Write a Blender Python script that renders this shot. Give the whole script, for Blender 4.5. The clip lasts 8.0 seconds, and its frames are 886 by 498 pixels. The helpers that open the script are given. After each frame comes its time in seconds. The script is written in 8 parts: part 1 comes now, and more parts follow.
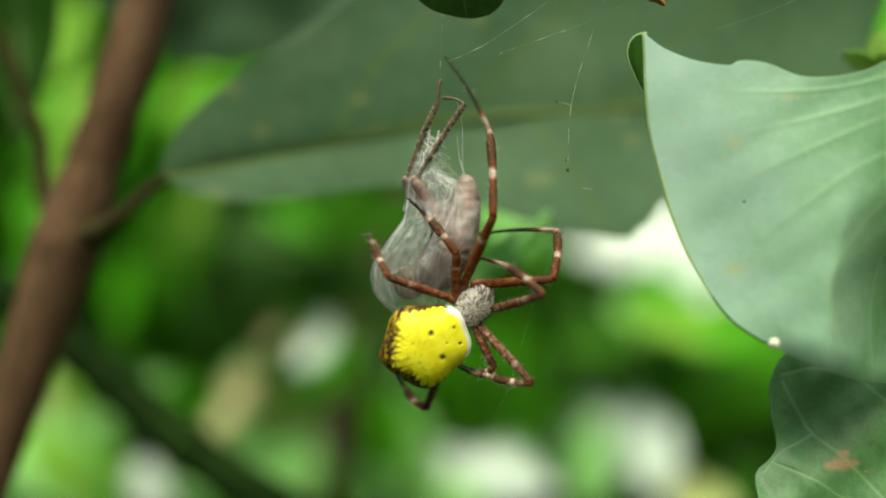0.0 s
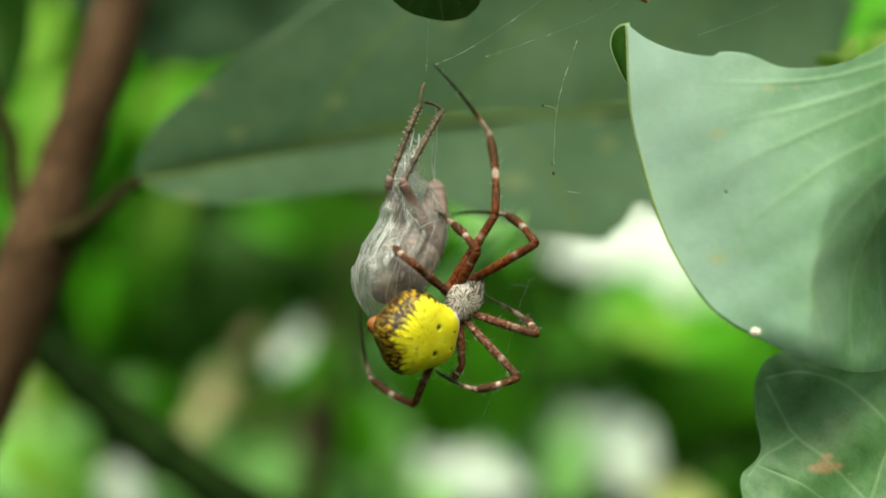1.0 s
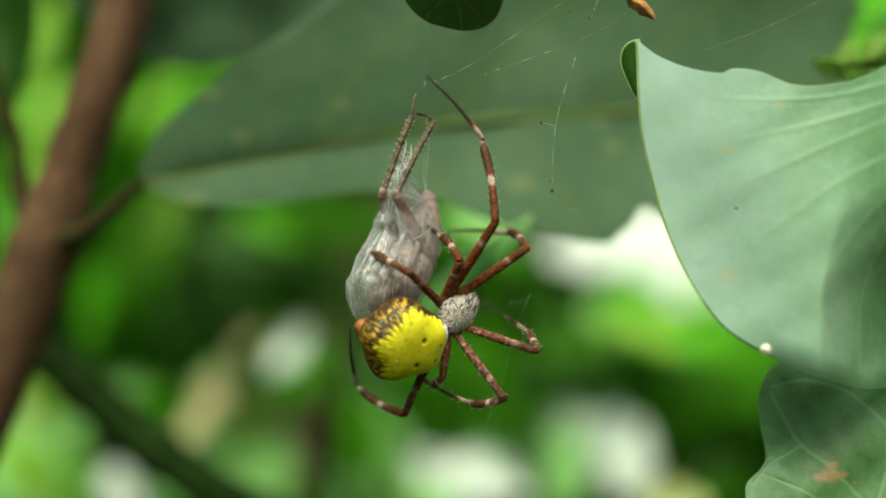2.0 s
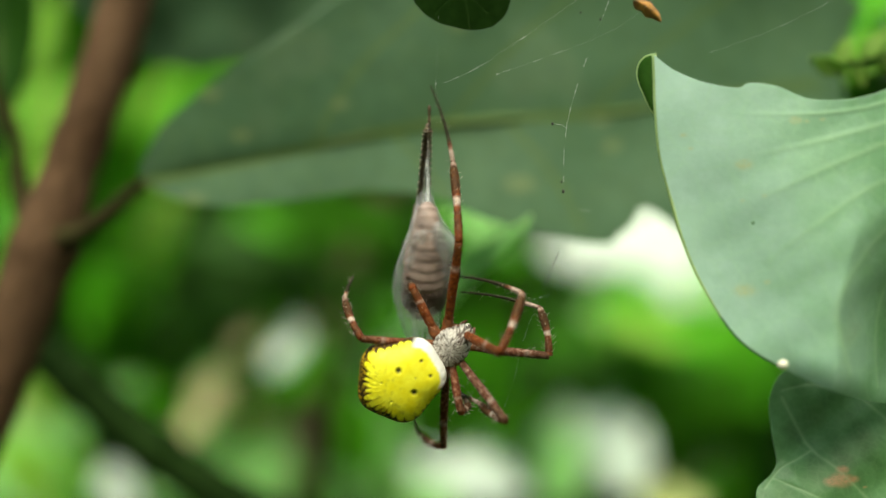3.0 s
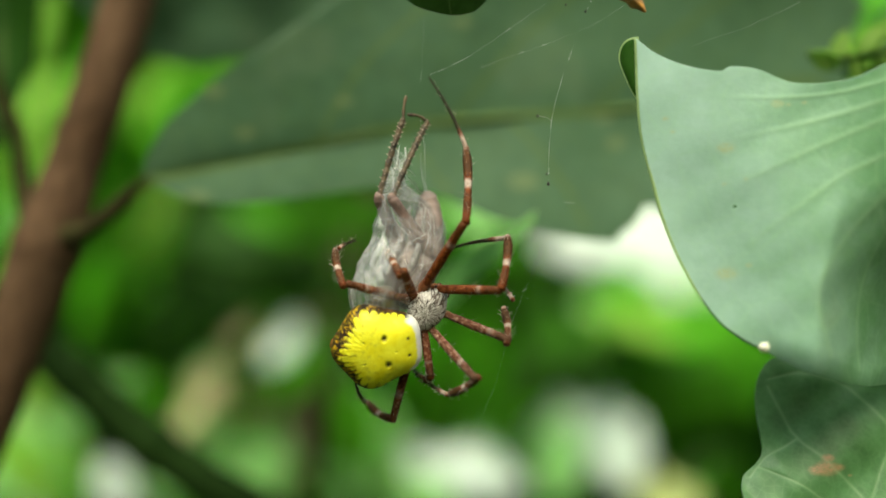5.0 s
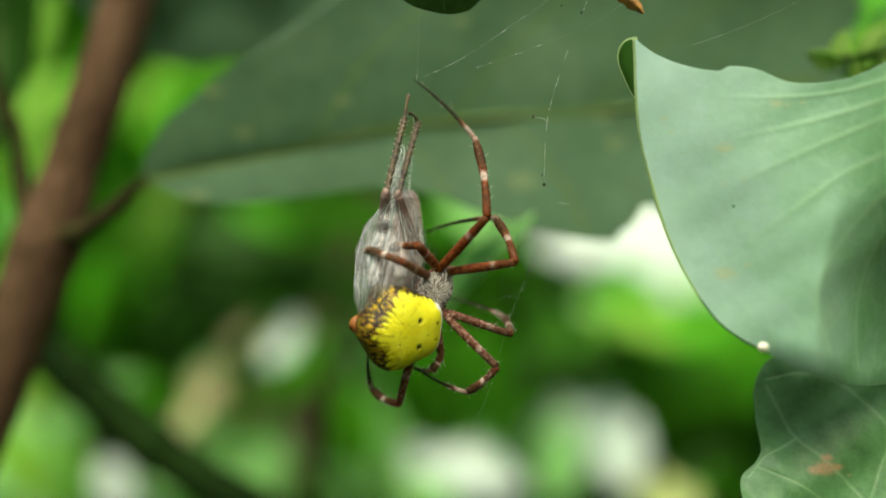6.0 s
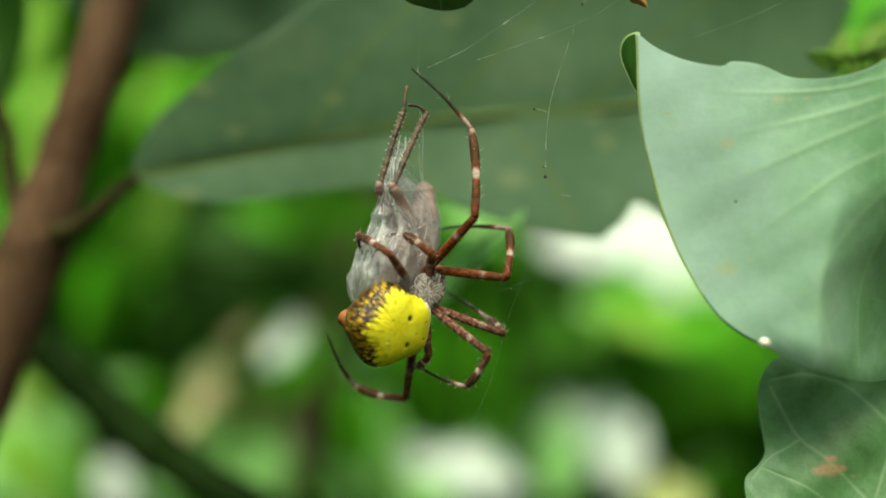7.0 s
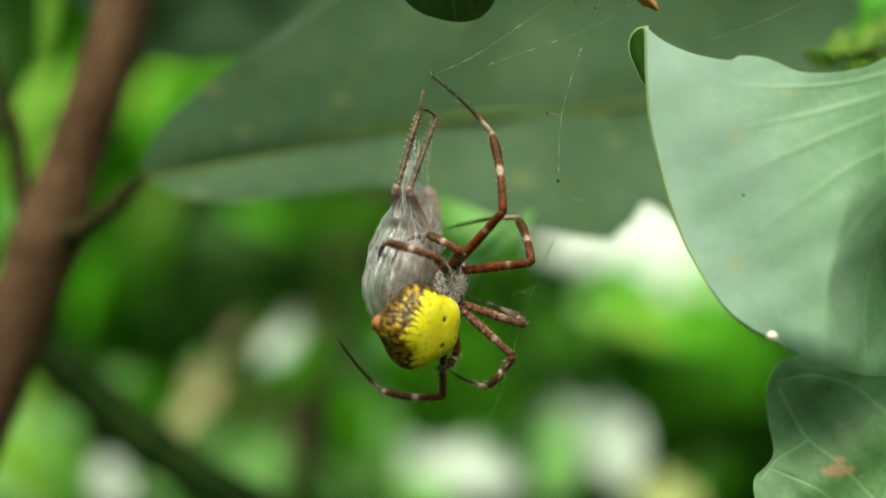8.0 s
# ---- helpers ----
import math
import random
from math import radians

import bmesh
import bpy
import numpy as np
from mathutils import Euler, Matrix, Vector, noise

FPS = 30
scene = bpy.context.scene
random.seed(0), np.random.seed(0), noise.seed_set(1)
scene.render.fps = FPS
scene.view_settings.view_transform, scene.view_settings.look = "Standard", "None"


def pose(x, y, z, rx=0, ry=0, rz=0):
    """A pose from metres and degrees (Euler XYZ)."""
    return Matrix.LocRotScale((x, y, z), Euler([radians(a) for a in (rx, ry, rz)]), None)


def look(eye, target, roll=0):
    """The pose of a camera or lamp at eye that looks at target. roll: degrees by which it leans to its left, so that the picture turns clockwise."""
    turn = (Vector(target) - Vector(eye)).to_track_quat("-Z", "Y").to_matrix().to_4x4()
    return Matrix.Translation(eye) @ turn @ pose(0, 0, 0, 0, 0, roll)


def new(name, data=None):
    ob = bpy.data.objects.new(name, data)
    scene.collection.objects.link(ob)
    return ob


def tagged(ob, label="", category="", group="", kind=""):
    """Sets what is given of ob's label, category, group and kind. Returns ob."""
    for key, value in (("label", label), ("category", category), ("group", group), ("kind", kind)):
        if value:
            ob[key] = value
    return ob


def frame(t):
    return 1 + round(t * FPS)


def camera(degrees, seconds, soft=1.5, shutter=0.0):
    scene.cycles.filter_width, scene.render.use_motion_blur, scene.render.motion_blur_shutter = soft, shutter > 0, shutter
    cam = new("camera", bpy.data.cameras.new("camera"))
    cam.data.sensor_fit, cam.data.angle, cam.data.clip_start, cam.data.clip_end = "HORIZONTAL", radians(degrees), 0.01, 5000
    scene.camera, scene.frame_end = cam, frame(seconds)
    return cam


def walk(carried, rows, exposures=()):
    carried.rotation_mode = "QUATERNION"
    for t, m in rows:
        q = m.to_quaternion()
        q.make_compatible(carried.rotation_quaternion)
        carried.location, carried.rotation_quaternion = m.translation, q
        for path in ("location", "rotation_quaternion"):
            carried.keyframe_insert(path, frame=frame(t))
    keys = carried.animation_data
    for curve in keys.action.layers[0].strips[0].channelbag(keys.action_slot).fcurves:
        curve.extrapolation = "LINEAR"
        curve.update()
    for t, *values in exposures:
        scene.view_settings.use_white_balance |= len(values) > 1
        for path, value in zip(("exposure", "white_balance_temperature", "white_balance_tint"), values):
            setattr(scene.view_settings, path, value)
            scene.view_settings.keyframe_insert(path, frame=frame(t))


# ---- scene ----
cam = camera(45, 8.0, soft=1.65, shutter=0.22)
cam.data.dof.use_dof = True
cam.data.dof.focus_distance = 0.115
cam.data.dof.aperture_fstop = 5.9
walk(cam, [
    (0, pose(0, 0, 0, 90.151, 0, 1.695)),
    (0.5, pose(0, 0, 0, 90.182, 0, 0.817)),
    (1, pose(0, 0, 0, 90.272, 0, 0.424)),
    (1.5, pose(0, 0, 0, 90.394, 0, 0.333)),
    (3, pose(0, 0, 0, 90.303, 0, 0.182)),
    (3.5, pose(0, 0, 0, 90.212, 0, 0.212)),
    (4, pose(0, 0, 0, 90.121, 0, -0.061)),
    (4.5, pose(0, 0, 0, 90.000, 0, 0.000)),
    (6, pose(0, 0, 0, 90.000, 0, 0.000)),
    (6.5, pose(0, 0, 0, 90.000, 0, 0.030)),
    (7, pose(0, 0, 0, 90.000, 0, 0.000)),
    (7.5, pose(0, 0, 0, 90.030, 0, 0.000)),
    (8, pose(0, 0, 0, 89.909, 0, -0.151))])

# ---- light: bright overcast sky over a garden thicket ----
world = bpy.data.worlds.new("sky")
scene.world = world
world.use_nodes = True
wn = world.node_tree.nodes
sky = wn.new("ShaderNodeTexSky")
sky.sky_type = "NISHITA"
sky.sun_disc = False
sky.sun_elevation, sky.sun_rotation = radians(58), radians(160)
sky.air_density, sky.dust_density = 1.6, 4.0
world.node_tree.links.new(sky.outputs[0], wn["Background"].inputs[0])
wn["Background"].inputs[1].default_value = 0.13
sun = new("sun", bpy.data.lights.new("sun", "SUN"))
sun.data.energy, sun.data.angle, sun.data.color = 2.0, radians(38), (1.0, 0.96, 0.88)
# azimuth and height of the sun, behind the camera's shoulder
sun.matrix_world = look((-0.9, -1.5, 2.9), (0, 0, 0))
scene.view_settings.exposure = 0.82
scene.view_settings.use_white_balance = True
scene.view_settings.white_balance_temperature, scene.view_settings.white_balance_tint = 7050, -3

MM = 0.001


# ---- materials ----
def shader(name):
    m = bpy.data.materials.new(name)
    m.use_nodes = True
    nt = m.node_tree
    return m, nt, nt.nodes, nt.nodes["Principled BSDF"]


def noise_node(nt, scale, detail=4.0, rough=0.6, coords="Object", stretch=None):
    tc = nt.nodes.new("ShaderNodeTexCoord")
    n = nt.nodes.new("ShaderNodeTexNoise")
    n.inputs["Scale"].default_value = scale
    n.inputs["Detail"].default_value = detail
    n.inputs["Roughness"].default_value = rough
    if stretch:
        mp = nt.nodes.new("ShaderNodeMapping")
        mp.inputs["Scale"].default_value = stretch
        nt.links.new(tc.outputs[coords], mp.inputs[0])
        nt.links.new(mp.outputs[0], n.inputs["Vector"])
    else:
        nt.links.new(tc.outputs[coords], n.inputs["Vector"])
    return n.outputs["Fac"]


def ramp(nt, fac, stops):
    r = nt.nodes.new("ShaderNodeValToRGB")
    while len(r.color_ramp.elements) < len(stops):
        r.color_ramp.elements.new(0.5)
    for e, (p, c) in zip(r.color_ramp.elements, stops):
        e.position, e.color = p, (*c, 1)
    nt.links.new(fac, r.inputs[0])
    return r.outputs[0]


def mixed(nt, fac, a, b, mode="MIX"):
    m = nt.nodes.new("ShaderNodeMix")
    m.data_type, m.blend_type = "RGBA", mode
    for socket, v in ((m.inputs[0], fac), (m.inputs[6], a), (m.inputs[7], b)):
        if isinstance(v, (int, float)):
            socket.default_value = v
        elif isinstance(v, tuple):
            socket.default_value = (*v, 1)
        else:
            nt.links.new(v, socket)
    return m.outputs[2]


def attribute(nt, name):
    a = nt.nodes.new("ShaderNodeAttribute")
    a.attribute_name = name
    return a.outputs["Fac"]


def scaled(nt, value, factor):
    m = nt.nodes.new("ShaderNodeMath")
    m.operation = "MULTIPLY"
    nt.links.new(value, m.inputs[0])
    m.inputs[1].default_value = factor
    return m.outputs[0]


def bumped(nt, bsdf, height, strength, distance):
    b = nt.nodes.new("ShaderNodeBump")
    b.inputs["Strength"].default_value = strength
    b.inputs["Distance"].default_value = distance
    nt.links.new(height, b.inputs["Height"])
    nt.links.new(b.outputs[0], bsdf.inputs["Normal"])


def leaf_material(name, dark, light, vein, rough=0.45, through_light=0.25, spot=(0.45, 0.38, 0.2), spots=0.0, fine=900, coat=0.0, glow=(1.2, 1.5, 0.5), gloss=0.5, scar=(0.22, 0.12, 0.05), ribs=1.0, grain=0.3, net=0.0, sky_sheen=0.0):
    m, nt, nodes, b = shader(name)
    big = noise_node(nt, fine * 0.06, 3)
    small = noise_node(nt, fine, 5)
    c = ramp(nt, big, [(0.3, dark), (0.7, light)])
    c = mixed(nt, grain, c, ramp(nt, small, [(0.25, tuple(v * 0.6 for v in dark)), (0.75, tuple(min(1, v * 1.25) for v in light))]))
    if spots:
        s = noise_node(nt, fine * 0.17, 2, 0.4)
        c = mixed(nt, scaled(nt, ramp(nt, s, [(0.66, (0, 0, 0)), (0.72, (1, 1, 1))]), spots), c, spot)
    if sky_sheen:
        # greyish sky sheen painted into the colour, in patches
        w = noise_node(nt, fine * 0.16, 6, 0.7)
        patch = ramp(nt, w, [(0.42, (0, 0, 0)), (0.62, (1, 1, 1))])
        tc = nodes.new("ShaderNodeTexCoord")
        split = nodes.new("ShaderNodeSeparateXYZ")
        nt.links.new(tc.outputs["Object"], split.inputs[0])
        # the painted sheen is stronger towards the free margin
        margin = ramp(nt, scaled(nt, split.outputs[0], 40), [(0.15, (1, 1, 1)), (0.95, (0, 0, 0))])
        c = mixed(nt, scaled(nt, mixed(nt, 0.72, patch, margin), sky_sheen), c, (0.44, 0.62, 0.56))
    if net:
        # the fine mesh of small veins
        vo = nodes.new("ShaderNodeTexVoronoi")
        vo.feature = "DISTANCE_TO_EDGE"
        vo.inputs["Scale"].default_value = net
        tc = nodes.new("ShaderNodeTexCoord")
        nt.links.new(tc.outputs["Object"], vo.inputs["Vector"])
        c = mixed(nt, scaled(nt, ramp(nt, vo.outputs["Distance"], [(0.0, (1, 1, 1)), (0.09, (0, 0, 0))]), 0.13), c, vein)
    c = mixed(nt, scaled(nt, attribute(nt, "vein"), ribs), c, vein)
    c = mixed(nt, attribute(nt, "blemish"), c, scar)
    nt.links.new(c, b.inputs["Base Color"])
    b.inputs["Roughness"].default_value = rough
    b.inputs["Coat Weight"].default_value = coat
    b.inputs["Specular IOR Level"].default_value = gloss
    b.inputs["Coat Roughness"].default_value = 0.35
    bumped(nt, b, small, 0.25, 0.0002)
    if through_light:
        t = nodes.new("ShaderNodeBsdfTranslucent")
        tint = mixed(nt, 1.0, c, glow, "MULTIPLY")
        nt.links.new(tint, t.inputs[0])
        mx = nodes.new("ShaderNodeMixShader")
        mx.inputs[0].default_value = through_light
        nt.links.new(b.outputs[0], mx.inputs[1])
        nt.links.new(t.outputs[0], mx.inputs[2])
        nt.links.new(mx.outputs[0], nodes["Material Output"].inputs[0])
    return m


LEAF_WAXY = leaf_material("waxy_leaf", (0.125, 0.31, 0.125), (0.205, 0.415, 0.2), (0.36, 0.58, 0.32), 0.42, 0.15, spots=0.12, fine=700, coat=0.25, scar=(0.42, 0.48, 0.26), ribs=0.34, grain=0.24, sky_sheen=0.85, net=330)
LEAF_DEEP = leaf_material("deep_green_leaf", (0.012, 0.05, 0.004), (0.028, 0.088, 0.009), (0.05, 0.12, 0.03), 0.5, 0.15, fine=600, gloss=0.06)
LEAF_DARK = leaf_material("dark_leaf", (0.058, 0.165, 0.048), (0.104, 0.24, 0.084), (0.24, 0.39, 0.19), 0.42, 0.06, fine=600, gloss=0.4, scar=(0.44, 0.24, 0.13), ribs=0.7, grain=0.45, net=1000)
LEAF_BACK = leaf_material("dull_leaf", (0.044, 0.112, 0.046), (0.098, 0.188, 0.094), (0.1, 0.165, 0.034), 0.5, 0.15, fine=330, gloss=0.35, net=160, spots=0.12, spot=(0.26, 0.33, 0.2), scar=(0.19, 0.25, 0.1))
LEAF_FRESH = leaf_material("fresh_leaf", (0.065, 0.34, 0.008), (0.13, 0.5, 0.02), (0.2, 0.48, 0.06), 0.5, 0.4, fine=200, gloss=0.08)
LEAF_SMALL = leaf_material("small_dark_leaf", (0.01, 0.034, 0.004), (0.026, 0.065, 0.012), (0.05, 0.1, 0.025), 0.35, 0.06, spots=0.6, spot=(0.1, 0.12, 0.04), fine=900, gloss=0.12)
LEAF_UNDER = leaf_material("leaf_underside", (0.018, 0.068, 0.006), (0.036, 0.105, 0.013), (0.08, 0.18, 0.04), 0.6, 0.25, fine=700, gloss=0.08)
LEAF_RIM = leaf_material("yellow_green_rim", (0.26, 0.4, 0.14), (0.42, 0.56, 0.24), (0.4, 0.5, 0.2), 0.45, 0.2, fine=900)
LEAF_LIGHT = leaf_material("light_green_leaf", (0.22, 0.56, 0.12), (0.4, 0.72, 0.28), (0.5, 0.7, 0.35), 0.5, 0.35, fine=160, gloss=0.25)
# near-white base colour stands in for sky glare on the open leaves
LEAF_SKY_GLARE = leaf_material("sky_glare_leaf", (0.66, 0.82, 0.7), (0.8, 0.92, 0.83), (0.76, 0.86, 0.74), 0.35, 0.2, fine=160, gloss=0.6, coat=0.4, glow=(1.1, 1.2, 0.95))
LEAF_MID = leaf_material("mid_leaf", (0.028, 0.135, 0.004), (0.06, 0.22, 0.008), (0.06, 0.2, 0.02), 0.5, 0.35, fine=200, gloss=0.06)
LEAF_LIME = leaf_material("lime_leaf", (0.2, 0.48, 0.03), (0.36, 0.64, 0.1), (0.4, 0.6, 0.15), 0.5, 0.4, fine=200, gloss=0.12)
LEAF_OLIVE = leaf_material("olive_leaf", (0.15, 0.29, 0.035), (0.25, 0.42, 0.08), (0.25, 0.38, 0.1), 0.5, 0.4, fine=500, gloss=0.1)
LEAF_DRY = leaf_material("dry_leaf", (0.46, 0.43, 0.2), (0.62, 0.57, 0.33), (0.4, 0.34, 0.18), 0.7, 0.2, fine=300, glow=(1, 1, 1), gloss=0.2)
LEAF_YELLOW = leaf_material("yellowing_leaf", (0.5, 0.58, 0.2), (0.76, 0.8, 0.42), (0.6, 0.65, 0.3), 0.5, 0.3, fine=300, gloss=0.2)


def hedge_material():
    m, nt, nodes, b = shader("hedge_leaves")
    g = nodes.new("ShaderNodeNewGeometry")
    c = ramp(nt, g.outputs["Random Per Island"], [(0.0, (0.016, 0.065, 0.006)), (0.6, (0.034, 0.135, 0.009)), (0.9, (0.06, 0.23, 0.015)), (1.0, (0.1, 0.36, 0.02))])
    c = mixed(nt, 0.4, c, ramp(nt, noise_node(nt, 60), [(0.3, (0.015, 0.07, 0.004)), (0.7, (0.06, 0.2, 0.012))]))
    nt.links.new(c, b.inputs["Base Color"])
    b.inputs["Roughness"].default_value = 0.6
    b.inputs["Specular IOR Level"].default_value = 0.06
    t = nodes.new("ShaderNodeBsdfTranslucent")
    nt.links.new(mixed(nt, 1.0, c, (1.3, 1.6, 0.5), "MULTIPLY"), t.inputs[0])
    mx = nodes.new("ShaderNodeMixShader")
    mx.inputs[0].default_value = 0.35
    nt.links.new(b.outputs[0], mx.inputs[1])
    nt.links.new(t.outputs[0], mx.inputs[2])
    nt.links.new(mx.outputs[0], nodes["Material Output"].inputs[0])
    return m


HEDGE = hedge_material()


def bark_material(name, a, b_, c_, scale=500, gloss=0.05):
    m, nt, nodes, b = shader(name)
    long = noise_node(nt, scale, 6, 0.65, stretch=(1, 1, 0.25))
    big = noise_node(nt, scale * 0.15, 3)
    c = ramp(nt, long, [(0.25, a), (0.55, b_), (0.8, c_)])
    c = mixed(nt, 0.4, c, ramp(nt, big, [(0.3, a), (0.75, c_)]))
    nt.links.new(c, b.inputs["Base Color"])
    b.inputs["Roughness"].default_value = 0.85
    b.inputs["Specular IOR Level"].default_value = gloss
    bumped(nt, b, long, 0.7, 0.0006)
    return m


BARK = bark_material("brown_bark", (0.036, 0.02, 0.01), (0.115, 0.066, 0.037), (0.215, 0.133, 0.08))
STALK = bark_material("olive_leaf_stalk", (0.016, 0.016, 0.005), (0.04, 0.036, 0.013), (0.075, 0.066, 0.025))
STEM_GREEN = bark_material("dark_green_stem", (0.006, 0.016, 0.003), (0.012, 0.03, 0.005), (0.022, 0.05, 0.01), 200)
STEM_BROWN = bark_material("dull_brown_stem", (0.065, 0.052, 0.028), (0.12, 0.095, 0.055), (0.19, 0.15, 0.09), 200)


def soil_material():
    m, nt, nodes, b = shader("leaf_litter_soil")
    c = ramp(nt, noise_node(nt, 30, 8), [(0.3, (0.03, 0.035, 0.015)), (0.55, (0.07, 0.08, 0.03)), (0.8, (0.13, 0.11, 0.06))])
    nt.links.new(mixed(nt, 0.5, c, ramp(nt, noise_node(nt, 4, 3), [(0.3, (0.03, 0.07, 0.015)), (0.7, (0.07, 0.06, 0.035))])), b.inputs["Base Color"])
    b.inputs["Roughness"].default_value = 0.95
    bumped(nt, b, noise_node(nt, 80, 6), 1.0, 0.02)
    return m


SOIL = soil_material()


def silk_material(name, density, streak=(520, 520, 130), white=0.8, layered=False):
    m, nt, nodes, b = shader(name)
    f = noise_node(nt, 1.0, 5, 0.6, stretch=streak)
    f2 = noise_node(nt, 350, 4, 0.6)
    b.inputs["Base Color"].default_value = (white, white * 1.0, white * 0.97, 1)
    b.inputs["Roughness"].default_value = 0.2
    tl = nodes.new("ShaderNodeBsdfTranslucent")
    tl.inputs[0].default_value = (white, white, white, 1)
    body = nodes.new("ShaderNodeMixShader")
    body.inputs[0].default_value = 0.35
    nt.links.new(b.outputs[0], body.inputs[1])
    nt.links.new(tl.outputs[0], body.inputs[2])
    tr = nodes.new("ShaderNodeBsdfTransparent")
    mx = nodes.new("ShaderNodeMixShader")
    lo, hi = density
    r = ramp(nt, f, [(0.34, (lo, lo, lo)), (0.68, (hi, hi, hi))])
    r2 = ramp(nt, f2, [(0.35, (0.45, 0.45, 0.45)), (0.7, (1, 1, 1))])
    cover = mixed(nt, 1.0, r, r2, "MULTIPLY")
    if layered:
        # many layers where the wrapping was laid thick, few where it is thin
        cover = mixed(nt, attribute(nt, "thick"), cover, (0.66, 0.66, 0.66))
        cover = mixed(nt, attribute(nt, "thin"), cover, (0.24, 0.24, 0.24))
    nt.links.new(cover, mx.inputs[0])
    nt.links.new(tr.outputs[0], mx.inputs[1])
    nt.links.new(body.outputs[0], mx.inputs[2])
    # the stretched film has a faint satin sheen
    sheen = nodes.new("ShaderNodeBsdfGlossy")
    sheen.inputs["Roughness"].default_value = 0.32
    sheen.inputs["Color"].default_value = (0.95, 0.95, 0.95, 1)
    film_ = nodes.new("ShaderNodeMixShader")
    film_.inputs[0].default_value = 0.045
    nt.links.new(mx.outputs[0], film_.inputs[1])
    nt.links.new(sheen.outputs[0], film_.inputs[2])
    nt.links.new(film_.outputs[0], nodes["Material Output"].inputs[0])
    bumped(nt, b, mixed(nt, 0.5, f, f2), 0.8, 0.0005)
    nt.links.new(b.inputs["Normal"].links[0].from_socket, sheen.inputs["Normal"])
    return m


SILK_SHEET = silk_material("silk_sheet", (0.1, 0.45), (330, 330, 100), white=0.66, layered=True)
SILK_TIP = silk_material("silk_web_between_legs", (0.05, 0.45))


def plain_material(name, colour, rough, grain=2000, vary=0.3):
    m, nt, nodes, b = shader(name)
    c = ramp(nt, noise_node(nt, grain, 4), [(0.3, tuple(v * (1 - vary) for v in colour)), (0.7, tuple(min(1, v * (1 + vary)) for v in colour))])
    nt.links.new(c, b.inputs["Base Color"])
    b.inputs["Roughness"].default_value = rough
    bumped(nt, b, noise_node(nt, grain * 2, 3), 0.3, 0.00005)
    return m


SILK_LINE = plain_material("silk_line", (0.85, 0.87, 0.85), 0.35, vary=0.1)
BRISTLE = plain_material("pale_bristle", (0.6, 0.52, 0.42), 0.5)
FUR = plain_material("dark_leg_fur", (0.055, 0.032, 0.02), 0.6)
EYE = plain_material("black_eye", (0.01, 0.01, 0.01), 0.1)
SPECK = plain_material("dark_speck", (0.03, 0.03, 0.02), 0.7)
DRY = plain_material("dry_orange_husk", (0.4, 0.19, 0.035), 0.6, 900, 0.7)
DOT = plain_material("cream_egg", (0.8, 0.76, 0.6), 0.4, 900, 0.15)


def leg_material():
    m, nt, nodes, b = shader("banded_leg")
    n = noise_node(nt, 2300, 6, 0.7)
    red = ramp(nt, n, [(0.3, (0.032, 0.008, 0.002)), (0.5, (0.15, 0.035, 0.007)), (0.7, (0.3, 0.09, 0.022))])
    pale = ramp(nt, n, [(0.32, (0.24, 0.16, 0.11)), (0.58, (0.72, 0.62, 0.53))])
    dark = ramp(nt, n, [(0.3, (0.009, 0.013, 0.004)), (0.7, (0.026, 0.034, 0.013))])
    grey = ramp(nt, n, [(0.44, (0.055, 0.02, 0.012)), (0.53, (0.17, 0.1, 0.075)), (0.64, (0.52, 0.45, 0.38))])
    c = mixed(nt, attribute(nt, "grey"), red, grey)
    c = mixed(nt, attribute(nt, "pale"), c, pale)
    c = mixed(nt, attribute(nt, "dark"), c, dark)
    nt.links.new(c, b.inputs["Base Color"])
    b.inputs["Roughness"].default_value = 0.5
    b.inputs["Specular IOR Level"].default_value = 0.13
    bumped(nt, b, noise_node(nt, 3200, 4), 0.8, 0.00014)
    return m


LEG = leg_material()


def abdomen_material():
    m, nt, nodes, b = shader("yellow_abdomen")
    n = noise_node(nt, 900, 5)
    yellow = ramp(nt, n, [(0.3, (0.84, 0.74, 0.012)), (0.7, (0.97, 0.93, 0.06))])
    # radial brown and black lines below the yellow shield
    lines = ramp(nt, attribute(nt, "line"), [(0.25, (0.006, 0.003, 0.002)), (0.65, (0.035, 0.012, 0.004)), (0.95, (0.2, 0.075, 0.014))])
    brown = mixed(nt, 0.15, lines, ramp(nt, n, [(0.38, (0.015, 0.008, 0.004)), (0.64, (0.35, 0.15, 0.024))]))
    fine = ramp(nt, noise_node(nt, 1700, 3, 0.5), [(0.56, (0, 0, 0)), (0.62, (1, 1, 1))])
    brown = mixed(nt, attribute(nt, "fleck"), brown, ramp(nt, n, [(0.35, (0.55, 0.27, 0.012)), (0.65, (0.9, 0.68, 0.03))]))
    c = mixed(nt, attribute(nt, "yellow"), brown, yellow)
    speck = nodes.new("ShaderNodeMath")
    speck.operation = "MULTIPLY"
    nt.links.new(fine, speck.inputs[0])
    nt.links.new(attribute(nt, "speck"), speck.inputs[1])
    c = mixed(nt, speck.outputs[0], c, (0.2, 0.15, 0.01))
    c = mixed(nt, attribute(nt, "white"), c, (0.88, 0.87, 0.8))
    c = mixed(nt, attribute(nt, "pit"), c, (0.012, 0.012, 0.008))
    nt.links.new(c, b.inputs["Base Color"])
    b.inputs["Roughness"].default_value = 0.48
    b.inputs["Specular IOR Level"].default_value = 0.35
    bumped(nt, b, noise_node(nt, 1800, 4), 0.45, 0.00015)
    return m


ABDOMEN = abdomen_material()


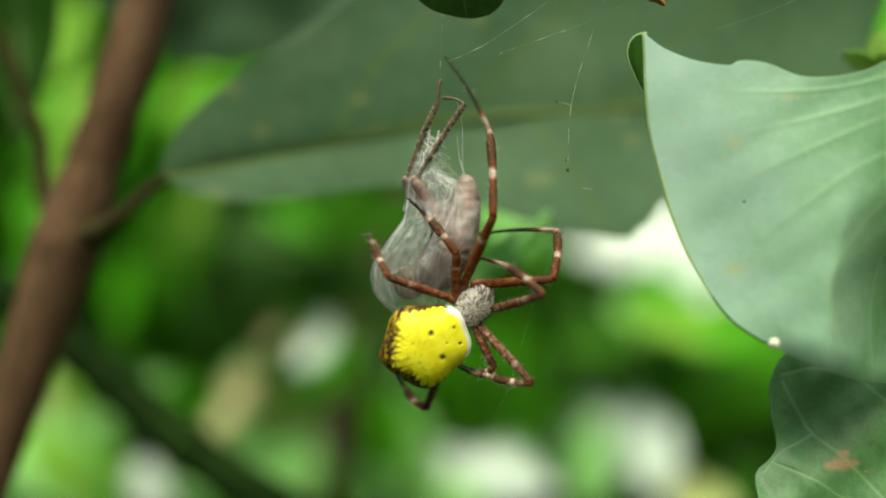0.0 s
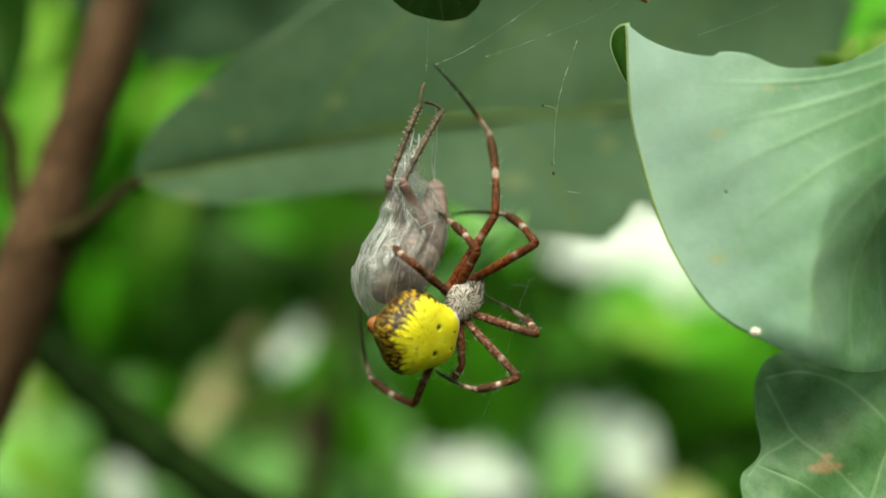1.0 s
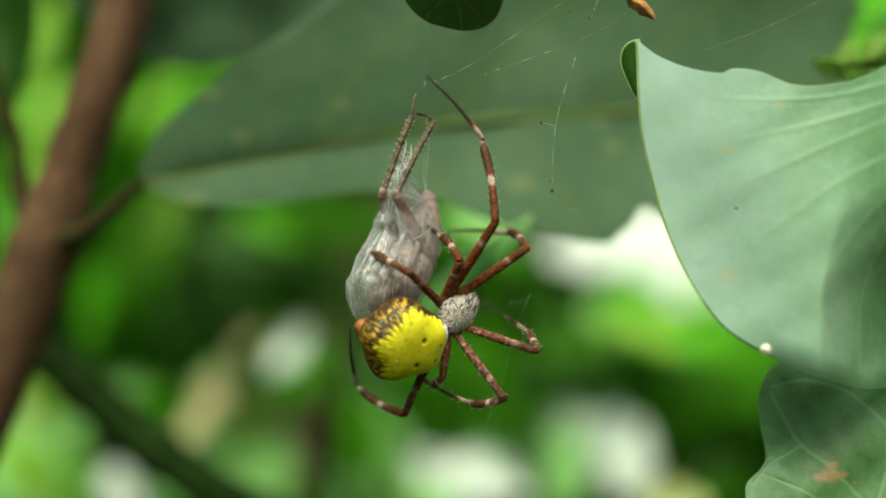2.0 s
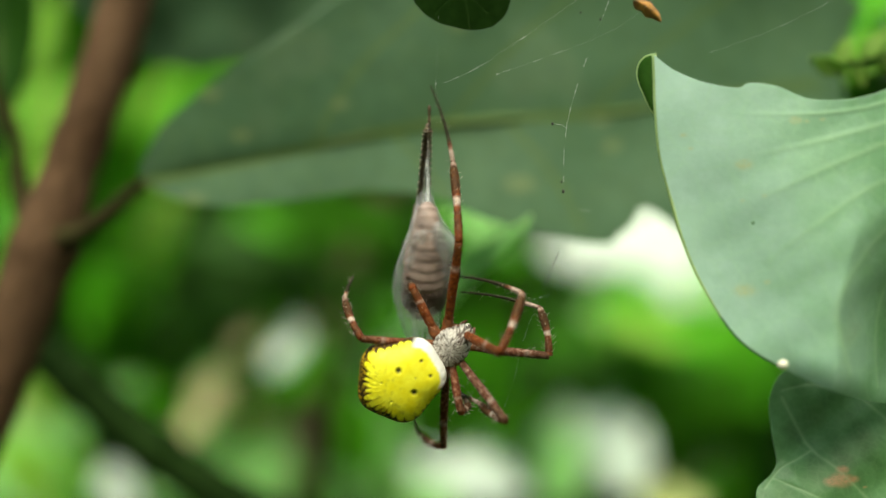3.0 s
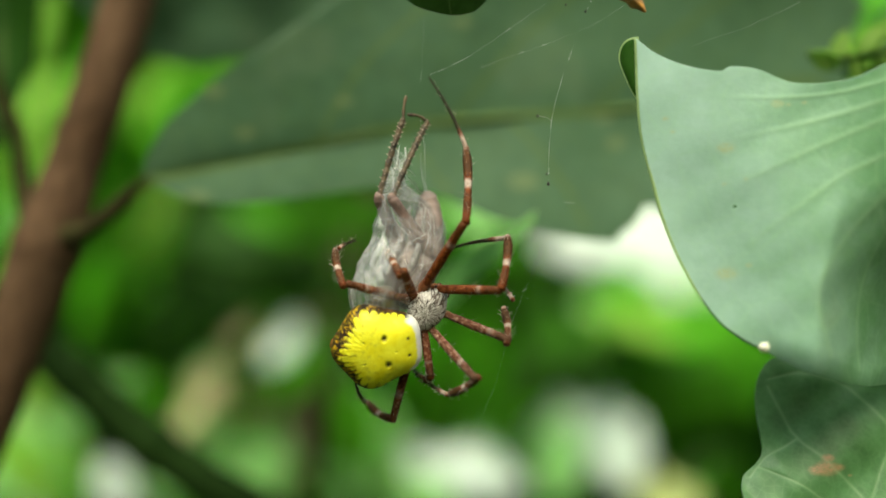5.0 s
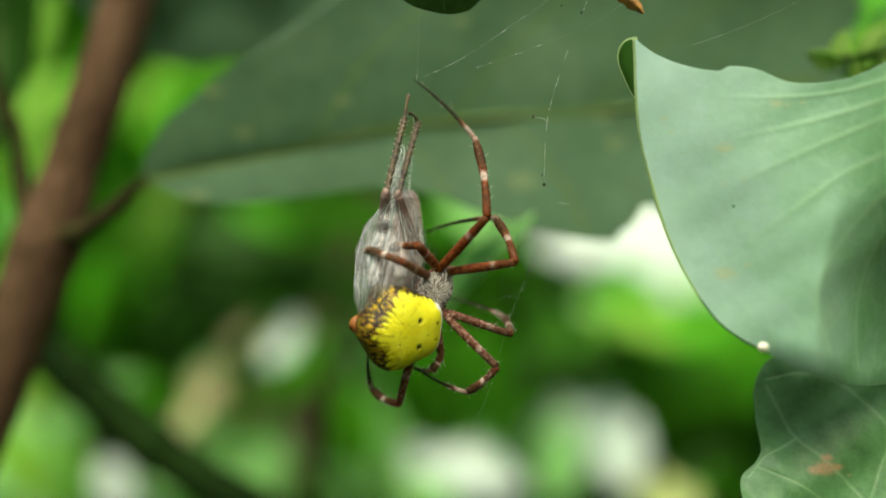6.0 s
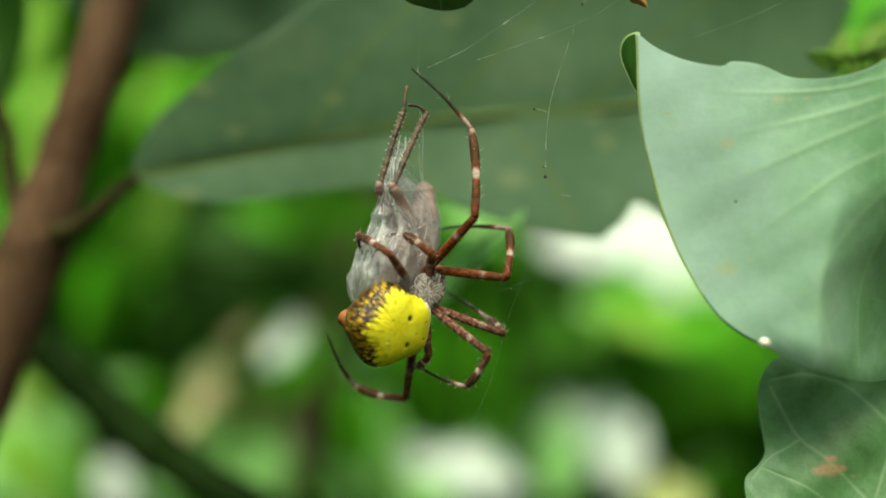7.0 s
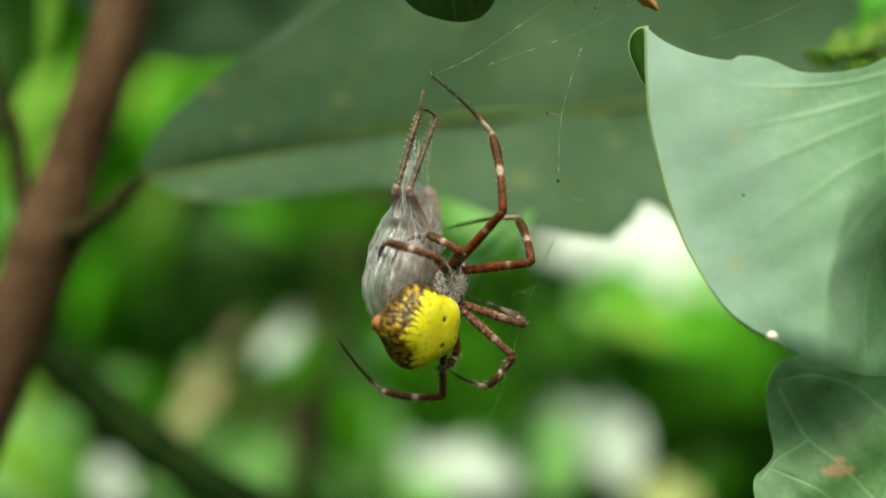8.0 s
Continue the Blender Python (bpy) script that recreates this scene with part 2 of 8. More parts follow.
def carapace_material():
    m, nt, nodes, b = shader("grey_haired_carapace")
    n = noise_node(nt, 4200, 4, 0.7)
    pale = ramp(nt, n, [(0.3, (0.3, 0.26, 0.22)), (0.55, (0.56, 0.52, 0.47)), (0.7, (0.76, 0.73, 0.69))])
    dark = ramp(nt, n, [(0.3, (0.03, 0.02, 0.014)), (0.7, (0.13, 0.09, 0.065))])
    nt.links.new(mixed(nt, attribute(nt, "line"), pale, dark), b.inputs["Base Color"])
    b.inputs["Roughness"].default_value = 0.6
    bumped(nt, b, n, 0.7, 0.0001)
    return m


CARAPACE = carapace_material()
COXA = plain_material("orange_brown_coxa", (0.2, 0.062, 0.016), 0.5, 1500, 0.55)
HAIR = plain_material("silver_hair", (0.72, 0.7, 0.66), 0.5)
PREY_BROWN = plain_material("prey_brown_shell", (0.115, 0.082, 0.068), 0.6, 900, 0.5)
PREY_PINK = plain_material("prey_pinkish_shell", (0.3, 0.22, 0.19), 0.55, 500, 0.55)
PREY_FEMUR = plain_material("prey_mottled_femur", (0.19, 0.12, 0.098), 0.55, 1100, 0.75)
PREY_LEG = plain_material("prey_speckled_leg", (0.088, 0.06, 0.032), 0.6, 1300, 0.95)
PREY_KNEE = plain_material("prey_dark_knee", (0.024, 0.016, 0.012), 0.45, 1500, 0.5)
PREY_SPINE = plain_material("prey_pale_spine", (0.42, 0.34, 0.26), 0.5, 1500, 0.4)
PREY_WING = plain_material("prey_grey_wing", (0.3, 0.27, 0.25), 0.6, 1200, 0.4)


# ---- mesh helpers, all in millimetres ----
def mesh_object(name, verts, faces, material, parent=None, attrs=None, smooth=True):
    me = bpy.data.meshes.new(name)
    me.from_pydata((np.asarray(verts, float) * MM).tolist(), [], [list(map(int, f)) for f in faces])
    for key, values in (attrs or {}).items():
        a = me.attributes.new(key, "FLOAT", "POINT")
        a.data.foreach_set("value", np.asarray(values, np.float32).ravel())
    if smooth:
        me.polygons.foreach_set("use_smooth", [True] * len(me.polygons))
    me.materials.append(material)
    me.update()
    ob = new(name, me)
    ob.parent = parent
    return ob


def thing(name, label, category, group="", kind=""):
    return tagged(new(name), label, category, group, kind)


def spline(points, n):
    """n points along a smooth curve through the given ones."""
    p = np.asarray(points, float)
    k = len(p)
    out = []
    for s in np.linspace(0, k - 1, n):
        i = min(int(s), k - 2)
        f = s - i
        a, b, c, d = p[max(i - 1, 0)], p[i], p[i + 1], p[min(i + 2, k - 1)]
        out.append(0.5 * (2 * b + (c - a) * f + (2 * a - 5 * b + 4 * c - d) * f * f + (3 * b - a - 3 * c + d) * f ** 3))
    return np.array(out)


def tube(path, radii, sides=10, squash=1.0, wobble=0.0, seed=0):
    """Verts, faces and the share of the length at each vert of a capped tube."""
    p = np.asarray(path, float)
    r = np.interp(np.linspace(0, 1, len(p)), np.linspace(0, 1, len(np.atleast_1d(radii))), np.atleast_1d(radii))
    rng = np.random.default_rng(seed)
    tan = np.gradient(p, axis=0)
    tan /= np.linalg.norm(tan, axis=1)[:, None] + 1e-12
    ref = np.array([1.0, 0, 0]) if abs(tan[0] @ np.array([1.0, 0, 0])) < 0.9 else np.array([0, 1.0, 0])
    verts, share = [], []
    a = np.linspace(0, 2 * np.pi, sides, endpoint=False)
    for i in range(len(p)):
        u = ref - tan[i] * (ref @ tan[i])
        u /= np.linalg.norm(u)
        ref = u
        v = np.cross(tan[i], u)
        rr = r[i] * (1 + wobble * rng.standard_normal(sides))
        verts.append(p[i] + (np.cos(a) * rr)[:, None] * u + (np.sin(a) * rr * squash)[:, None] * v)
        share += [i / (len(p) - 1)] * sides
    verts = np.concatenate(verts)
    faces = []
    for i in range(len(p) - 1):
        for j in range(sides):
            k = (j + 1) % sides
            faces.append((i * sides + j, i * sides + k, (i + 1) * sides + k, (i + 1) * sides + j))
    faces.append(tuple(reversed(range(sides))))
    faces.append(tuple(range((len(p) - 1) * sides, len(p) * sides)))
    return verts, faces, np.array(share)


def joined(pieces):
    verts, faces, base = [], [], 0
    for v, f in pieces:
        verts.append(np.asarray(v))
        faces += [tuple(i + base for i in q) for q in f]
        base += len(v)
    return np.concatenate(verts), faces


def ball(centre, radii, nu=16, nv=10):
    c, r = np.asarray(centre, float), np.asarray(radii, float)
    th = np.linspace(0.02, np.pi - 0.02, nv)
    ph = np.linspace(0, 2 * np.pi, nu, endpoint=False)
    v = np.array([(np.sin(t) * np.cos(q), np.sin(t) * np.sin(q), np.cos(t)) for t in th for q in ph]) * r + c
    f = [(i * nu + j, (i + 1) * nu + j, (i + 1) * nu + (j + 1) % nu, i * nu + (j + 1) % nu) for i in range(nv - 1) for j in range(nu)]
    f += [tuple(range(nu)), tuple(reversed(range((nv - 1) * nu, nv * nu)))]
    return v, f


def solid_sheet(grid, thickness):
    """A sheet with two faces and a rim out of a grid of points."""
    nu, nv, _ = grid.shape
    du, dv = np.gradient(grid, axis=0), np.gradient(grid, axis=1)
    n = np.cross(du, dv)
    n /= np.linalg.norm(n, axis=2)[:, :, None] + 1e-12
    top, low = (grid + n * thickness / 2).reshape(-1, 3), (grid - n * thickness / 2).reshape(-1, 3)
    k = nu * nv
    f = []
    for i in range(nu - 1):
        for j in range(nv - 1):
            a, b, c, d = i * nv + j, (i + 1) * nv + j, (i + 1) * nv + j + 1, i * nv + j + 1
            f += [(a, b, c, d), (d + k, c + k, b + k, a + k)]
    rim = [i * nv for i in range(nu)] + [(nu - 1) * nv + j for j in range(1, nv)] + [i * nv + nv - 1 for i in range(nu - 2, -1, -1)] + [j for j in range(nv - 2, 0, -1)]
    for a, b in zip(rim, rim[1:] + rim[:1]):
        f.append((b, a, a + k, b + k))
    return np.concatenate([top, low]), f


def line_nearness(p, line, width):
    """1 on a polyline, falling to 0 at about the width."""
    line = np.asarray(line, float)
    best = np.full(len(p), 1e9)
    for a, b in zip(line[:-1], line[1:]):
        ab = b - a
        s = np.clip(((p - a) @ ab) / (ab @ ab), 0, 1)
        best = np.minimum(best, np.linalg.norm(p - (a + s[:, None] * ab), axis=1))
    return np.exp(-(best / width) ** 2)


def patch_leaf(name, parent, material, sides, depth, veins, vein_width, origin=(0, 0, 0), n=110, thickness=0.35, relief=0.25, ripple=0.3, curl=None, blemishes=(), spread=None, fade=None, label="", seed=1):
    """A leaf blade spanned between four margins (left, right, top, bottom; x and z), at depth(x, z)."""
    u = np.linspace(0, 1, n)
    left, right, top, bottom = (spline(s, n) for s in sides)
    s, t = np.meshgrid(u, u, indexing="ij")
    L, R, T, B = left[None, :, :], right[None, :, :], top[:, None, :], bottom[:, None, :]
    S, V = s[:, :, None], t[:, :, None]
    flat = (1 - S) * L + S * R + (1 - V) * T + V * B - ((1 - S) * (1 - V) * top[0] + S * (1 - V) * top[-1] + (1 - S) * V * bottom[0] + S * V * bottom[-1])
    p = flat.reshape(-1, 2)
    vein = np.zeros(len(p))
    for line, w in veins:
        vein = np.maximum(vein, line_nearness(p, spline(line, 12), vein_width * w))
    if fade:
        vein = vein * fade(p[:, 0], p[:, 1])
    rng = np.random.default_rng(seed)
    wave = sum(np.sin(p[:, 0] * a + p[:, 1] * b + c) for a, b, c in rng.uniform((-0.35, -0.35, 0), (0.35, 0.35, 6), (5, 3))) * ripple
    y = depth(p[:, 0], p[:, 1]) + wave + relief * vein
    if curl is not None:
        dx, dy = curl(s.ravel(), t.ravel())
        p = p + np.stack([dx, 0 * dx], 1)
        y = y + dy
    blem = np.zeros(len(p))
    for x, z, r in blemishes:
        blem = np.maximum(blem, np.exp(-(((p[:, 0] - x) / r) ** 2 + ((p[:, 1] - z) / (r * 0.6)) ** 2) ** 2) * (0.35 + 0.65 * rng.random(len(p))))
    if spread:
        # a leaning blade grows broader as it recedes from the given depth
        p = p * (y / spread)[:, None]
    grid = np.stack([p[:, 0], y, p[:, 1]], 1).reshape(n, n, 3) - np.asarray(origin)
    v, f = solid_sheet(grid, thickness)
    return mesh_object(name, v, f, material, parent, {"vein": np.tile(vein, 2), "blemish": np.tile(blem, 2)})


def oval_leaf(name, parent, material, length, width, cup=0.15, droop=0.12, n=26, m=15, thickness=0.5, pairs=6, seed=0, twist=0.0):
    """A pinnate leaf from its base at the origin along +x, its upper face to +z."""
    rng = np.random.default_rng(seed)
    u = np.linspace(0, 1, n)[:, None] * np.ones((1, m))
    v = np.linspace(-1, 1, m)[None, :] * np.ones((n, 1))
    w = width / 2 * (np.sin(np.pi * np.clip(u, 0.004, 0.996) ** 0.85) ** 0.8) * (1 + 0.04 * np.sin(u * 37 + seed) * (abs(v) > 0.8))
    x = u * length - 0.06 * length * (1 - np.abs(v)) * 0
    y = v * w
    z = cup * np.abs(v) * w - droop * length * u ** 2 + 0.02 * length * np.sin(u * 9 + 3 * v + rng.uniform(0, 6)) * np.abs(v)
    ang = twist * u
    y, z = y * np.cos(ang) - z * np.sin(ang), y * np.sin(ang) + z * np.cos(ang)
    mid = np.exp(-(v * w / (0.018 * width + 0.1)) ** 2)
    side = np.maximum(0, np.cos((u - 0.25 * np.abs(v)) * pairs * 2 * np.pi)) ** 20 * 0.6
    vein = np.maximum(mid, side)
    verts, faces = solid_sheet(np.stack([x, y, z + 0.01 * width * vein], 2), thickness)
    return mesh_object(name, verts, faces, material, parent, {"vein": np.tile(vein.ravel(), 2), "blemish": np.zeros(len(verts))})


# ---- ground and the thicket all round ----
gx = np.concatenate([np.linspace(-60, -3, 8), np.linspace(-2.5, 2.5, 26), np.linspace(3, 60, 8)])
gv = np.array([(x, y, -1.05 + 0.04 * noise.noise((x * 1.3, y * 1.3, 0)) + 0.015 * noise.noise((x * 6, y * 6, 2))) for x in gx for y in gx]) * 1000
k = len(gx)
gf = [(i * k + j, (i + 1) * k + j, (i + 1) * k + j + 1, i * k + j + 1) for i in range(k - 1) for j in range(k - 1)]
tagged(mesh_object("ground", gv, gf, SOIL), "dark soil with leaf litter under the shrubs", "ground", kind="structure")


def foliage_mass(name, count, radius, arc, height, size, seed, label):
    """Many small bent leaves in a ring sector round the spot."""
    rng = np.random.default_rng(seed)
    r, a = rng.uniform(*radius, count), rng.uniform(*arc, count)
    top = np.array([height[1] + 0.28 * noise.noise((3 * math.sin(q), 3 * math.cos(q), 0.0)) + 0.15 * noise.noise((9 * math.sin(q), 9 * math.cos(q), 5.0)) for q in a])
    r = r * np.array([1 + 0.12 * noise.noise((4 * math.sin(q), 4 * math.cos(q), 9.0)) for q in a])
    centre = np.stack([r * np.sin(a), r * np.cos(a), height[0] + (top - height[0]) * rng.uniform(0, 1, count)], 1)
    # a unit leaf: two halves folded along the midrib, in three steps
    unit = np.array([(0, 0, 0), (0.35, -0.26, 0.05), (0.35, 0, 0), (0.35, 0.26, 0.05), (0.75, -0.2, 0.0), (0.75, 0, -0.06), (0.75, 0.2, 0.0), (1, 0, -0.16)])
    tris = np.array([(0, 1, 2), (0, 2, 3), (1, 4, 2), (4, 5, 2), (2, 5, 6), (2, 6, 3), (4, 7, 5), (5, 7, 6)])
    s = rng.uniform(*size, count)
    yaw, pitch, roll = rng.uniform(0, 2 * np.pi, count), rng.normal(-0.5, 0.5, count), rng.normal(0, 0.6, count)
    cy, sy, cp, sp, cr, sr = np.cos(yaw), np.sin(yaw), np.cos(pitch), np.sin(pitch), np.cos(roll), np.sin(roll)
    ex = np.stack([cy * cp, sy * cp, sp], 1)
    ey0 = np.stack([-sy, cy, 0 * sy], 1)
    ez0 = np.cross(ex, ey0)
    ey, ez = ey0 * cr[:, None] + ez0 * sr[:, None], ez0 * cr[:, None] - ey0 * sr[:, None]
    v = centre[:, None, :] + s[:, None, None] * (unit[None, :, :1] * ex[:, None] + unit[None, :, 1:2] * ey[:, None] + unit[None, :, 2:] * ez[:, None])
    f = (tris[None] + (np.arange(count) * len(unit))[:, None, None]).reshape(-1, 3)
    me = bpy.data.meshes.new(name)
    me.vertices.add(count * len(unit))
    me.vertices.foreach_set("co", (v.reshape(-1)))
    me.loops.add(len(f) * 3)
    me.loops.foreach_set("vertex_index", f.reshape(-1))
    me.polygons.add(len(f))
    me.polygons.foreach_set("loop_start", np.arange(len(f)) * 3)
    me.update()
    me.validate()
    me.materials.append(HEDGE)
    return tagged(new(name, me), label, "foliage", kind="stuff")


foliage_mass("shrub_foliage", 18000, (0.95, 1.9), (-0.95, 0.95), (-1.05, 0.85), (0.06, 0.12), 3, "dense dark green shrub leaves behind the web")
# added out of view to close the place and keep reflections dim
foliage_mass("unseen_hedge", 10000, (1.2, 2.4), (0.85, 5.43), (-1.05, 1.1), (0.09, 0.16), 4, "unseen green hedge leaves, added to close the thicket round")


# ---- stems and leaves of the blurred thicket ----
def stem(name, path, radii, material, label, sides=14, steps=30, wobble=0.02, nodes=(0.35, 0.62)):
    t = thing(name, label, "stem")
    p = spline(path, steps)
    v, f, _ = tube(p, radii, sides, wobble=wobble)
    mesh_object("stalk", v, f, material, t)
    for share in nodes:
        # swollen joints where leaves once sat
        k_ = int(share * (steps - 1))
        r = np.interp(share, np.linspace(0, 1, len(radii)), radii)
        v, f, _ = tube(spline([p[k_ - 1], p[k_], p[k_ + 1]], 7), (r * 1.0, r * 1.12, r * 1.15, r * 1.1, r * 1.0), sides)
        mesh_object("node", v, f, material, t)
    return t


stem("dark_stem", [(-107.0, 216, -0.9), (-84.4, 216, -17.4), (-71.0, 216, -29.0), (-57.2, 216, -40.6), (-40.4, 216, -51.0), (-9.9, 223, -65.9)], (4.2, 4.5, 4.7, 4.2), STEM_GREEN, "thick dark green stem arching low in the thicket")
stem("brown_stem", [(-57.5, 540, -33.95), (-63.5, 530, -55.72), (-71.5, 520, -84.15), (-80.65, 520, -139.84), (-86.52, 520, -236)], (7.2, 10.2, 11.2), STEM_BROWN, "straight dull brown stem deep in the thicket")
stem("shrub_stem", [(-25.82, 520, 38.74), (-35.44, 520, 22.25), (-47.8, 520, -10.71)], (6.04, 4.95), STEM_BROWN, "short dull brown stem among the leaves")


def thicket_leaf(place, length, width, turn, material, label, seed, group="thicket leaves"):
    # turn: how the blade lies (x, y, z degrees); place is the blade's middle, in millimetres
    t = thing("leaf", label, "leaf", group)
    oval_leaf("blade", t, material, length, width, cup=0.2, droop=0.08, n=14, m=9, pairs=5, seed=seed)
    v, f, _ = tube(spline([(-0.3 * length, 0, -0.05 * length), (-0.12 * length, 0, 0), (0.03 * length, 0, 0)], 8), (0.02 * length, 0.014 * length), 8)
    mesh_object("petiole", v, f, STEM_GREEN, t)
    m = pose(0, 0, 0, *turn)
    t.matrix_world = Matrix.Translation(Vector(place) * MM) @ m @ Matrix.Translation((-length * MM * 0.5, 0, 0))
    return t


# lit and shaded tones of the thicket are put into these leaf colours
FRESH, GLARE, DULL, TAN, GOLD = "fresh bright green leaf out in the light", "pale glossy leaf catching the sky", "mid green shaded leaf of the shrub", "dry tan leaf hanging in the thicket", "yellowing leaf low in the shrub"
KINDS = {"o": (LEAF_OLIVE, "small olive green leaf of a thin twig"), "k": (LEAF_LIME, FRESH), "f": (LEAF_FRESH, FRESH), "l": (LEAF_LIGHT, FRESH), "p": (LEAF_SKY_GLARE, GLARE), "m": (LEAF_MID, DULL), "d": (LEAF_DEEP, DULL), "t": (LEAF_DRY, TAN), "y": (LEAF_YELLOW, GOLD)}


def leaf_cluster(place, wide, high, kinds, size, lean, seed):
    """A spray of leaves round a place: its width and height, a letter for each leaf's kind, the leaves' length and lean."""
    rng = np.random.default_rng(seed)
    x, y, z = place
    stem("shrub_stem", [(x * 1.1, y + 60, -1060), (x * 1.05, y + 70, -0.6 * 1000), (x, y + 45, z - high * 0.4 - 30), (x, y + 25, z + high * 0.3)], (3.2, 2.2, 1.4, 0.7), STEM_GREEN, "thin green shrub stem carrying a spray of leaves", sides=8, steps=16, nodes=())
    for n_, letter in enumerate(kinds):
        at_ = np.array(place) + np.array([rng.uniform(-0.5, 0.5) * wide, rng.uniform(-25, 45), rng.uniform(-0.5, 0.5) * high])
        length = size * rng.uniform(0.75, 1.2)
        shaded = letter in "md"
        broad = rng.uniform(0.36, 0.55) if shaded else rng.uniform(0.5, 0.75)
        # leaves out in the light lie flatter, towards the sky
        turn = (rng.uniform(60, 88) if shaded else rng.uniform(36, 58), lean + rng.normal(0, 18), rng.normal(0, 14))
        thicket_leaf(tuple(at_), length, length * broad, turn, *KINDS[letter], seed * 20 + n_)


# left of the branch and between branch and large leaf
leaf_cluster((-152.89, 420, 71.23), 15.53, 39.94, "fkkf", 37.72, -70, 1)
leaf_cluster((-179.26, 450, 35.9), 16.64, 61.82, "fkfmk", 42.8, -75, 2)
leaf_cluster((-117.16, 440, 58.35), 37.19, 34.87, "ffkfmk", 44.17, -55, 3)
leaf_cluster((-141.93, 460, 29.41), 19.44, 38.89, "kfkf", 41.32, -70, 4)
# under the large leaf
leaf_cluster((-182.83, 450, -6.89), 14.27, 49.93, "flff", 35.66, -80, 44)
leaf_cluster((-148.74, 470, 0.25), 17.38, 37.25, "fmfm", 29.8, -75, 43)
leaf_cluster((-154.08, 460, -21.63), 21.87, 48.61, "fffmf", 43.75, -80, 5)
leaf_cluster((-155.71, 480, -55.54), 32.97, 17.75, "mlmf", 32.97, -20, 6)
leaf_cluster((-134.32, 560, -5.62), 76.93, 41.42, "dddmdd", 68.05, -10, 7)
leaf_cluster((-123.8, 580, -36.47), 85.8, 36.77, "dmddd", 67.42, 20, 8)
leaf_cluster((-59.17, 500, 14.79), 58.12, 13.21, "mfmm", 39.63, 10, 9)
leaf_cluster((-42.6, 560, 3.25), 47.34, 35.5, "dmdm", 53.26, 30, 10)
leaf_cluster((11.67, 480, 7.86), 25.36, 22.82, "fflm", 35.5, 35, 11)
# low on the left
leaf_cluster((-169.02, 430, -72.47), 24.99, 43.16, "lklyklk", 40.89, 55, 12)
leaf_cluster((-154.36, 440, -95.08), 30.22, 18.6, "lplf", 30.22, 45, 36)
leaf_cluster((-66.27, 560, -121.01), 29.59, 20.71, "lflm", 38.46, 60, 37)
leaf_cluster((-152.2, 520, -43.68), 32.97, 43.96, "fmfm", 46.7, -60, 38)
leaf_cluster((-129.95, 440, -99.26), 25.57, 13.95, "plpl", 27.9, 40, 13)
leaf_cluster((-107.5, 470, -65.5), 10, 17, "ttlt", 22.5, -62, 14)
leaf_cluster((-109.56, 540, -43.94), 11.41, 14.27, "tm", 25.68, -60, 15)
leaf_cluster((-125.22, 500, -94.84), 26.42, 29.06, "flflf", 34.34, -60, 16)
leaf_cluster((-73.6, 500, -40.5), 8.5, 12, "pplp", 23.5, -78, 17)
leaf_cluster((-91.76, 520, -98.63), 24.73, 49.45, "flflff", 41.21, -75, 18)
leaf_cluster((-102.5, 490, -90.0), 14, 24, "lmft", 28.48, -68, 39)
leaf_cluster((-130.5, 500, -31.44), 63.4, 26.42, "dmdmd", 39.63, -50, 40)
leaf_cluster((-86.27, 520, -65.66), 43.96, 32.97, "fmfm", 41.21, -60, 41)
leaf_cluster((-39.56, 520, -95.88), 21.98, 41.21, "llfl", 41.21, 75, 19)
leaf_cluster((-11.13, 540, -115.26), 19.97, 22.82, "lplp", 37.09, 60, 20)
leaf_cluster((-37.34, 620, -58.63), 65.51, 52.41, "mfmlf", 65.51, 60, 21)
leaf_cluster((5.24, 620, -91.39), 65.51, 52.41, "mfmfm", 68.79, 70, 22)
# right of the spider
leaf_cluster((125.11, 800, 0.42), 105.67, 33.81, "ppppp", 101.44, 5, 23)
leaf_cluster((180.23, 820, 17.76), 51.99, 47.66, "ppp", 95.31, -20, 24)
leaf_cluster((109.0, 520, -31.5), 44, 14, "kfkyflfk", 41.21, 5, 25)
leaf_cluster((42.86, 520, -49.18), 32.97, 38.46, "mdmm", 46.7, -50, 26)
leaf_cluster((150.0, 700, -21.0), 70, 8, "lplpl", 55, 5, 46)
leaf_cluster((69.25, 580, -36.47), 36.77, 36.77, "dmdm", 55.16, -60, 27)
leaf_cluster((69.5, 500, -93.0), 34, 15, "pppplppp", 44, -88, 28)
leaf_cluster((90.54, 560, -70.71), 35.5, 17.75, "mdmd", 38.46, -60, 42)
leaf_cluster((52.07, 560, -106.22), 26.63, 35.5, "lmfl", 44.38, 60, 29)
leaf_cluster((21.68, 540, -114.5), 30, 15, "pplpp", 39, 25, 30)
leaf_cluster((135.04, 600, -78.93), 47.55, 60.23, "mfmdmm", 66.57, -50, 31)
leaf_cluster((104.57, 500, -117.5), 22, 8, "yyyy", 28, 15, 32)
leaf_cluster((147.21, 540, -59.63), 17.12, 42.8, "fmfm", 42.8, -70, 33)
leaf_cluster((152.67, 560, -118.05), 23.67, 26.63, "fmfl", 44.38, -40, 34)
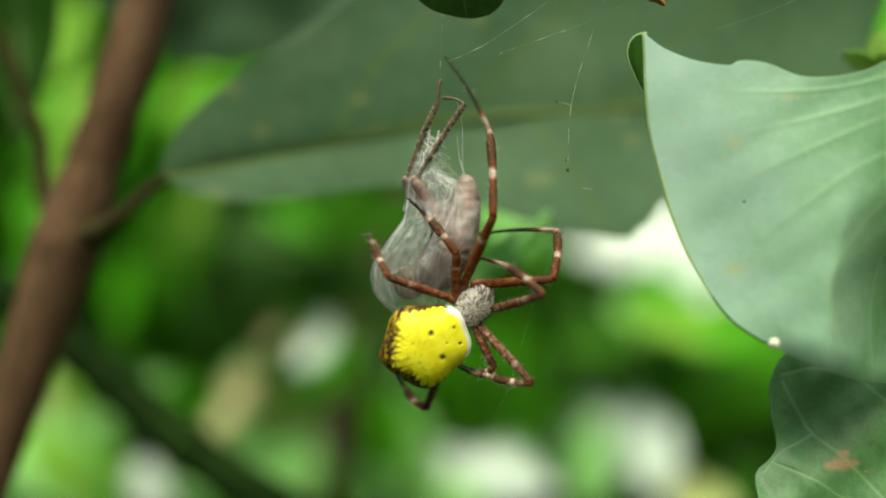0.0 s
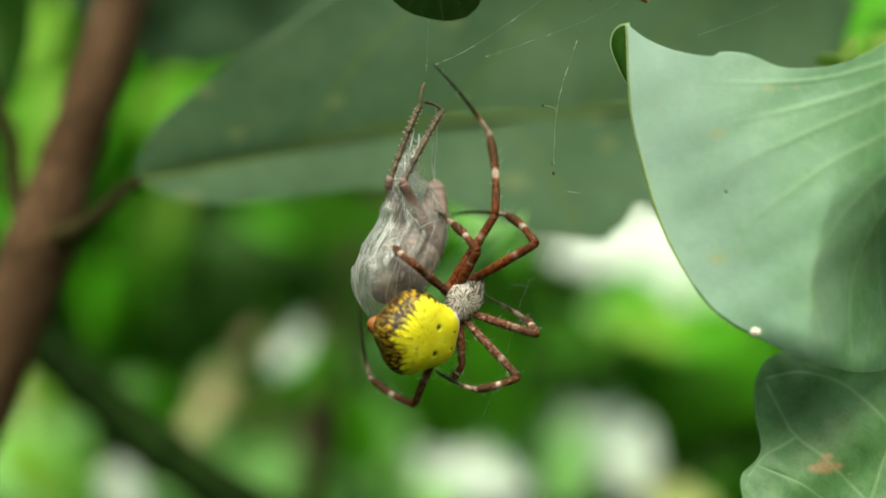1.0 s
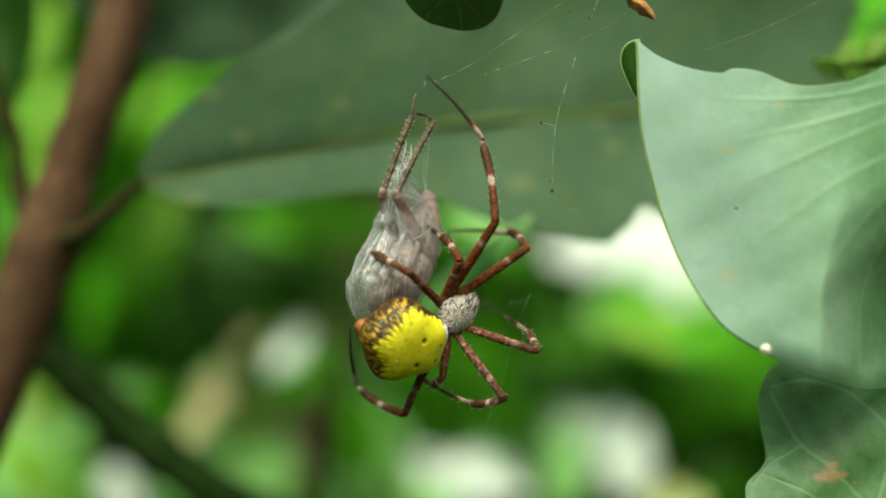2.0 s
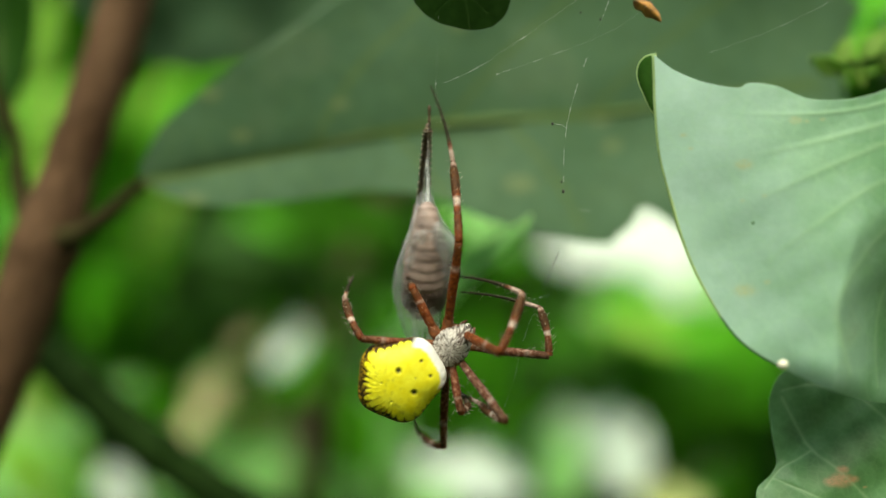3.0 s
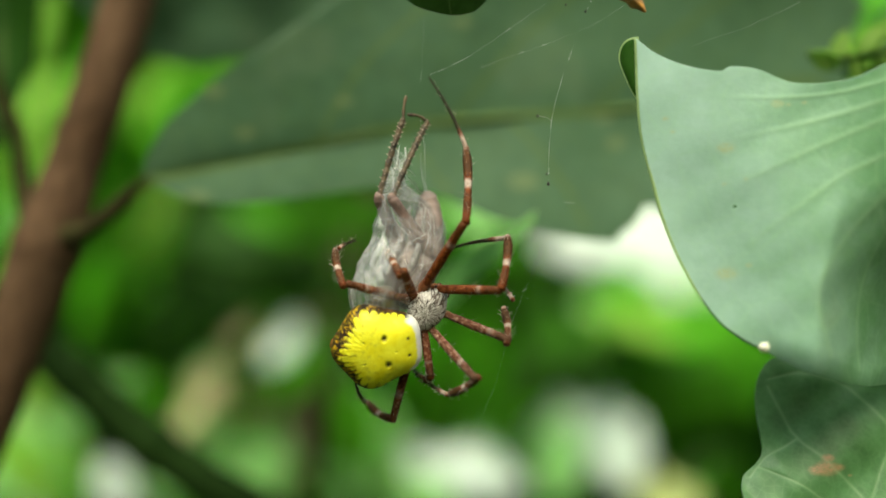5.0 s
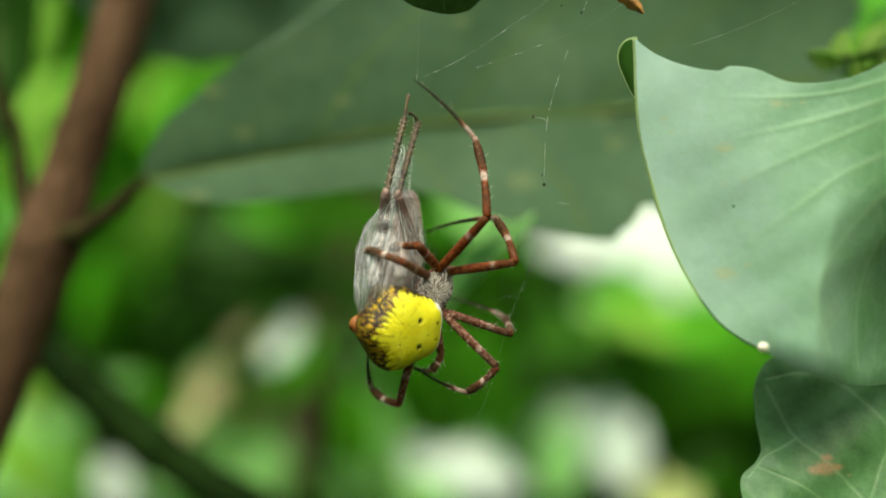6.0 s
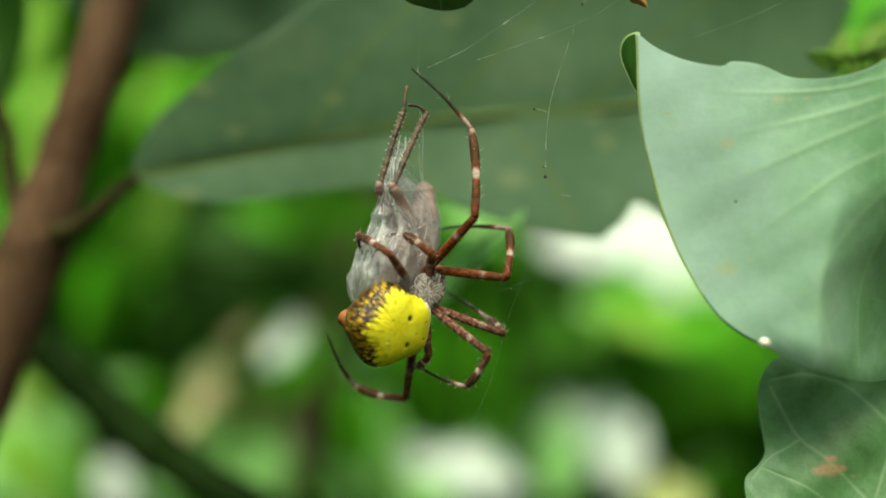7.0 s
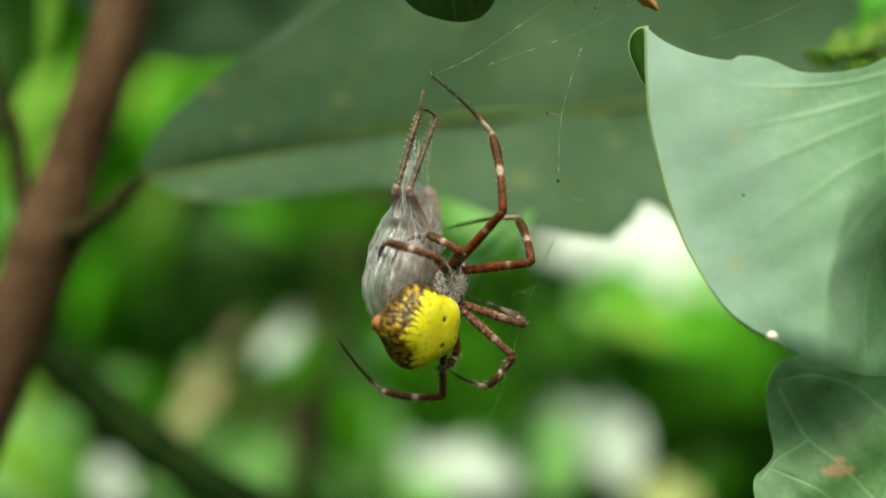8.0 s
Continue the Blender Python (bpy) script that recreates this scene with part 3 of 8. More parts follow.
# a sprig of small leaves above the broad leaf's upper edge
stem("leafy_twig", [(104, 168, 37), (80, 152, 31), (62, 143, 26.8), (49, 139, 24.2)], (0.7, 0.5, 0.35, 0.2), STEM_GREEN, "thin green twig with small leaves", sides=8, steps=20, nodes=())
for n_, (x_, y_, z_, long_, tilt, letter) in enumerate(((49.5, 139, 24.6, 4.6, 200, "o"), (52.0, 140, 26.6, 4.2, -70, "o"), (54.2, 141, 24.0, 4.4, 60, "o"), (56.8, 142, 28.0, 5.0, -55, "o"), (59.0, 143, 25.6, 5.2, 40, "o"), (61.5, 144, 30.2, 6.0, -35, "o"), (64.5, 145, 27.0, 6.0, 25, "o"), (65.5, 147, 34.0, 6.5, -60, "o"))):
    thicket_leaf((x_, y_, z_), long_, long_ * 0.55, (62, tilt, 10 - 4 * n_), *KINDS[letter], 700 + n_, "sprig leaves")
leaf_cluster((107.0, 290, 57.5), 30, 26, "fmfkmffmf", 26, -25, 45)

# ---- the brown branch with its side shoots ----
branch = thing("branch", "brown woody branch with side shoots, rising behind the web", "branch")
v, f, _ = tube(spline([(-44.75, 163, 49.17), (-47.7, 163, 37.98), (-50.84, 162, 26.62), (-54.35, 161, 15.4), (-57.6, 160, 4.73), (-60.6, 160, -4.14), (-64.3, 160, -15.13), (-68.5, 160, -26.97), (-72.6, 160, -38.8), (-79.8, 160, -59.93)], 90), (3.79, 3.9, 3.94, 4.05, 5.3, 4.5, 4.06, 3.8, 3.55), 26, wobble=0.025, seed=5)
mesh_object("limb", v, f, BARK, branch)
v, f, _ = tube(spline([(-56.68, 158, 1.75), (-52.25, 156, 2.56), (-47.52, 154, 5.37), (-44.38, 153, 8.16), (-41.44, 152, 10.04)], 20), (2.2, 1.35, 1.05, 0.8), 12, wobble=0.03)
mesh_object("leaf_stalk", v, f, STALK, branch)
v, f, _ = tube(spline([(-76.5, 167, 40), (-70.4, 166, 28.8), (-68.6, 166, 23.9), (-66.9, 166, 20.4), (-65.7, 166, 16.5), (-64.9, 165, 12.1), (-63.6, 163, 7.6), (-60.9, 161, 2.2)], 30), (1.0, 1.1, 1.2, 1.3, 1.9), 12, wobble=0.03)
mesh_object("side_shoot", v, f, STALK, branch)


def xz(points):
    return [(p[0], p[2]) for p in points]


# ---- the large leaves ----
back_leaf = thing("large_leaf", "large dull green leaf with a nibbled edge, hanging behind the web", "leaf")


def back_depth(x, z):
    # folded along its midrib: the lower half looks up, the upper half hangs forward
    up = z - (10 + 0.19 * (x + 42) - 0.0006 * (x + 42) ** 2)
    # a channel along the rib, deepest towards the stalk
    dip = 0.9 * (1 - np.exp(-np.clip(up, 0, 40) / 2)) * np.clip((8 - x) / 25, 0, 1) * np.clip((x + 42) / 8, 0, 1)
    return 152 - dip + 0.0012 * (x + 40) ** 2 + np.where(up < 0, 0.17 * up, np.clip(0.006 * (x + 12), -0.1, 0.04) * up - 0.007 * np.clip(up - 8, 0, 30) ** 2 * np.clip((x + 20) / 25, 0, 1))


patch_leaf("blade", back_leaf, LEAF_BACK,
           (xz([(-41.92, 152, 9.88), (-42.32, 152, 10.68), (-42.24, 152, 11.81), (-41.6, 152, 13.25)]),
            xz([(53.09, 158, -2.42), (63.5, 158, 11.77), (62.0, 158, 27.5), (65.5, 158, 38.15)]),
            xz([(-41.92, 152, 9.88), (-36.46, 152, 7.15), (-28.43, 152, 6.34), (-17.99, 152, 7.55), (-9.96, 152, 8.59), (-1.12, 152, 7.71), (7.71, 152, 4.26), (15.74, 152, 2.17), (22.6, 152, 1.1), (25.0, 152, 1.2), (25.9, 152, 2.4), (27.4, 152, 3.2), (28.5, 152, 4.6), (30.5, 153, 6.2), (38.16, 155, 1.72), (53.09, 158, -2.42)]),
            xz([(-41.6, 152, 13.25), (-39.03, 152, 17.59), (-35.01, 152, 21.12), (-30.68, 152, 24.33), (-24.41, 152, 28.59), (-17.19, 152, 33.81), (-8.35, 152, 40.23), (9.44, 154, 46.46), (34.29, 156, 47.89), (51.1, 157, 45.7), (65.5, 158, 38.15)])),
           back_depth,
           [(xz([(-41.92, 152, 9.88), (-25.22, 152, 13.09), (-6.75, 152, 17.27), (9.32, 152, 19.11), (26.98, 152, 20.56), (57.5, 152, 25.78)]), 1.6)]
           + [(xz([(-6.75, 152, 17.27), (-1.93, 152, 12.13), (1.28, 152, 7.31)]), 0.7), (xz([(9.32, 152, 19.11), (15.74, 152, 12.13), (20.56, 152, 3.29)]), 0.7),
              (xz([(-17.99, 152, 14.7), (-11.56, 152, 25.78), (-1.93, 152, 35.42)]), 0.7), (xz([(1.28, 152, 18.23), (9.32, 152, 28.19), (20.56, 152, 38.63)]), 0.7), (xz([(22.16, 152, 20.16), (31.8, 152, 29.79), (43.85, 152, 38.63)]), 0.7)],
           0.4, thickness=0.4, relief=0.0, ripple=0.12, seed=4,
           blemishes=[((-27.63, 152, 16.3)[0], (-27.63, 152, 16.3)[2], 1.5), ((-32.04, 152, 22.16)[0], (-32.04, 152, 22.16)[2], 1.5), ((-34.69, 152, 7.31)[0], (-34.69, 152, 7.31)[2], 1.8), ((25.38, 152, 15.5)[0], (25.38, 152, 15.5)[2], 1.6), ((23.77, 152, 19.35)[0], (23.77, 152, 19.35)[2], 1.5), ((11.72, 152, 9.56)[0], (11.72, 152, 9.56)[2], 2.2), ((-13.97, 152, 20.96)[0], (-13.97, 152, 20.96)[2], 1.2), ((2.89, 152, 32.6)[0], (2.89, 152, 32.6)[2], 1.3)])
rib = spline(xz([(-41.92, 152, 9.88), (-25.22, 152, 13.09), (-6.75, 152, 17.27), (9.32, 152, 19.11), (26.98, 152, 20.56), (49.47, 152, 24.57)]), 40)
v, f, _ = tube(np.stack([rib[:, 0], back_depth(rib[:, 0], rib[:, 1]) + 0.1, rib[:, 1]], 1), (0.2, 0.3, 0.42, 0.55, 0.5, 0.35), 8)
mesh_object("midrib", v, f, LEAF_BACK, back_leaf, {"vein": np.ones(len(v)), "blemish": np.zeros(len(v))})
upper_leaf = thing("shaded_leaf", "dull green leaf overlapping behind the branch, in shade", "leaf")
patch_leaf("blade", upper_leaf, LEAF_BACK,
           (xz([(-63.85, 182, 44.33), (-62.89, 182, 48.17), (-60.96, 182, 53.94), (-58.08, 182, 59.71)]),
            xz([(-14.15, 186, 43.34), (-8.25, 186, 49.23), (-6.29, 186, 55.13), (-8.25, 186, 62.99)]),
            xz([(-63.85, 182, 44.33), (-56.16, 182, 35.67), (-47.5, 182, 32.21), (-38.37, 182, 31.64), (-30.19, 182, 33.75), (-21.78, 184, 38.98), (-14.15, 186, 43.34)]),
            xz([(-58.08, 182, 59.71), (-42.19, 184, 65.23), (-25.94, 186, 66.92), (-8.25, 186, 62.99)])),
           lambda x, z: 184 - 0.3 * (z - 30), [(xz([(-63.85, 182, 48.17), (-38.85, 182, 46.25), (-8.08, 182, 53.94)]), 1.4)], 0.8, n=60, relief=0.5, seed=6)
edge_leaf = thing("shaded_leaf", "dark green leaf hanging beside the branch", "leaf")
patch_leaf("blade", edge_leaf, LEAF_DEEP,
           (xz([(-85.97, 180, 49.55), (-85.02, 180, 38.14), (-80.26, 180, 26.72), (-75.98, 180, 17.02)]),
            xz([(-70.16, 186, 51.2), (-68.99, 186, 43.34), (-70.38, 184, 32.18), (-75.51, 180, 17.02)]),
            xz([(-85.97, 180, 49.55), (-79.67, 183, 52.31), (-74.67, 185, 52.39), (-70.16, 186, 51.2)]),
            xz([(-75.98, 180, 17.02), (-75.79, 180, 16.93), (-75.6, 180, 16.93), (-75.51, 180, 17.02)])),
           lambda x, z: 184 + 0.12 * (x + 70), [(xz([(-76.77, 183, 51.34), (-75.8, 183, 32.97), (-75.89, 180, 17.69)]), 1.2)], 0.8, n=50, relief=0.5, seed=7)

v, f, _ = tube(spline([(-14.07, 185, 48.97), (-35, 182, 48.17), (-52.1, 178, 49), (-52.45, 170, 45)], 14), (0.3, 0.6, 1.0, 1.2), 8)
mesh_object("midrib", v + (0, 4, 0), f, LEAF_BACK, upper_leaf, {"vein": np.ones(len(v)), "blemish": np.zeros(len(v))})
v, f, _ = tube(spline([(-76.31, 181, 17.79), (-76.22, 184, 33.15), (-76.7, 184, 51.62), (-60.34, 172, 56.43), (-45.84, 164, 48.61)], 18), (0.2, 0.5, 0.7, 1.0, 1.2), 8)
mesh_object("midrib", v, f, LEAF_BACK, edge_leaf, {"vein": np.ones(len(v)), "blemish": np.zeros(len(v))})

# a narrow leaf whose tip stands before the large leaf's lower edge
tip_leaf = thing("narrow_leaf", "narrow bright green leaf, its pointed tip before the large leaf", "leaf")
patch_leaf("blade", tip_leaf, LEAF_LIGHT,
           (xz([(-9.0, 146, -16.0), (-9.4, 146, -14.6), (-9.0, 146, -13.2), (-7.6, 146, -11.6)]),
            xz([(12.7, 146, 4.7), (12.75, 146, 4.8), (12.78, 146, 4.9), (12.8, 146, 5.0)]),
            xz([(-9.0, 146, -16.0), (-2.0, 146, -10.5), (4.5, 146, -4.2), (9.6, 146, 0.3), (11.9, 146, 2.9), (12.7, 146, 4.7)]),
            xz([(-7.6, 146, -11.6), (-3.5, 146, -7.2), (2.0, 146, -1.8), (7.0, 146, 1.6), (10.6, 146, 3.6), (12.8, 146, 5.0)])),
           lambda x, z: 147 + 0.6 * (12.8 - x) + 0.2 * (12.8 - x) ** 2, [(xz([(-8.6, 146, -13.8), (1.0, 146, -4.6), (12.7, 146, 4.85)]), 1.0)], 0.2, n=40, thickness=0.25, relief=0.2, ripple=0.1, spread=146, seed=15)
v, f, _ = tube(spline([(-15.2, 256, -24.4), (-19.5, 285, -34), (-24, 330, -60), (-30, 400, -130)], 18), (0.5, 0.6, 0.7, 0.9), 8)
mesh_object("petiole", v, f, STEM_GREEN, tip_leaf)

TIP = np.array((20.66, 113, 22.21))
near_leaf = thing("broad_leaf", "broad pale waxy green leaf with a rolled edge and faint veins", "leaf")


def near_depth(x, z):
    # gently rippled between the veins; turns away beyond its lowest vein
    y = 113.2 - 0.14 * (x - 20) + 0.1 * (z - 22) + 0.3 * np.sin(x * 0.3 + z * 0.12) + 0.04 * np.sin(z * 0.9 - x * 0.45)
    fold = x - 37.6 - 0.16 * (np.sqrt((z + 4) ** 2 + 9) + (z + 4))
    y = y + 1.05 * (np.sqrt(fold ** 2 + 0.12) + fold) / 2 / (1 + np.exp((z - 2) / 3.5))
    # the lower margin curls under a little
    over = z + 10.2 + 0.42 * np.clip(x - 33, 0, 12)
    # quilted between the side veins
    y = y + 0.03 * np.sin(1.25 * (z - 0.62 * x) + 0.6) * np.clip((x - 24) / 10, 0, 1)
    return y + 0.12 * np.clip(2.4 - over, 0, 4) ** 2 * np.clip((x - 31) / 3, 0, 1)


patch_leaf("blade", near_leaf, LEAF_WAXY,
           (xz([(20.59, 112, 22.19), (20.65, 112, 19.88), (20.71, 112, 16.04), (21.05, 111, 11.79), (22.05, 111, 7.1), (23.25, 110, 2.38), (25.22, 110, -2.38), (27.99, 109, -6.85), (30.58, 108, -9.07), (32.87, 108, -10.21)]),
            xz([(61.32, 104, 27.53), (63.37, 102, 12.99), (60.55, 100, -3.12), (55.79, 100, -13.68)]),
            xz([(20.59, 112, 22.19), (22.55, 112, 20.53), (25.5, 112, 19.11), (28.76, 112, 18.46), (30.14, 111, 18.94), (32.9, 111, 18.59), (36.38, 110, 17.2), (40.66, 109, 17.28), (44.28, 108, 18.43), (51.3, 106, 22.46), (61.32, 104, 27.53)]),
            xz([(32.87, 108, -10.21), (36.52, 107, -12.1), (40.66, 106, -13.5), (44.84, 104, -14.51), (50.44, 102, -14.77), (55.79, 100, -13.68)])),
           lambda x, z: near_depth(x, z),
           [(xz([(53.08, 104, 17.09), (44.02, 106, 12.8), (37.5, 108, 10.0), (31.2, 110, 7.1)]), 1.0), (xz([(53.08, 104, 15.4), (46.2, 106, 10.2), (40.6, 108, 7.3), (34.2, 110, 2.7), (31.5, 110, 0.4)]), 1.0),
            (xz([(53.08, 104, 12.2), (44.8, 106, 4.9), (41.6, 107, 1.8), (38.8, 107, -1.9), (37.9, 107, -4.3), (38.2, 107, -7.4), (39.3, 107, -10.8)]), 1.3),
            (xz([(53.08, 104, 18.3), (44.02, 106, 14.8), (37.0, 108, 12.8), (30.4, 110, 11.4)]), 0.9), (xz([(53.08, 104, 19.8), (42.5, 107, 16.4), (34.5, 109, 15.6), (27.5, 111, 15.9)]), 0.7),
            (xz([(53.08, 104, 11.0), (45.7, 106, 1.18), (43.46, 106, -6.66), (43.6, 105, -12.7)]), 0.9),
            (xz([(44.8, 106, 4.9), (47.5, 105, -3.0), (49.0, 104, -9.0)]), 0.6)],
           0.3, origin=TIP, n=190, thickness=0.3, relief=-0.05, ripple=0.12, fade=lambda x, z: np.clip((x - 27) / 11, 0.0, 1),
           blemishes=[((29.29, 110, 10.4)[0], (29.29, 110, 10.4)[2], 0.9), ((29.25, 109, -2.53)[0], (29.25, 109, -2.53)[2], 1.1), ((34.64, 110, 14.99)[0], (34.64, 110, 14.99)[2], 0.7), ((31.27, 110, 7.15)[0], (31.27, 110, 7.15)[2], 0.3), ((29.12, 110, 6.68)[0], (29.12, 110, 6.68)[2], 0.25), ((31.44, 109, -1.67)[0], (31.44, 109, -1.67)[2], 0.35), (37.4, 15.1, 0.35), (35.8, 14.9, 0.3), (23.4, 13.6, 0.4), (24.1, 12.2, 0.3)], seed=2)
# small bitten and bruised marks
for x_, z_ in ((27.6, 6.4), (32.2, 4.5), (30.2, 4.4), (33.6, 5.1)):
    v, f = ball(np.array((x_, near_depth(np.float64(x_), np.float64(z_)) - 0.13, z_)) - TIP, (0.26, 0.05, 0.18), 8, 6)
    mesh_object("bruise", v, f, LEAF_DARK, near_leaf, {"vein": np.zeros(len(v)), "blemish": np.zeros(len(v))})
rim = spline(xz([(20.59, 112, 22.19), (20.65, 112, 19.88), (20.71, 112, 16.04), (21.05, 111, 11.79), (22.05, 111, 7.1), (23.25, 110, 2.38), (25.22, 110, -2.38), (27.99, 109, -6.85), (30.58, 108, -9.07), (32.87, 108, -10.21)]), 60)
v, f, _ = tube(np.stack([rim[:, 0], near_depth(rim[:, 0], rim[:, 1]) - 0.05 + 0.28 * np.linspace(0, 1, 60) ** 2, rim[:, 1]], 1) - TIP, (0.25, 0.23, 0.2, 0.17, 0.14, 0.11, 0.08), 8)
mesh_object("leaf_rim", v, f, LEAF_RIM, near_leaf, {"vein": np.zeros(len(v)), "blemish": np.zeros(len(v))})
# lower down the margin turns away; this dark green tube paints its shaded edge
v, f, _ = tube(np.stack([rim[32:, 0], near_depth(rim[32:, 0], rim[32:, 1]) + 0.12, rim[32:, 1]], 1) - TIP, (0.02, 0.1, 0.17, 0.2, 0.16), 8)
mesh_object("leaf_rim", v, f, LEAF_DARK, near_leaf, {"vein": np.zeros(len(v)), "blemish": np.zeros(len(v))})
v, f = ball(np.array((32.28, 107, -9.84)) - TIP, (0.55, 0.5, 0.5))
mesh_object("cream_speck", v, f, DOT, near_leaf)
# the margin rolls over backwards below its upper corner and shows its underside, its shade put into the dark green
q = np.stack(np.meshgrid(np.linspace(0, 1, 24), np.linspace(0, 1, 12), indexing="ij"), 2)
edge_line = spline([(20.67, 112.4, 22.27), (20.73, 112.4, 20.55), (20.77, 112.3, 18.45), (20.93, 112.2, 15.59)], 24) + (0.12, 0.55, 0) - TIP
roll = np.sin(np.pi * q[:, :, 0] ** 0.75) ** 0.8
turn_ = q[:, :, 1] * 1.5
sheet = edge_line[:, None, :] + np.stack([-1.75 * roll * np.sin(turn_), 0.3 + 1.5 * roll * (1 - np.cos(turn_)), 0.3 * roll * q[:, :, 1]], 2)
v, f = solid_sheet(sheet, 0.2)
mesh_object("rolled_margin", v, f, LEAF_UNDER, near_leaf, {"vein": np.zeros(len(v)), "blemish": np.zeros(len(v))})
v, f, _ = tube(spline(sheet[:, -1, :], 30) + (0.0, -0.1, 0.0), (0.2, 0.2, 0.17, 0.15, 0.1), 8)
mesh_object("rolled_rim", v, f, LEAF_RIM, near_leaf, {"vein": np.zeros(len(v)), "blemish": np.zeros(len(v))})
near_leaf.location = TIP * MM

v, f, _ = tube(spline([(55.83, 104, 10.49), (62.5, 106, 7.9), (72.55, 112, 1.24), (85.59, 125, -17.1)], 16) - TIP, (0.9, 1.0, 1.2), 10)
mesh_object("petiole", v, f, STEM_GREEN, near_leaf)
low_leaf = thing("veined_leaf", "dark glossy green leaf with sunken pale veins and a brown scar", "leaf")
patch_leaf("blade", low_leaf, LEAF_DARK,
           (xz([(38.73, 119, -11.38), (36.34, 119, -12.51), (35.27, 119, -14.08), (34.83, 119, -15.97), (35.08, 119, -19.11), (35.59, 119, -22.26), (34.96, 119, -23.83), (33.57, 119, -25.21), (33.32, 119, -26.47), (33.64, 119, -28.23), (34.64, 119, -33.89), (38.73, 119, -38.92)]),
            xz([(67.02, 119, -12.51), (72.05, 119, -22.57), (70.16, 119, -32), (63.88, 119, -40.18)]),
            xz([(38.73, 119, -11.38), (45.02, 119, -10), (57.59, 119, -9.37), (67.02, 119, -12.51)]),
            xz([(38.73, 119, -38.92), (48.16, 119, -42.06), (57.59, 119, -42.69), (63.88, 119, -40.18)])),
           lambda x, z: 119 + 0.1 * (x - 40) + 0.45 * (z + 21) + 0.6 * np.sin(x * 0.42 + 0.6) * np.cos(z * 0.5 + 0.4) + 0.16 * np.sin(x * 1.3) * np.sin(z * 1.1 + x * 0.4),
           [(xz([(36.21, 119, -15.28), (37.16, 119, -17.23), (38.41, 119, -19.55), (39.48, 119, -21.19), (41.87, 119, -22.89), (43.13, 119, -23.95), (45.02, 119, -25.84), (46.9, 119, -27.92), (51.3, 119, -32.63), (57.59, 119, -38.92)]), 0.9), (xz([(39.48, 119, -21.19), (37.79, 119, -22.26), (35.9, 119, -23.33), (34.33, 119, -25.4)]), 0.8),
            (xz([(36.21, 119, -14.52), (38.41, 119, -13.96), (40.62, 119, -13.89), (44.39, 119, -15.03), (46.9, 119, -17.04), (49.29, 119, -19.3), (53.82, 119, -25.09)]), 0.7), (xz([(35.27, 119, -24.33), (38.1, 119, -25.4), (40.62, 119, -26.66), (43.13, 119, -28.23), (47.53, 119, -28.86)]), 0.8),
            (xz([(47.53, 119, -28.54), (48.47, 119, -25.71), (49.29, 119, -23.2), (51.3, 119, -18.8)]), 0.8)],
           0.2, n=190, thickness=0.3, relief=0.07, ripple=0.2, spread=119, blemishes=[((42.75, 119, -24.46)[0], (42.75, 119, -24.46)[2], 1.3), ((41.75, 119, -24.65)[0], (41.75, 119, -24.65)[2], 0.9), ((44.07, 119, -24.33)[0], (44.07, 119, -24.33)[2], 0.6), ((42.88, 119, -23.33)[0], (42.88, 119, -23.33)[2], 0.7), ((45.33, 119, -25.21)[0], (45.33, 119, -25.21)[2], 0.2)], seed=9)

v, f, _ = tube(spline([(55.53, 116, -37.32), (63.34, 118, -42.33), (79.66, 124, -46.45)], 10), (0.6, 0.7, 0.9), 8)
mesh_object("petiole", v, f, STEM_GREEN, low_leaf)
stem("shrub_stem", [(93.82, 130, -148.29), (90.35, 128, -71.62), (85.59, 125, -17.1), (89.7, 130, 50.89)], (4, 3.4, 2.6, 1.5), STEM_GREEN, "green shrub stem carrying the broad leaves")
hanging_leaf = thing("small_leaf", "small dark green rounded leaf hanging above the prey", "leaf")
patch_leaf("blade", hanging_leaf, LEAF_SMALL,
           (xz([(-5.86, 118, 31.23), (-5.24, 118, 29.05), (-3.87, 118, 27.37), (-2.24, 118, 26.37)]),
            xz([(5.36, 118, 31.86), (5.49, 118, 29.36), (4.86, 118, 27.49), (3.49, 118, 26.12)]),
            xz([(-5.86, 118, 31.23), (-2.12, 118, 33.1), (1.62, 118, 33.42), (5.36, 118, 31.86)]),
            xz([(-2.24, 118, 26.37), (-0.25, 118, 25.81), (1.93, 118, 25.69), (3.49, 118, 26.12)])),
           lambda x, z: 117.6 - 0.3 * (z - 27) + 0.05 * (x - 0.3) ** 2 + 0.12 * np.sin(1.7 * x), [(xz([(-0.25, 118, 33.1), (0.37, 118, 29.36), (1, 118, 25.75)]), 0.3), (xz([(0.06, 118, 29.99), (2.87, 118, 27.49)]), 0.15), (xz([(0.06, 118, 29.99), (-2.74, 118, 27.49)]), 0.15)], 0.25, n=60, thickness=0.22, relief=0.12, ripple=0.1, seed=12)
v, f, _ = tube(spline([(-0.25, 116.5, 32.38), (-0.57, 120, 40.64), (-10.65, 140, 57.03), (-39.1, 163, 66.4)], 14), (0.35, 0.45, 0.8, 1.2), 8)
mesh_object("petiole", v, f, STEM_GREEN, hanging_leaf)
dry_flake = thing("dry_husk", "small dry orange husk caught in the web", "husk")
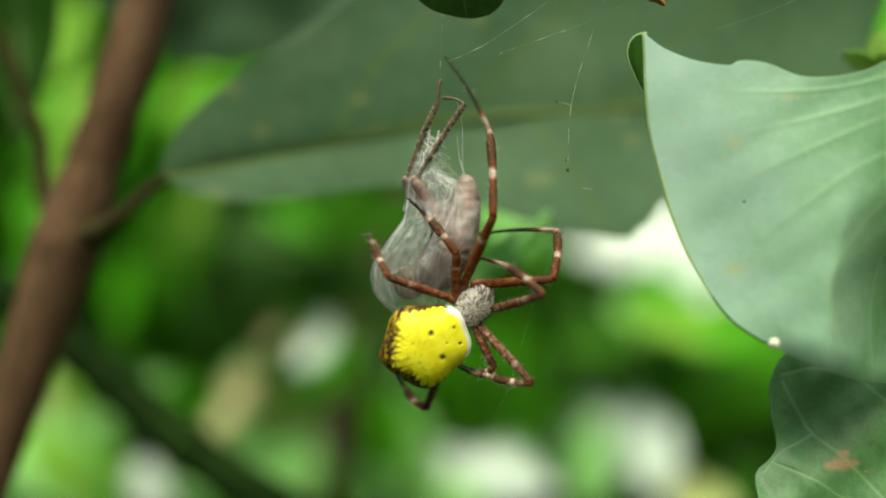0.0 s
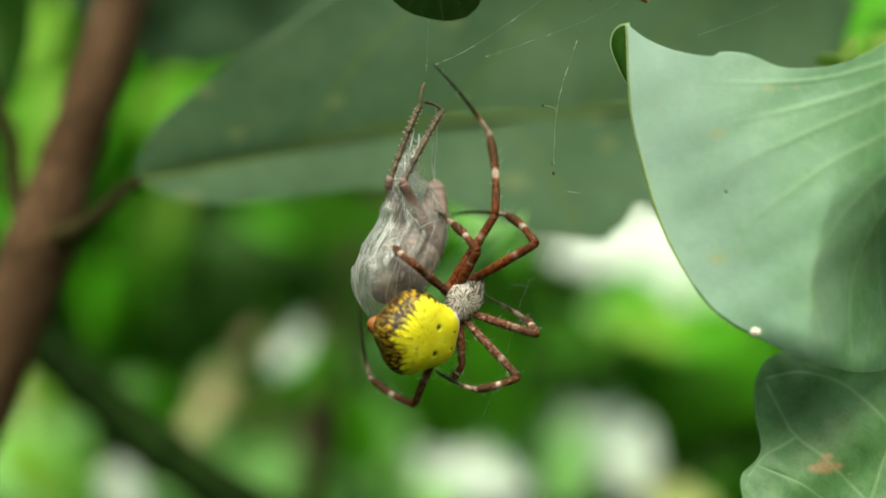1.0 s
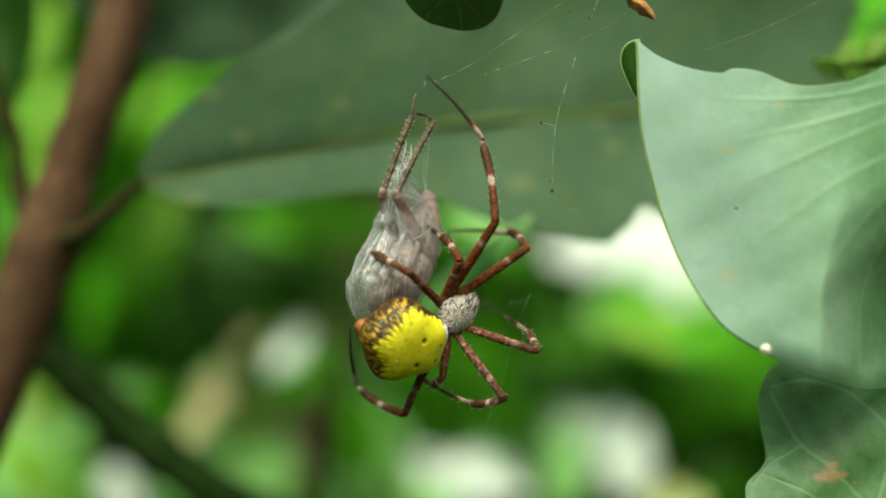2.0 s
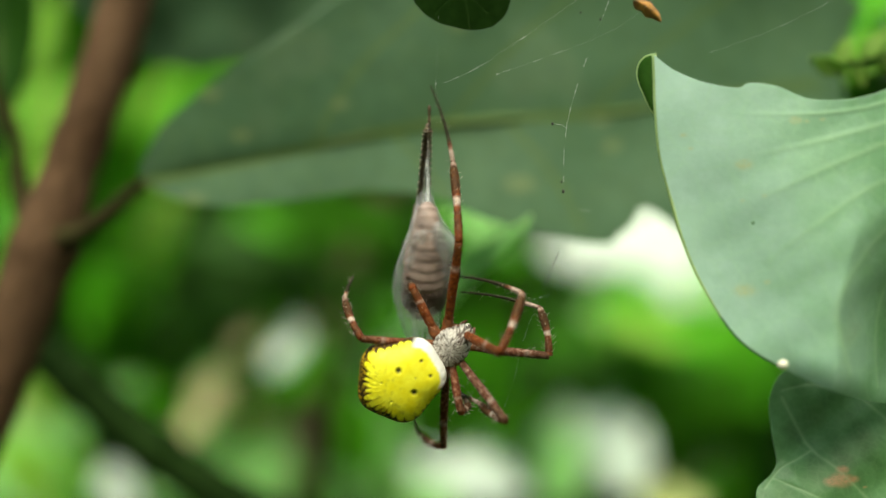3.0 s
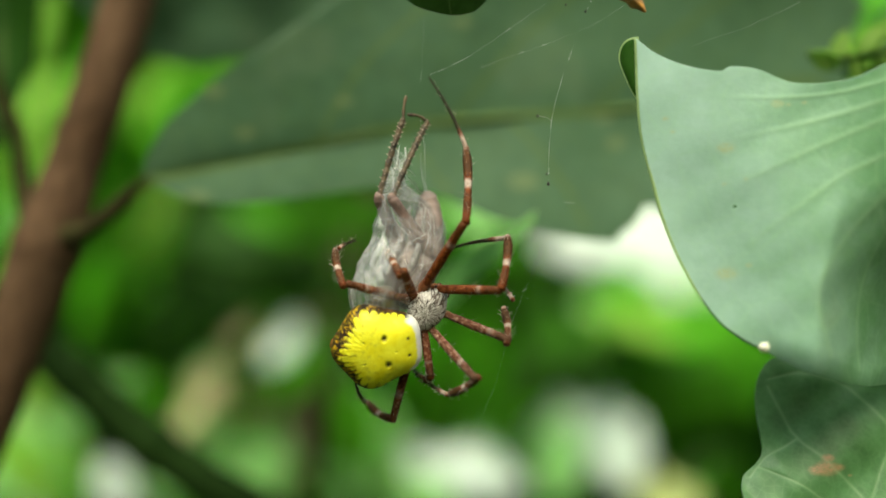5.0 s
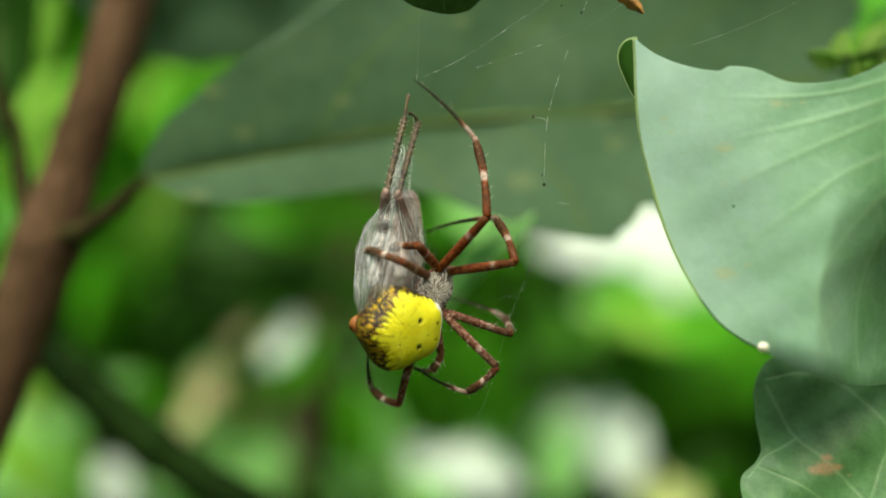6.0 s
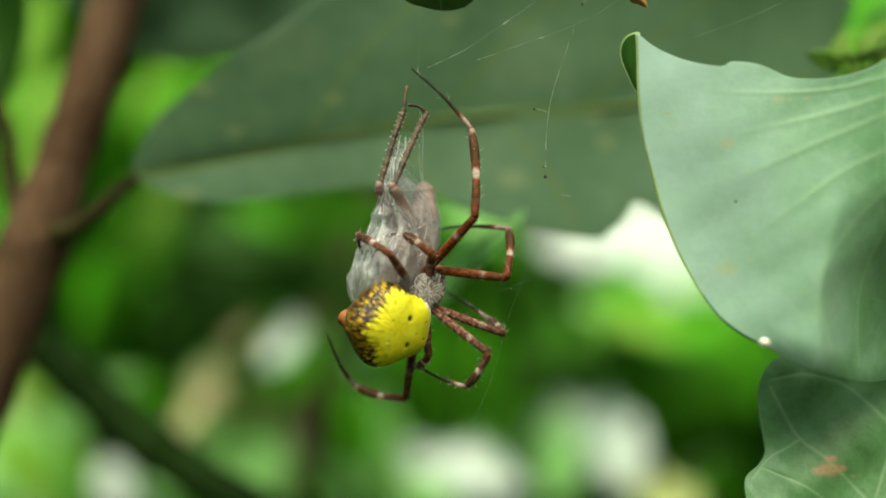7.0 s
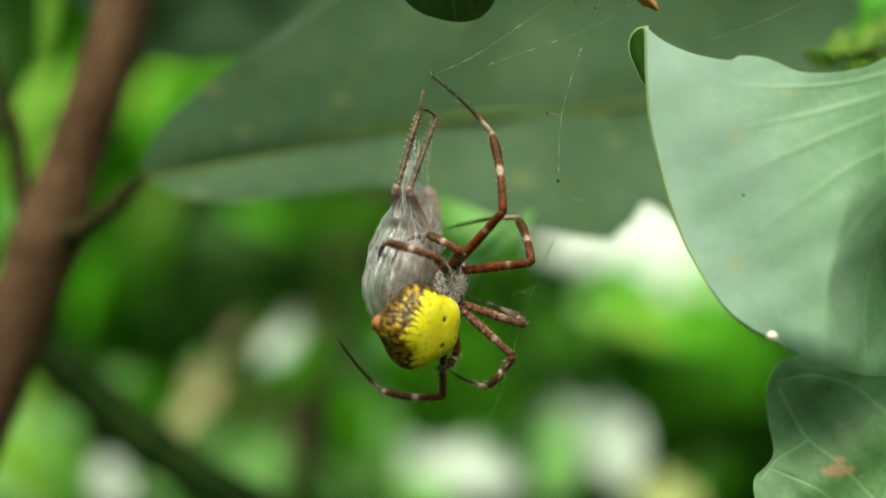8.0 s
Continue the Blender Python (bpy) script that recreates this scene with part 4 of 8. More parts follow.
# a curled scrap of dead leaf, folded along its middle
q = np.stack(np.meshgrid(np.linspace(0, 1, 22), np.linspace(-1, 1, 13), indexing="ij"), 2)
spine = spline([(19.8, 118, 28.6), (20.9, 117.7, 27.9), (21.9, 117.7, 27.0), (22.65, 118, 26.2)], 22)
wide = 0.95 * np.sin(np.pi * (0.08 + 0.9 * q[:, :, 0]) ** 0.8) * (1 + 0.12 * np.sin(q[:, :, 0] * 17 + 2 * q[:, :, 1]))
scrap = spine[:, None, :] + np.stack([0.62 * wide * q[:, :, 1], 0.9 * wide * np.abs(q[:, :, 1]) ** 1.4, 0.5 * wide * q[:, :, 1]], 2)
v, f = solid_sheet(scrap, 0.07)
mesh_object("scrap", v, f, DRY, dry_flake)
v, f, _ = tube(spline(scrap[:, -1, :], 24), (0.05, 0.09, 0.07, 0.04), 6)
mesh_object("curled_rim", v, f, PREY_BROWN, dry_flake)

# ---- the web ----
web = thing("spider_web", "sparse spider web lines with dew-like glue drops", "web")


def thread(path, radius=0.022, drops=0, seed=0, steps=160, material=SILK_LINE):
    """A fine line with short beaded stretches where glue has gathered."""
    rng = np.random.default_rng(seed)
    p = spline(path, steps)
    v, f, _ = tube(p, (radius,), 5)
    pieces = [(v, f)]
    clumps = rng.integers(4, steps - 5, max(1, drops // 4))
    for i in range(drops):
        k_ = int(np.clip(clumps[rng.integers(0, len(clumps))] + rng.normal(0, 5), 1, steps - 6))
        if rng.uniform() < 0.45:
            v, f, _ = tube(p[k_:k_ + rng.integers(3, 6)], (0.006, 0.02 * rng.uniform(0.6, 1.3), 0.006), 5)
            pieces.append((v, f))
        else:
            pieces.append(ball(p[k_] + rng.normal(0, 0.01, 3), (0.018 + 0.04 * rng.uniform(0, 1) ** 3,) * 3, 6, 5))
    v, f = joined(pieces)
    mesh_object("thread", v, f, material, web)


thread([(-1.47, 116, 18.82), (3.13, 116, 21.02), (11.71, 116, 26.9), (16.92, 116, 30.7)], 0.003, 44, 1)
thread([(11.64, 116, 7.11), (11.77, 116, 11.71), (12.32, 116, 15.69), (14.16, 116, 21.51), (16.3, 116, 27.03), (17.22, 116, 29.48)], 0.0009, 40, 2)
thread([(4.08, 117, 19.84), (15.82, 117, 24.17), (21.39, 117, 27.75)], 0.0016, 12, 3)
thread([(27.57, 117, 22.32), (33.75, 117, 24.48), (39.01, 117, 26.95), (43.02, 117, 29.11)], 0.0035, 24, 4)
thread([(10.48, 116, 14.46), (11.52, 116, 14.28), (11.89, 116, 13.97)], 0.0099, 3, 5)
thread([(11.15, 116, 0.55), (10.66, 116, -0.55), (10.17, 116, -1.78), (9.74, 116, -3)], 0.045, 2, 6, material=SPECK)
thread([(9.56, 116, -3.31), (8.64, 116, -5.45), (7.48, 117, -8.9), (5.98, 118, -14.9), (3.8, 118, -19.89)], 0.004, 3, 7)
thread([(6.5, 116, -5.45), (8.64, 116, -4.54), (10.17, 116, -4.11)], 0.003, 2, 8)
thread([(6.8, 116, -4.84), (9.56, 116, -5.33)], 0.003, 1, 9)
thread([(13.24, 116, 5.15), (14.46, 116, 4.96)], 0.0074, 0, 10)
# the line from which the bundle hangs
thread([(-2.3, 117.6, 18.3), (-2.1, 117.6, 20.5), (-1.9, 117.6, 26.5), (-1.6, 117.6, 34)], 0.0018, 12, 11)
for place, r in (((11.62, 115.8, 7.1), 0.17), ((11.44, 115.8, 8.14), 0.1), ((10.46, 115.8, 14.44), 0.14), ((15.66, 115.8, 25.76), 0.12), ((13.52, 115.8, 26.49), 0.1)):
    v, f = ball(place, (r, r, r * 1.3), 8, 6)
    mesh_object("debris_speck", v, f, SPECK, web)

# ---- the wrapped prey: a grasshopper bound in silk, hung by its hind legs ----
prey = thing("wrapped_grasshopper", "brown grasshopper bound in white silk, hanging by its hind legs", "insect")
# body axis from the tail tip down to the head
axis = spline([(2.2, 0, -10.7), (2.4, 0, -13.6), (1.3, 0, -17.5), (-0.6, 0, -20.5), (-3.0, 0, -22.8)], 160)
rad = np.interp(np.linspace(0, 1, 160), (0, 0.08, 0.3, 0.6, 0.85, 1), (0.35, 1.0, 1.7, 2.5, 2.5, 1.0))
# each ring of the tail overlaps the next
step_ = (np.arange(116) / 116 * 11) % 1
v, f, sh = tube(axis[:116], rad[:116] * (0.985 + 0.018 * np.sin(2 * np.pi * step_) + 0.012 * step_), 24)
mesh_object("tail", v, f, PREY_PINK, prey)
v, f, sh = tube(axis[90:], rad[90:] * np.clip(0.88 + np.arange(70) * 0.0075, 0, 1.03), 20)
mesh_object("thorax", v, f, PREY_BROWN, prey)
v, f = ball((-4.2, 0, -22.6), (1.9, 1.5, 1.9))
mesh_object("head", v, f, PREY_LEG, prey)
# a dark folded leg presses against the wrapping
v, f, _ = tube(spline([(-1.6, 2.2, -16.8), (-1.6, 3.35, -17.7), (-1.6, 3.75, -18.7), (-1.7, 3.5, -19.6), (-2.2, 2.0, -20.4)], 20), (0.2, 0.3, 0.38, 0.4, 0.3, 0.2), 10, wobble=0.08, seed=2)
mesh_object("folded_leg", v, f, PREY_KNEE, prey)
for side in (-1, 1):
    w = np.stack(np.meshgrid(np.linspace(0, 1, 16), np.linspace(-1, 1, 7), indexing="ij"), 2)
    gx_ = -3.3 + 4.0 * w[:, :, 0] + 0.5 * np.sin(3 * w[:, :, 0])
    gz_ = -21.5 + 9.0 * w[:, :, 0] + 1.1 * w[:, :, 1] * np.sin(np.pi * (0.1 + 0.85 * w[:, :, 0]))
    gy_ = side * (1.8 + 0.25 * (1 - w[:, :, 1] ** 2)) * np.sin(np.pi * (0.25 + 0.5 * w[:, :, 0]))
    v, f = solid_sheet(np.stack([gx_, gy_, gz_], 2), 0.12)
    mesh_object("wing", v, f, PREY_WING, prey)


def spiny(path, seed, spines, length):
    """Two rows of short spines with pale swollen bases along a shin."""
    rng = np.random.default_rng(seed)
    p = spline(path, 60)
    pieces = []
    for i in range(spines):
        a = p[4 + int(i * 54 / spines)]
        d = np.array([(-1) ** i * 0.8, (-1) ** (i // 2) * 0.8, 0.45])
        root = a + d * (0.32, 0.32, 0)
        pieces.append(ball(root, (0.075, 0.075, 0.1), 6, 5))
        q, g, _ = tube(np.stack([root, root + d * length * rng.uniform(0.7, 1.2)]), (0.07, 0.015), 5)
        pieces.append((q, g))
    return joined(pieces)


for side, foot, knee, hip in ((1, (-0.6, 0.25, -2.75), (-4.25, 0.38, -11.2), (1.1, 2.0, -19.0)), (-1, (2.4, -0.3, -3.0), (-3.2, -0.6, -11.3), (2.0, -1.7, -19.2))):
    shin = [foot, tuple(0.6 * np.array(foot) + 0.4 * np.array(knee) + (-0.15, 0, 0)), knee]
    v, f, _ = tube(spline(shin, 40), 0.31 + 0.05 * np.sin(np.arange(40) * 1.6), 10)
    tibia = mesh_object("hind_tibia", v, f, PREY_LEG, prey)
    v, f = spiny(shin, 3 + side, 48, 0.18)
    mesh_object("spines", v, f, PREY_SPINE, tibia)
    k_, h_ = np.array(knee), np.array(hip)
    v, f, _ = tube(spline([knee, tuple(k_ * 0.66 + h_ * 0.34 + (-0.1, 0.1 if side > 0 else -0.1, 0)), tuple(k_ * 0.3 + h_ * 0.7 + (-0.1, 0.4 if side > 0 else -0.2, 0)), hip], 24), (0.62, 0.68, 0.78, 0.92, 0.98, 0.94, 0.6), 14, squash=0.85)
    mesh_object("hind_femur", v, f, PREY_FEMUR, prey)
    v, f = ball(knee, (0.54, 0.48, 0.64), 12, 8)
    mesh_object("knee", v, f, PREY_FEMUR, prey)
    top = (-0.1, 0.2, -0.1) if side > 0 else (-0.1, 0.1, -2.2)
    v, f, _ = tube(spline([foot, tuple(np.array(foot) * 0.5 + np.array(top) * 0.5 + (-0.1 if side > 0 else 0.25, 0, 0.1 if side > 0 else 0.25)), top], 14), (0.27, 0.15, 0.2, 0.12, 0.17, 0.22, 0.08), 10)
    mesh_object("hind_foot", v, f, PREY_LEG, prey)


def shroud(name, levels, material, n=90, m=140, rough=0.055, seed=1):
    """A silk bag lofted through rings."""
    lv = spline(levels, n)
    a = np.linspace(0, 2 * np.pi, m, endpoint=False)
    rng = np.random.default_rng(seed)
    v, thick, thin = [], [], []
    for i, (h, xc, rx, near_, far_, box) in enumerate(lv):
        # creases run slantwise down the bag
        fold = sum(np.sin(a * kk + ph + h * w_) / kk ** 0.6 for kk, ph, w_ in zip((3, 5, 9, 16, 27), rng_phase, (0.1, -0.16, 0.25, -0.2, 0.3))) * rough
        # crumpled between sharp creases
        crease = np.array([0.16 * abs(noise.noise((2.1 * math.cos(q), 2.1 * math.sin(q), 0.26 * h + 3))) + 0.09 * abs(noise.noise((5 * math.cos(q), 5 * math.sin(q), 0.6 * h))) for q in a])
        s = 0.96 + 0.6 * fold + crease + 0.006 * rng.standard_normal(m)
        ca, sa = np.cos(a), np.sin(a)
        k_ = (np.abs(ca) ** box + np.abs(sa) ** box) ** (-1 / box)
        ry = np.where(sa > 0, near_, far_)
        v.append(np.stack([xc + rx * ca * k_ * s, ry * sa * k_ * s, np.full(m, h)], 1))
        flank = np.clip(1.5 * np.abs(sa) - 0.75, 0, 1)
        thick.append(np.clip(1.6 * np.abs(ca) - 0.95, 0, 0.5) * (0.55 + 0.9 * np.array([noise.noise((7 * math.cos(q), 7 * math.sin(q), 0.22 * h)) for q in a])))
        # the head end is wound thinly
        thick[-1] = thick[-1] * np.where(ca < 0, 0.45, 1)
        # and one flank thickly
        thick[-1] = thick[-1] + 0.3 * np.clip(1.4 * sa - 0.2, 0, 1) * np.clip(0.9 - 0.3 * ca, 0, 1) * np.clip((-h - 12) / 3, 0, 1)
        # a broad white swathe on the tail side
        swathe = np.clip(1.5 * ca, 0, 1) * np.clip(0.6 + 1.2 * sa, 0, 1)
        thick[-1] = thick[-1] + 0.8 * swathe * np.clip(np.array([0.25 + 1.6 * noise.noise((5 * math.cos(q), 5 * math.sin(q), 0.12 * h + 7)) for q in a]), 0, 1)
        upper = 0.8 * np.clip((h + 14.5) / 3, 0, 1) + 0.35 * np.clip(-1.5 * ca - 0.5, 0, 1) * np.clip((-h - 15) / 4, 0, 1)
        thin.append(upper + flank * np.where(sa > 0, 0.3, 0.95) * (0.72 + 0.8 * np.array([noise.noise((4 * math.cos(q) + 9, 4 * math.sin(q), 0.4 * h)) for q in a])))
    v = np.concatenate(v)
    f = [(i * m + j, i * m + (j + 1) % m, (i + 1) * m + (j + 1) % m, (i + 1) * m + j) for i in range(n - 1) for j in range(m)]
    f += [tuple(reversed(range(m))), tuple(range((n - 1) * m, n * m))]
    return mesh_object(name, v, f, material, prey, {"thick": np.clip(np.concatenate(thick), 0, 1), "thin": np.clip(np.concatenate(thin), 0, 1)})


rng_phase = (0.4, 2.1, 4.0, 1.2, 5.3)
# height, middle, half width, reach to either flank, boxiness; one flank has a square shoulder
BAG = [(-8.0, -2.2, 0.5, 0.3, 0.3, 2), (-9.6, -2.5, 0.95, 0.7, 0.7, 2), (-11.3, -1.4, 2.6, 1.2, 1.05, 2), (-12.3, -0.5, 3.6, 1.6, 1.3, 2), (-13.3, -0.2, 4.0, 2.2, 1.6, 2.2), (-14.4, -0.2, 4.2, 3.1, 1.95, 2.3), (-15.7, -0.5, 4.2, 3.7, 2.4, 2.4), (-18.5, -2.1, 4.7, 3.5, 3.1, 2.4), (-21, -3.3, 4.9, 2.8, 3.3, 2.3), (-23.5, -3.7, 4.3, 2.0, 2.8, 2.2), (-25.5, -3.4, 3.0, 1.9, 2.1, 2), (-27.5, -2.7, 1.9, 1.4, 1.4, 2), (-29, -2.2, 0.4, 0.3, 0.3, 2)]
shroud("silk_wrapping", BAG, SILK_SHEET)
# the veil stretched between the two hind shins and the tail
q = np.stack(np.meshgrid(np.linspace(0, 1, 30), np.linspace(0, 1, 16), indexing="ij"), 2)
one, two, tail = np.array([-1.9, 0.3, -5.6]), np.array([0.9, -0.35, -5.2]), np.array([2.3, 0, -12.0])
lower = np.array([-4.2, 0.45, -11.2])
a_, b_ = one + (lower - one) * q[:, :, :1], two + (tail - two) * q[:, :, :1]
b_ = b_ + (a_ - b_) * 0.5 * np.sin(np.pi * q[:, :, :1] ** 1.2)
veil = a_ + (b_ - a_) * q[:, :, 1:]
sag = np.sin(np.pi * q[:, :, 1]) * (0.4 + 0.6 * q[:, :, 0])
veil[:, :, 1] += 0.5 * sag * np.sin(q[:, :, 1] * 7)
veil[:, :, 2] -= 1.6 * np.sin(np.pi * q[:, :, 1]) * (1 - q[:, :, 0]) ** 2
v, f = solid_sheet(veil, 0.03)
mesh_object("silk_veil", v, f, SILK_TIP, prey)
rng = np.random.default_rng(8)
pieces = []
for i in range(26):
    # threads from one shin across to the other shin and the tail
    h = rng.uniform(0, 1) ** 0.7
    p0, p1 = one + (lower - one) * rng.uniform(0, 1), two + (tail - two) * h
    p1 = p1 + (p0 - p1) * 0.4 * math.sin(math.pi * h)
    v, f, _ = tube(np.stack([p0, (p0 + p1) / 2 + rng.normal(0, 0.12, 3) - (0, 0, 0.25), p1]), (rng.uniform(0.008, 0.022),), 4)
    pieces.append((v, f))
for i in range(5):
    # ropes and tufts of silk gathered between the shins
    h = rng.uniform(0.15, 0.95)
    p0, p1 = one + (lower - one) * h, two + (tail - two) * min(1, h + rng.uniform(-0.1, 0.25))
    m0 = p0 + (p1 - p0) * rng.uniform(0.1, 0.6)
    p = spline([m0 + rng.normal(0, 0.1, 3) + (0.15, 0, 1.4), m0 + rng.normal(0, 0.12, 3), m0 + rng.normal(0, 0.1, 3) - (0.2, 0, 1.3)], 9)
    v, f, _ = tube(p, (0.015, rng.uniform(0.02, 0.06), rng.uniform(0.03, 0.08), 0.03, 0.012), 6, wobble=0.3, seed=i)
    pieces.append((v, f))
v, f = joined(pieces)
mesh_object("silk_strands", v, f, SILK_LINE, prey)
pieces = []
for i in range(125):
    # threads laid over the bag: long lengthwise strands and some slanting bands
    lengthwise = i % 4 > 0
    a0, a1 = rng.uniform(0, 6.28), rng.normal(0, 0.22 if lengthwise else 1.2)
    h0 = rng.uniform(-20, -10)
    h1 = h0 - rng.uniform(3, 10) if lengthwise else h0 - rng.uniform(0, 5)
    p = []
    for q_ in np.linspace(0, 1, 8):
        h = max(h0 + (h1 - h0) * q_, -24.5)
        xc, rx, near_, far_ = (np.interp(-h, [-q[0] for q in BAG], [q[w_] for q in BAG]) for w_ in (1, 2, 3, 4))
        ca, sa = math.cos(a0 + q_ * a1), math.sin(a0 + q_ * a1)
        k_ = (abs(ca) ** 2.3 + abs(sa) ** 2.3) ** (-1 / 2.3)
        ry = near_ if sa > 0 else far_
        p.append((xc + rx * ca * k_ * 1.0, ry * sa * k_ * 1.01, h))
    v, f, _ = tube(np.array(p), (rng.uniform(0.003, 0.009) * (1 + 0.9 * abs(math.cos(a0))),), 4)
    pieces.append((v, f))
v, f = joined(pieces)
mesh_object("silk_winding", v, f, SILK_LINE, prey)
v, f, _ = tube(spline([(2.2, 0, -11.4), (2.0, 0, -9), (2.1, 0, -5.5), (1.6, 0, -2.5)], 10), (0.03, 0.014), 4)
mesh_object("tail_line", v, f, SILK_LINE, prey)
v, f, _ = tube(spline([(2.2, 0.1, -10.8), (1.7, 0.1, -9), (1.5, 0, -6.5)], 10), (0.06, 0.03, 0.012), 5)
mesh_object("tail_line", v, f, SILK_LINE, prey)

# ---- the spider ----
SEGMENTS = {'A': (9.84, 10.88, 9.94), 'B': (8.58, 7.01, 10), 'C': (8.36, 5.29, 8.87), 'D': (9.27, 4.87, 7.91), 'E': (5.13, 2.01, 4.98), 'F': (5.31, 4.97, 3.4), 'G': (7.8, 5.63, 4.07), 'H': (11.0, 6.9, 8.1)}
spider = thing("orb_spider", "yellow and brown orb-weaver spider with banded red-brown legs, wrapping its prey", "spider")


def spider_abdomen():
    """Broad shield-shaped abdomen: x to the front, z its yellow back."""
    nu, nv = 300, 110
    ph = np.linspace(-np.pi, np.pi, nu, endpoint=False)
    la = np.linspace(-np.pi / 2 + 0.03, np.pi / 2 - 0.03, nv)
    P, L = np.meshgrid(ph, la, indexing="ij")
    c = np.cos(P)
    s = np.sin(P)
    # five-sided outline, bluntly narrowed to the front, with a pointed tail
    out = 4.85 * (1 + 0.055 * np.cos(5 * P + np.pi) + 0.03 * np.cos(3 * P)) * (1 - 0.05 * c)
    flat = np.sign(np.cos(L)) * np.abs(np.cos(L)) ** 0.75
    x, y = out * c * flat, out * 0.9 * s * flat
    z = np.sin(L) * np.where(L > 0, 2.9, 3.6) * (1 - 0.12 * c * flat)
    rear = 0.5 - 0.5 * c
    rng = np.random.default_rng(2)
    # finger-like yellow lobes round the shield, longer towards the tail
    lobes = 32
    turn = (P + 0.05 * np.sin(P * 5)) / (2 * np.pi) * lobes
    lobe = np.sqrt(np.clip(1 - (2 * np.abs(turn % 1 - 0.5)) ** 2, 0, 1))
    reach = rng.uniform(0.55, 1.25, lobes + 2)[np.floor(turn).astype(int) % lobes]
    wob = np.array([noise.noise((2.5 * math.cos(a), 2.5 * math.sin(a), 1.0)) for a in ph])[:, None]
    edge = np.minimum(0.3 + 0.78 * rear ** 2 + 0.1 * wob, 1.02) + 0.14 - lobe * reach * (0.22 + 0.28 * rear)
    streak = np.array([[noise.noise((24 * math.cos(a), 24 * math.sin(a), 3.4 * b)) for b in la] for a in ph])
    fleck = np.array([[noise.noise((20 * math.cos(a), 20 * math.sin(a), 9.0 * b + 9)) for b in la] for a in ph])
    below = edge - L
    # yellow flecks scattered behind and below the lobes
    flecks = np.clip((streak + 0.25 * fleck - 0.17) / 0.07, 0, 0.95) * (below > 0) * np.clip((0.85 - below) / 0.2, 0, 1) * np.clip(2.2 * rear - 0.75, 0, 1)
    yellow = np.clip(0.5 - below / 0.03, 0, 1)
    line_ = np.clip(0.5 + 1.3 * streak + 0.35 * np.clip(-L, -0.4, 1), 0, 1) * np.clip(np.abs(below - 0.02) / 0.12, 0.15, 1)
    speck = np.clip(2.0 * rear - 0.5 + 0.5 * wob, 0.08, 1) * np.clip(1.3 - L, 0.25, 1)
    z = z + 0.1 * lobe * np.clip(1 - np.abs(below + 0.12) / 0.22, 0, 1) + 0.06 * flecks
    dent = 1 - 0.02 * np.clip(1 - np.abs(below) / 0.15, 0, 1) * (1 - lobe)
    x, y = x * dent, y * dent
    white = np.clip((c - 0.66) / 0.1, 0, 1) * np.clip((0.62 + 0.05 * lobe - L) / 0.1, 0, 1) * np.clip((L + 0.15) / 0.1, 0, 1)
    pit = np.zeros_like(x)
    for px_, py_, r in ((0.5, 1.4, 0.29), (0.7, -1.45, 0.3), (3.0, 0.95, 0.16), (3.0, -0.9, 0.17), (-1.7, 1.2, 0.08), (-1.8, -1.1, 0.09), (1.6, -0.2, 0.07)):
        pit = np.maximum(pit, np.exp(-(((x - px_) ** 2 + (y - py_) ** 2) / (r * r)) ** 1.5) * (L > 0))
    z = z - 0.22 * pit
    v = np.stack([x, y, z], 2).reshape(-1, 3)
    f = [(i * nv + j, ((i + 1) % nu) * nv + j, ((i + 1) % nu) * nv + j + 1, i * nv + j + 1) for i in range(nu) for j in range(nv - 1)]
    f += [tuple(i * nv + nv - 1 for i in range(nu)), tuple(i * nv for i in reversed(range(nu)))]
    return mesh_object("abdomen", v, f, ABDOMEN, spider, {"yellow": yellow.ravel(), "white": white.ravel(), "pit": pit.ravel(), "line": line_.ravel(), "fleck": flecks.ravel(), "speck": speck.ravel()})


abdomen = spider_abdomen()
v, f, _ = tube(spline([(-3.7, 0, -1.5), (-4.4, 0, -1.95), (-4.8, 0, -2.25), (-5.0, 0, -2.45)], 9), (1.1, 1.05, 0.85, 0.65, 0.3), 14, wobble=0.09)
mesh_object("spinneret", v, f, plain_material("orange_brown_spinneret", (0.27, 0.088, 0.015), 0.55, 1900, 0.85), abdomen)

v, f = ball((0, 0, 0), (2.35, 1.75, 1.2), 150, 80)
v[:, 1] *= 1 - 0.3 * np.clip(v[:, 0] / 2.25, 0, 1) ** 2
# the head juts out in front
v[:, 0] += 0.4 * np.clip((v[:, 0] - 1.2) / 1.15, 0, 1) ** 2
v[:, 2] += 0.25 * np.exp(-((v[:, 0] - 0.9) / 0.8) ** 2 - (v[:, 1] / 0.8) ** 2) * (v[:, 2] > 0)
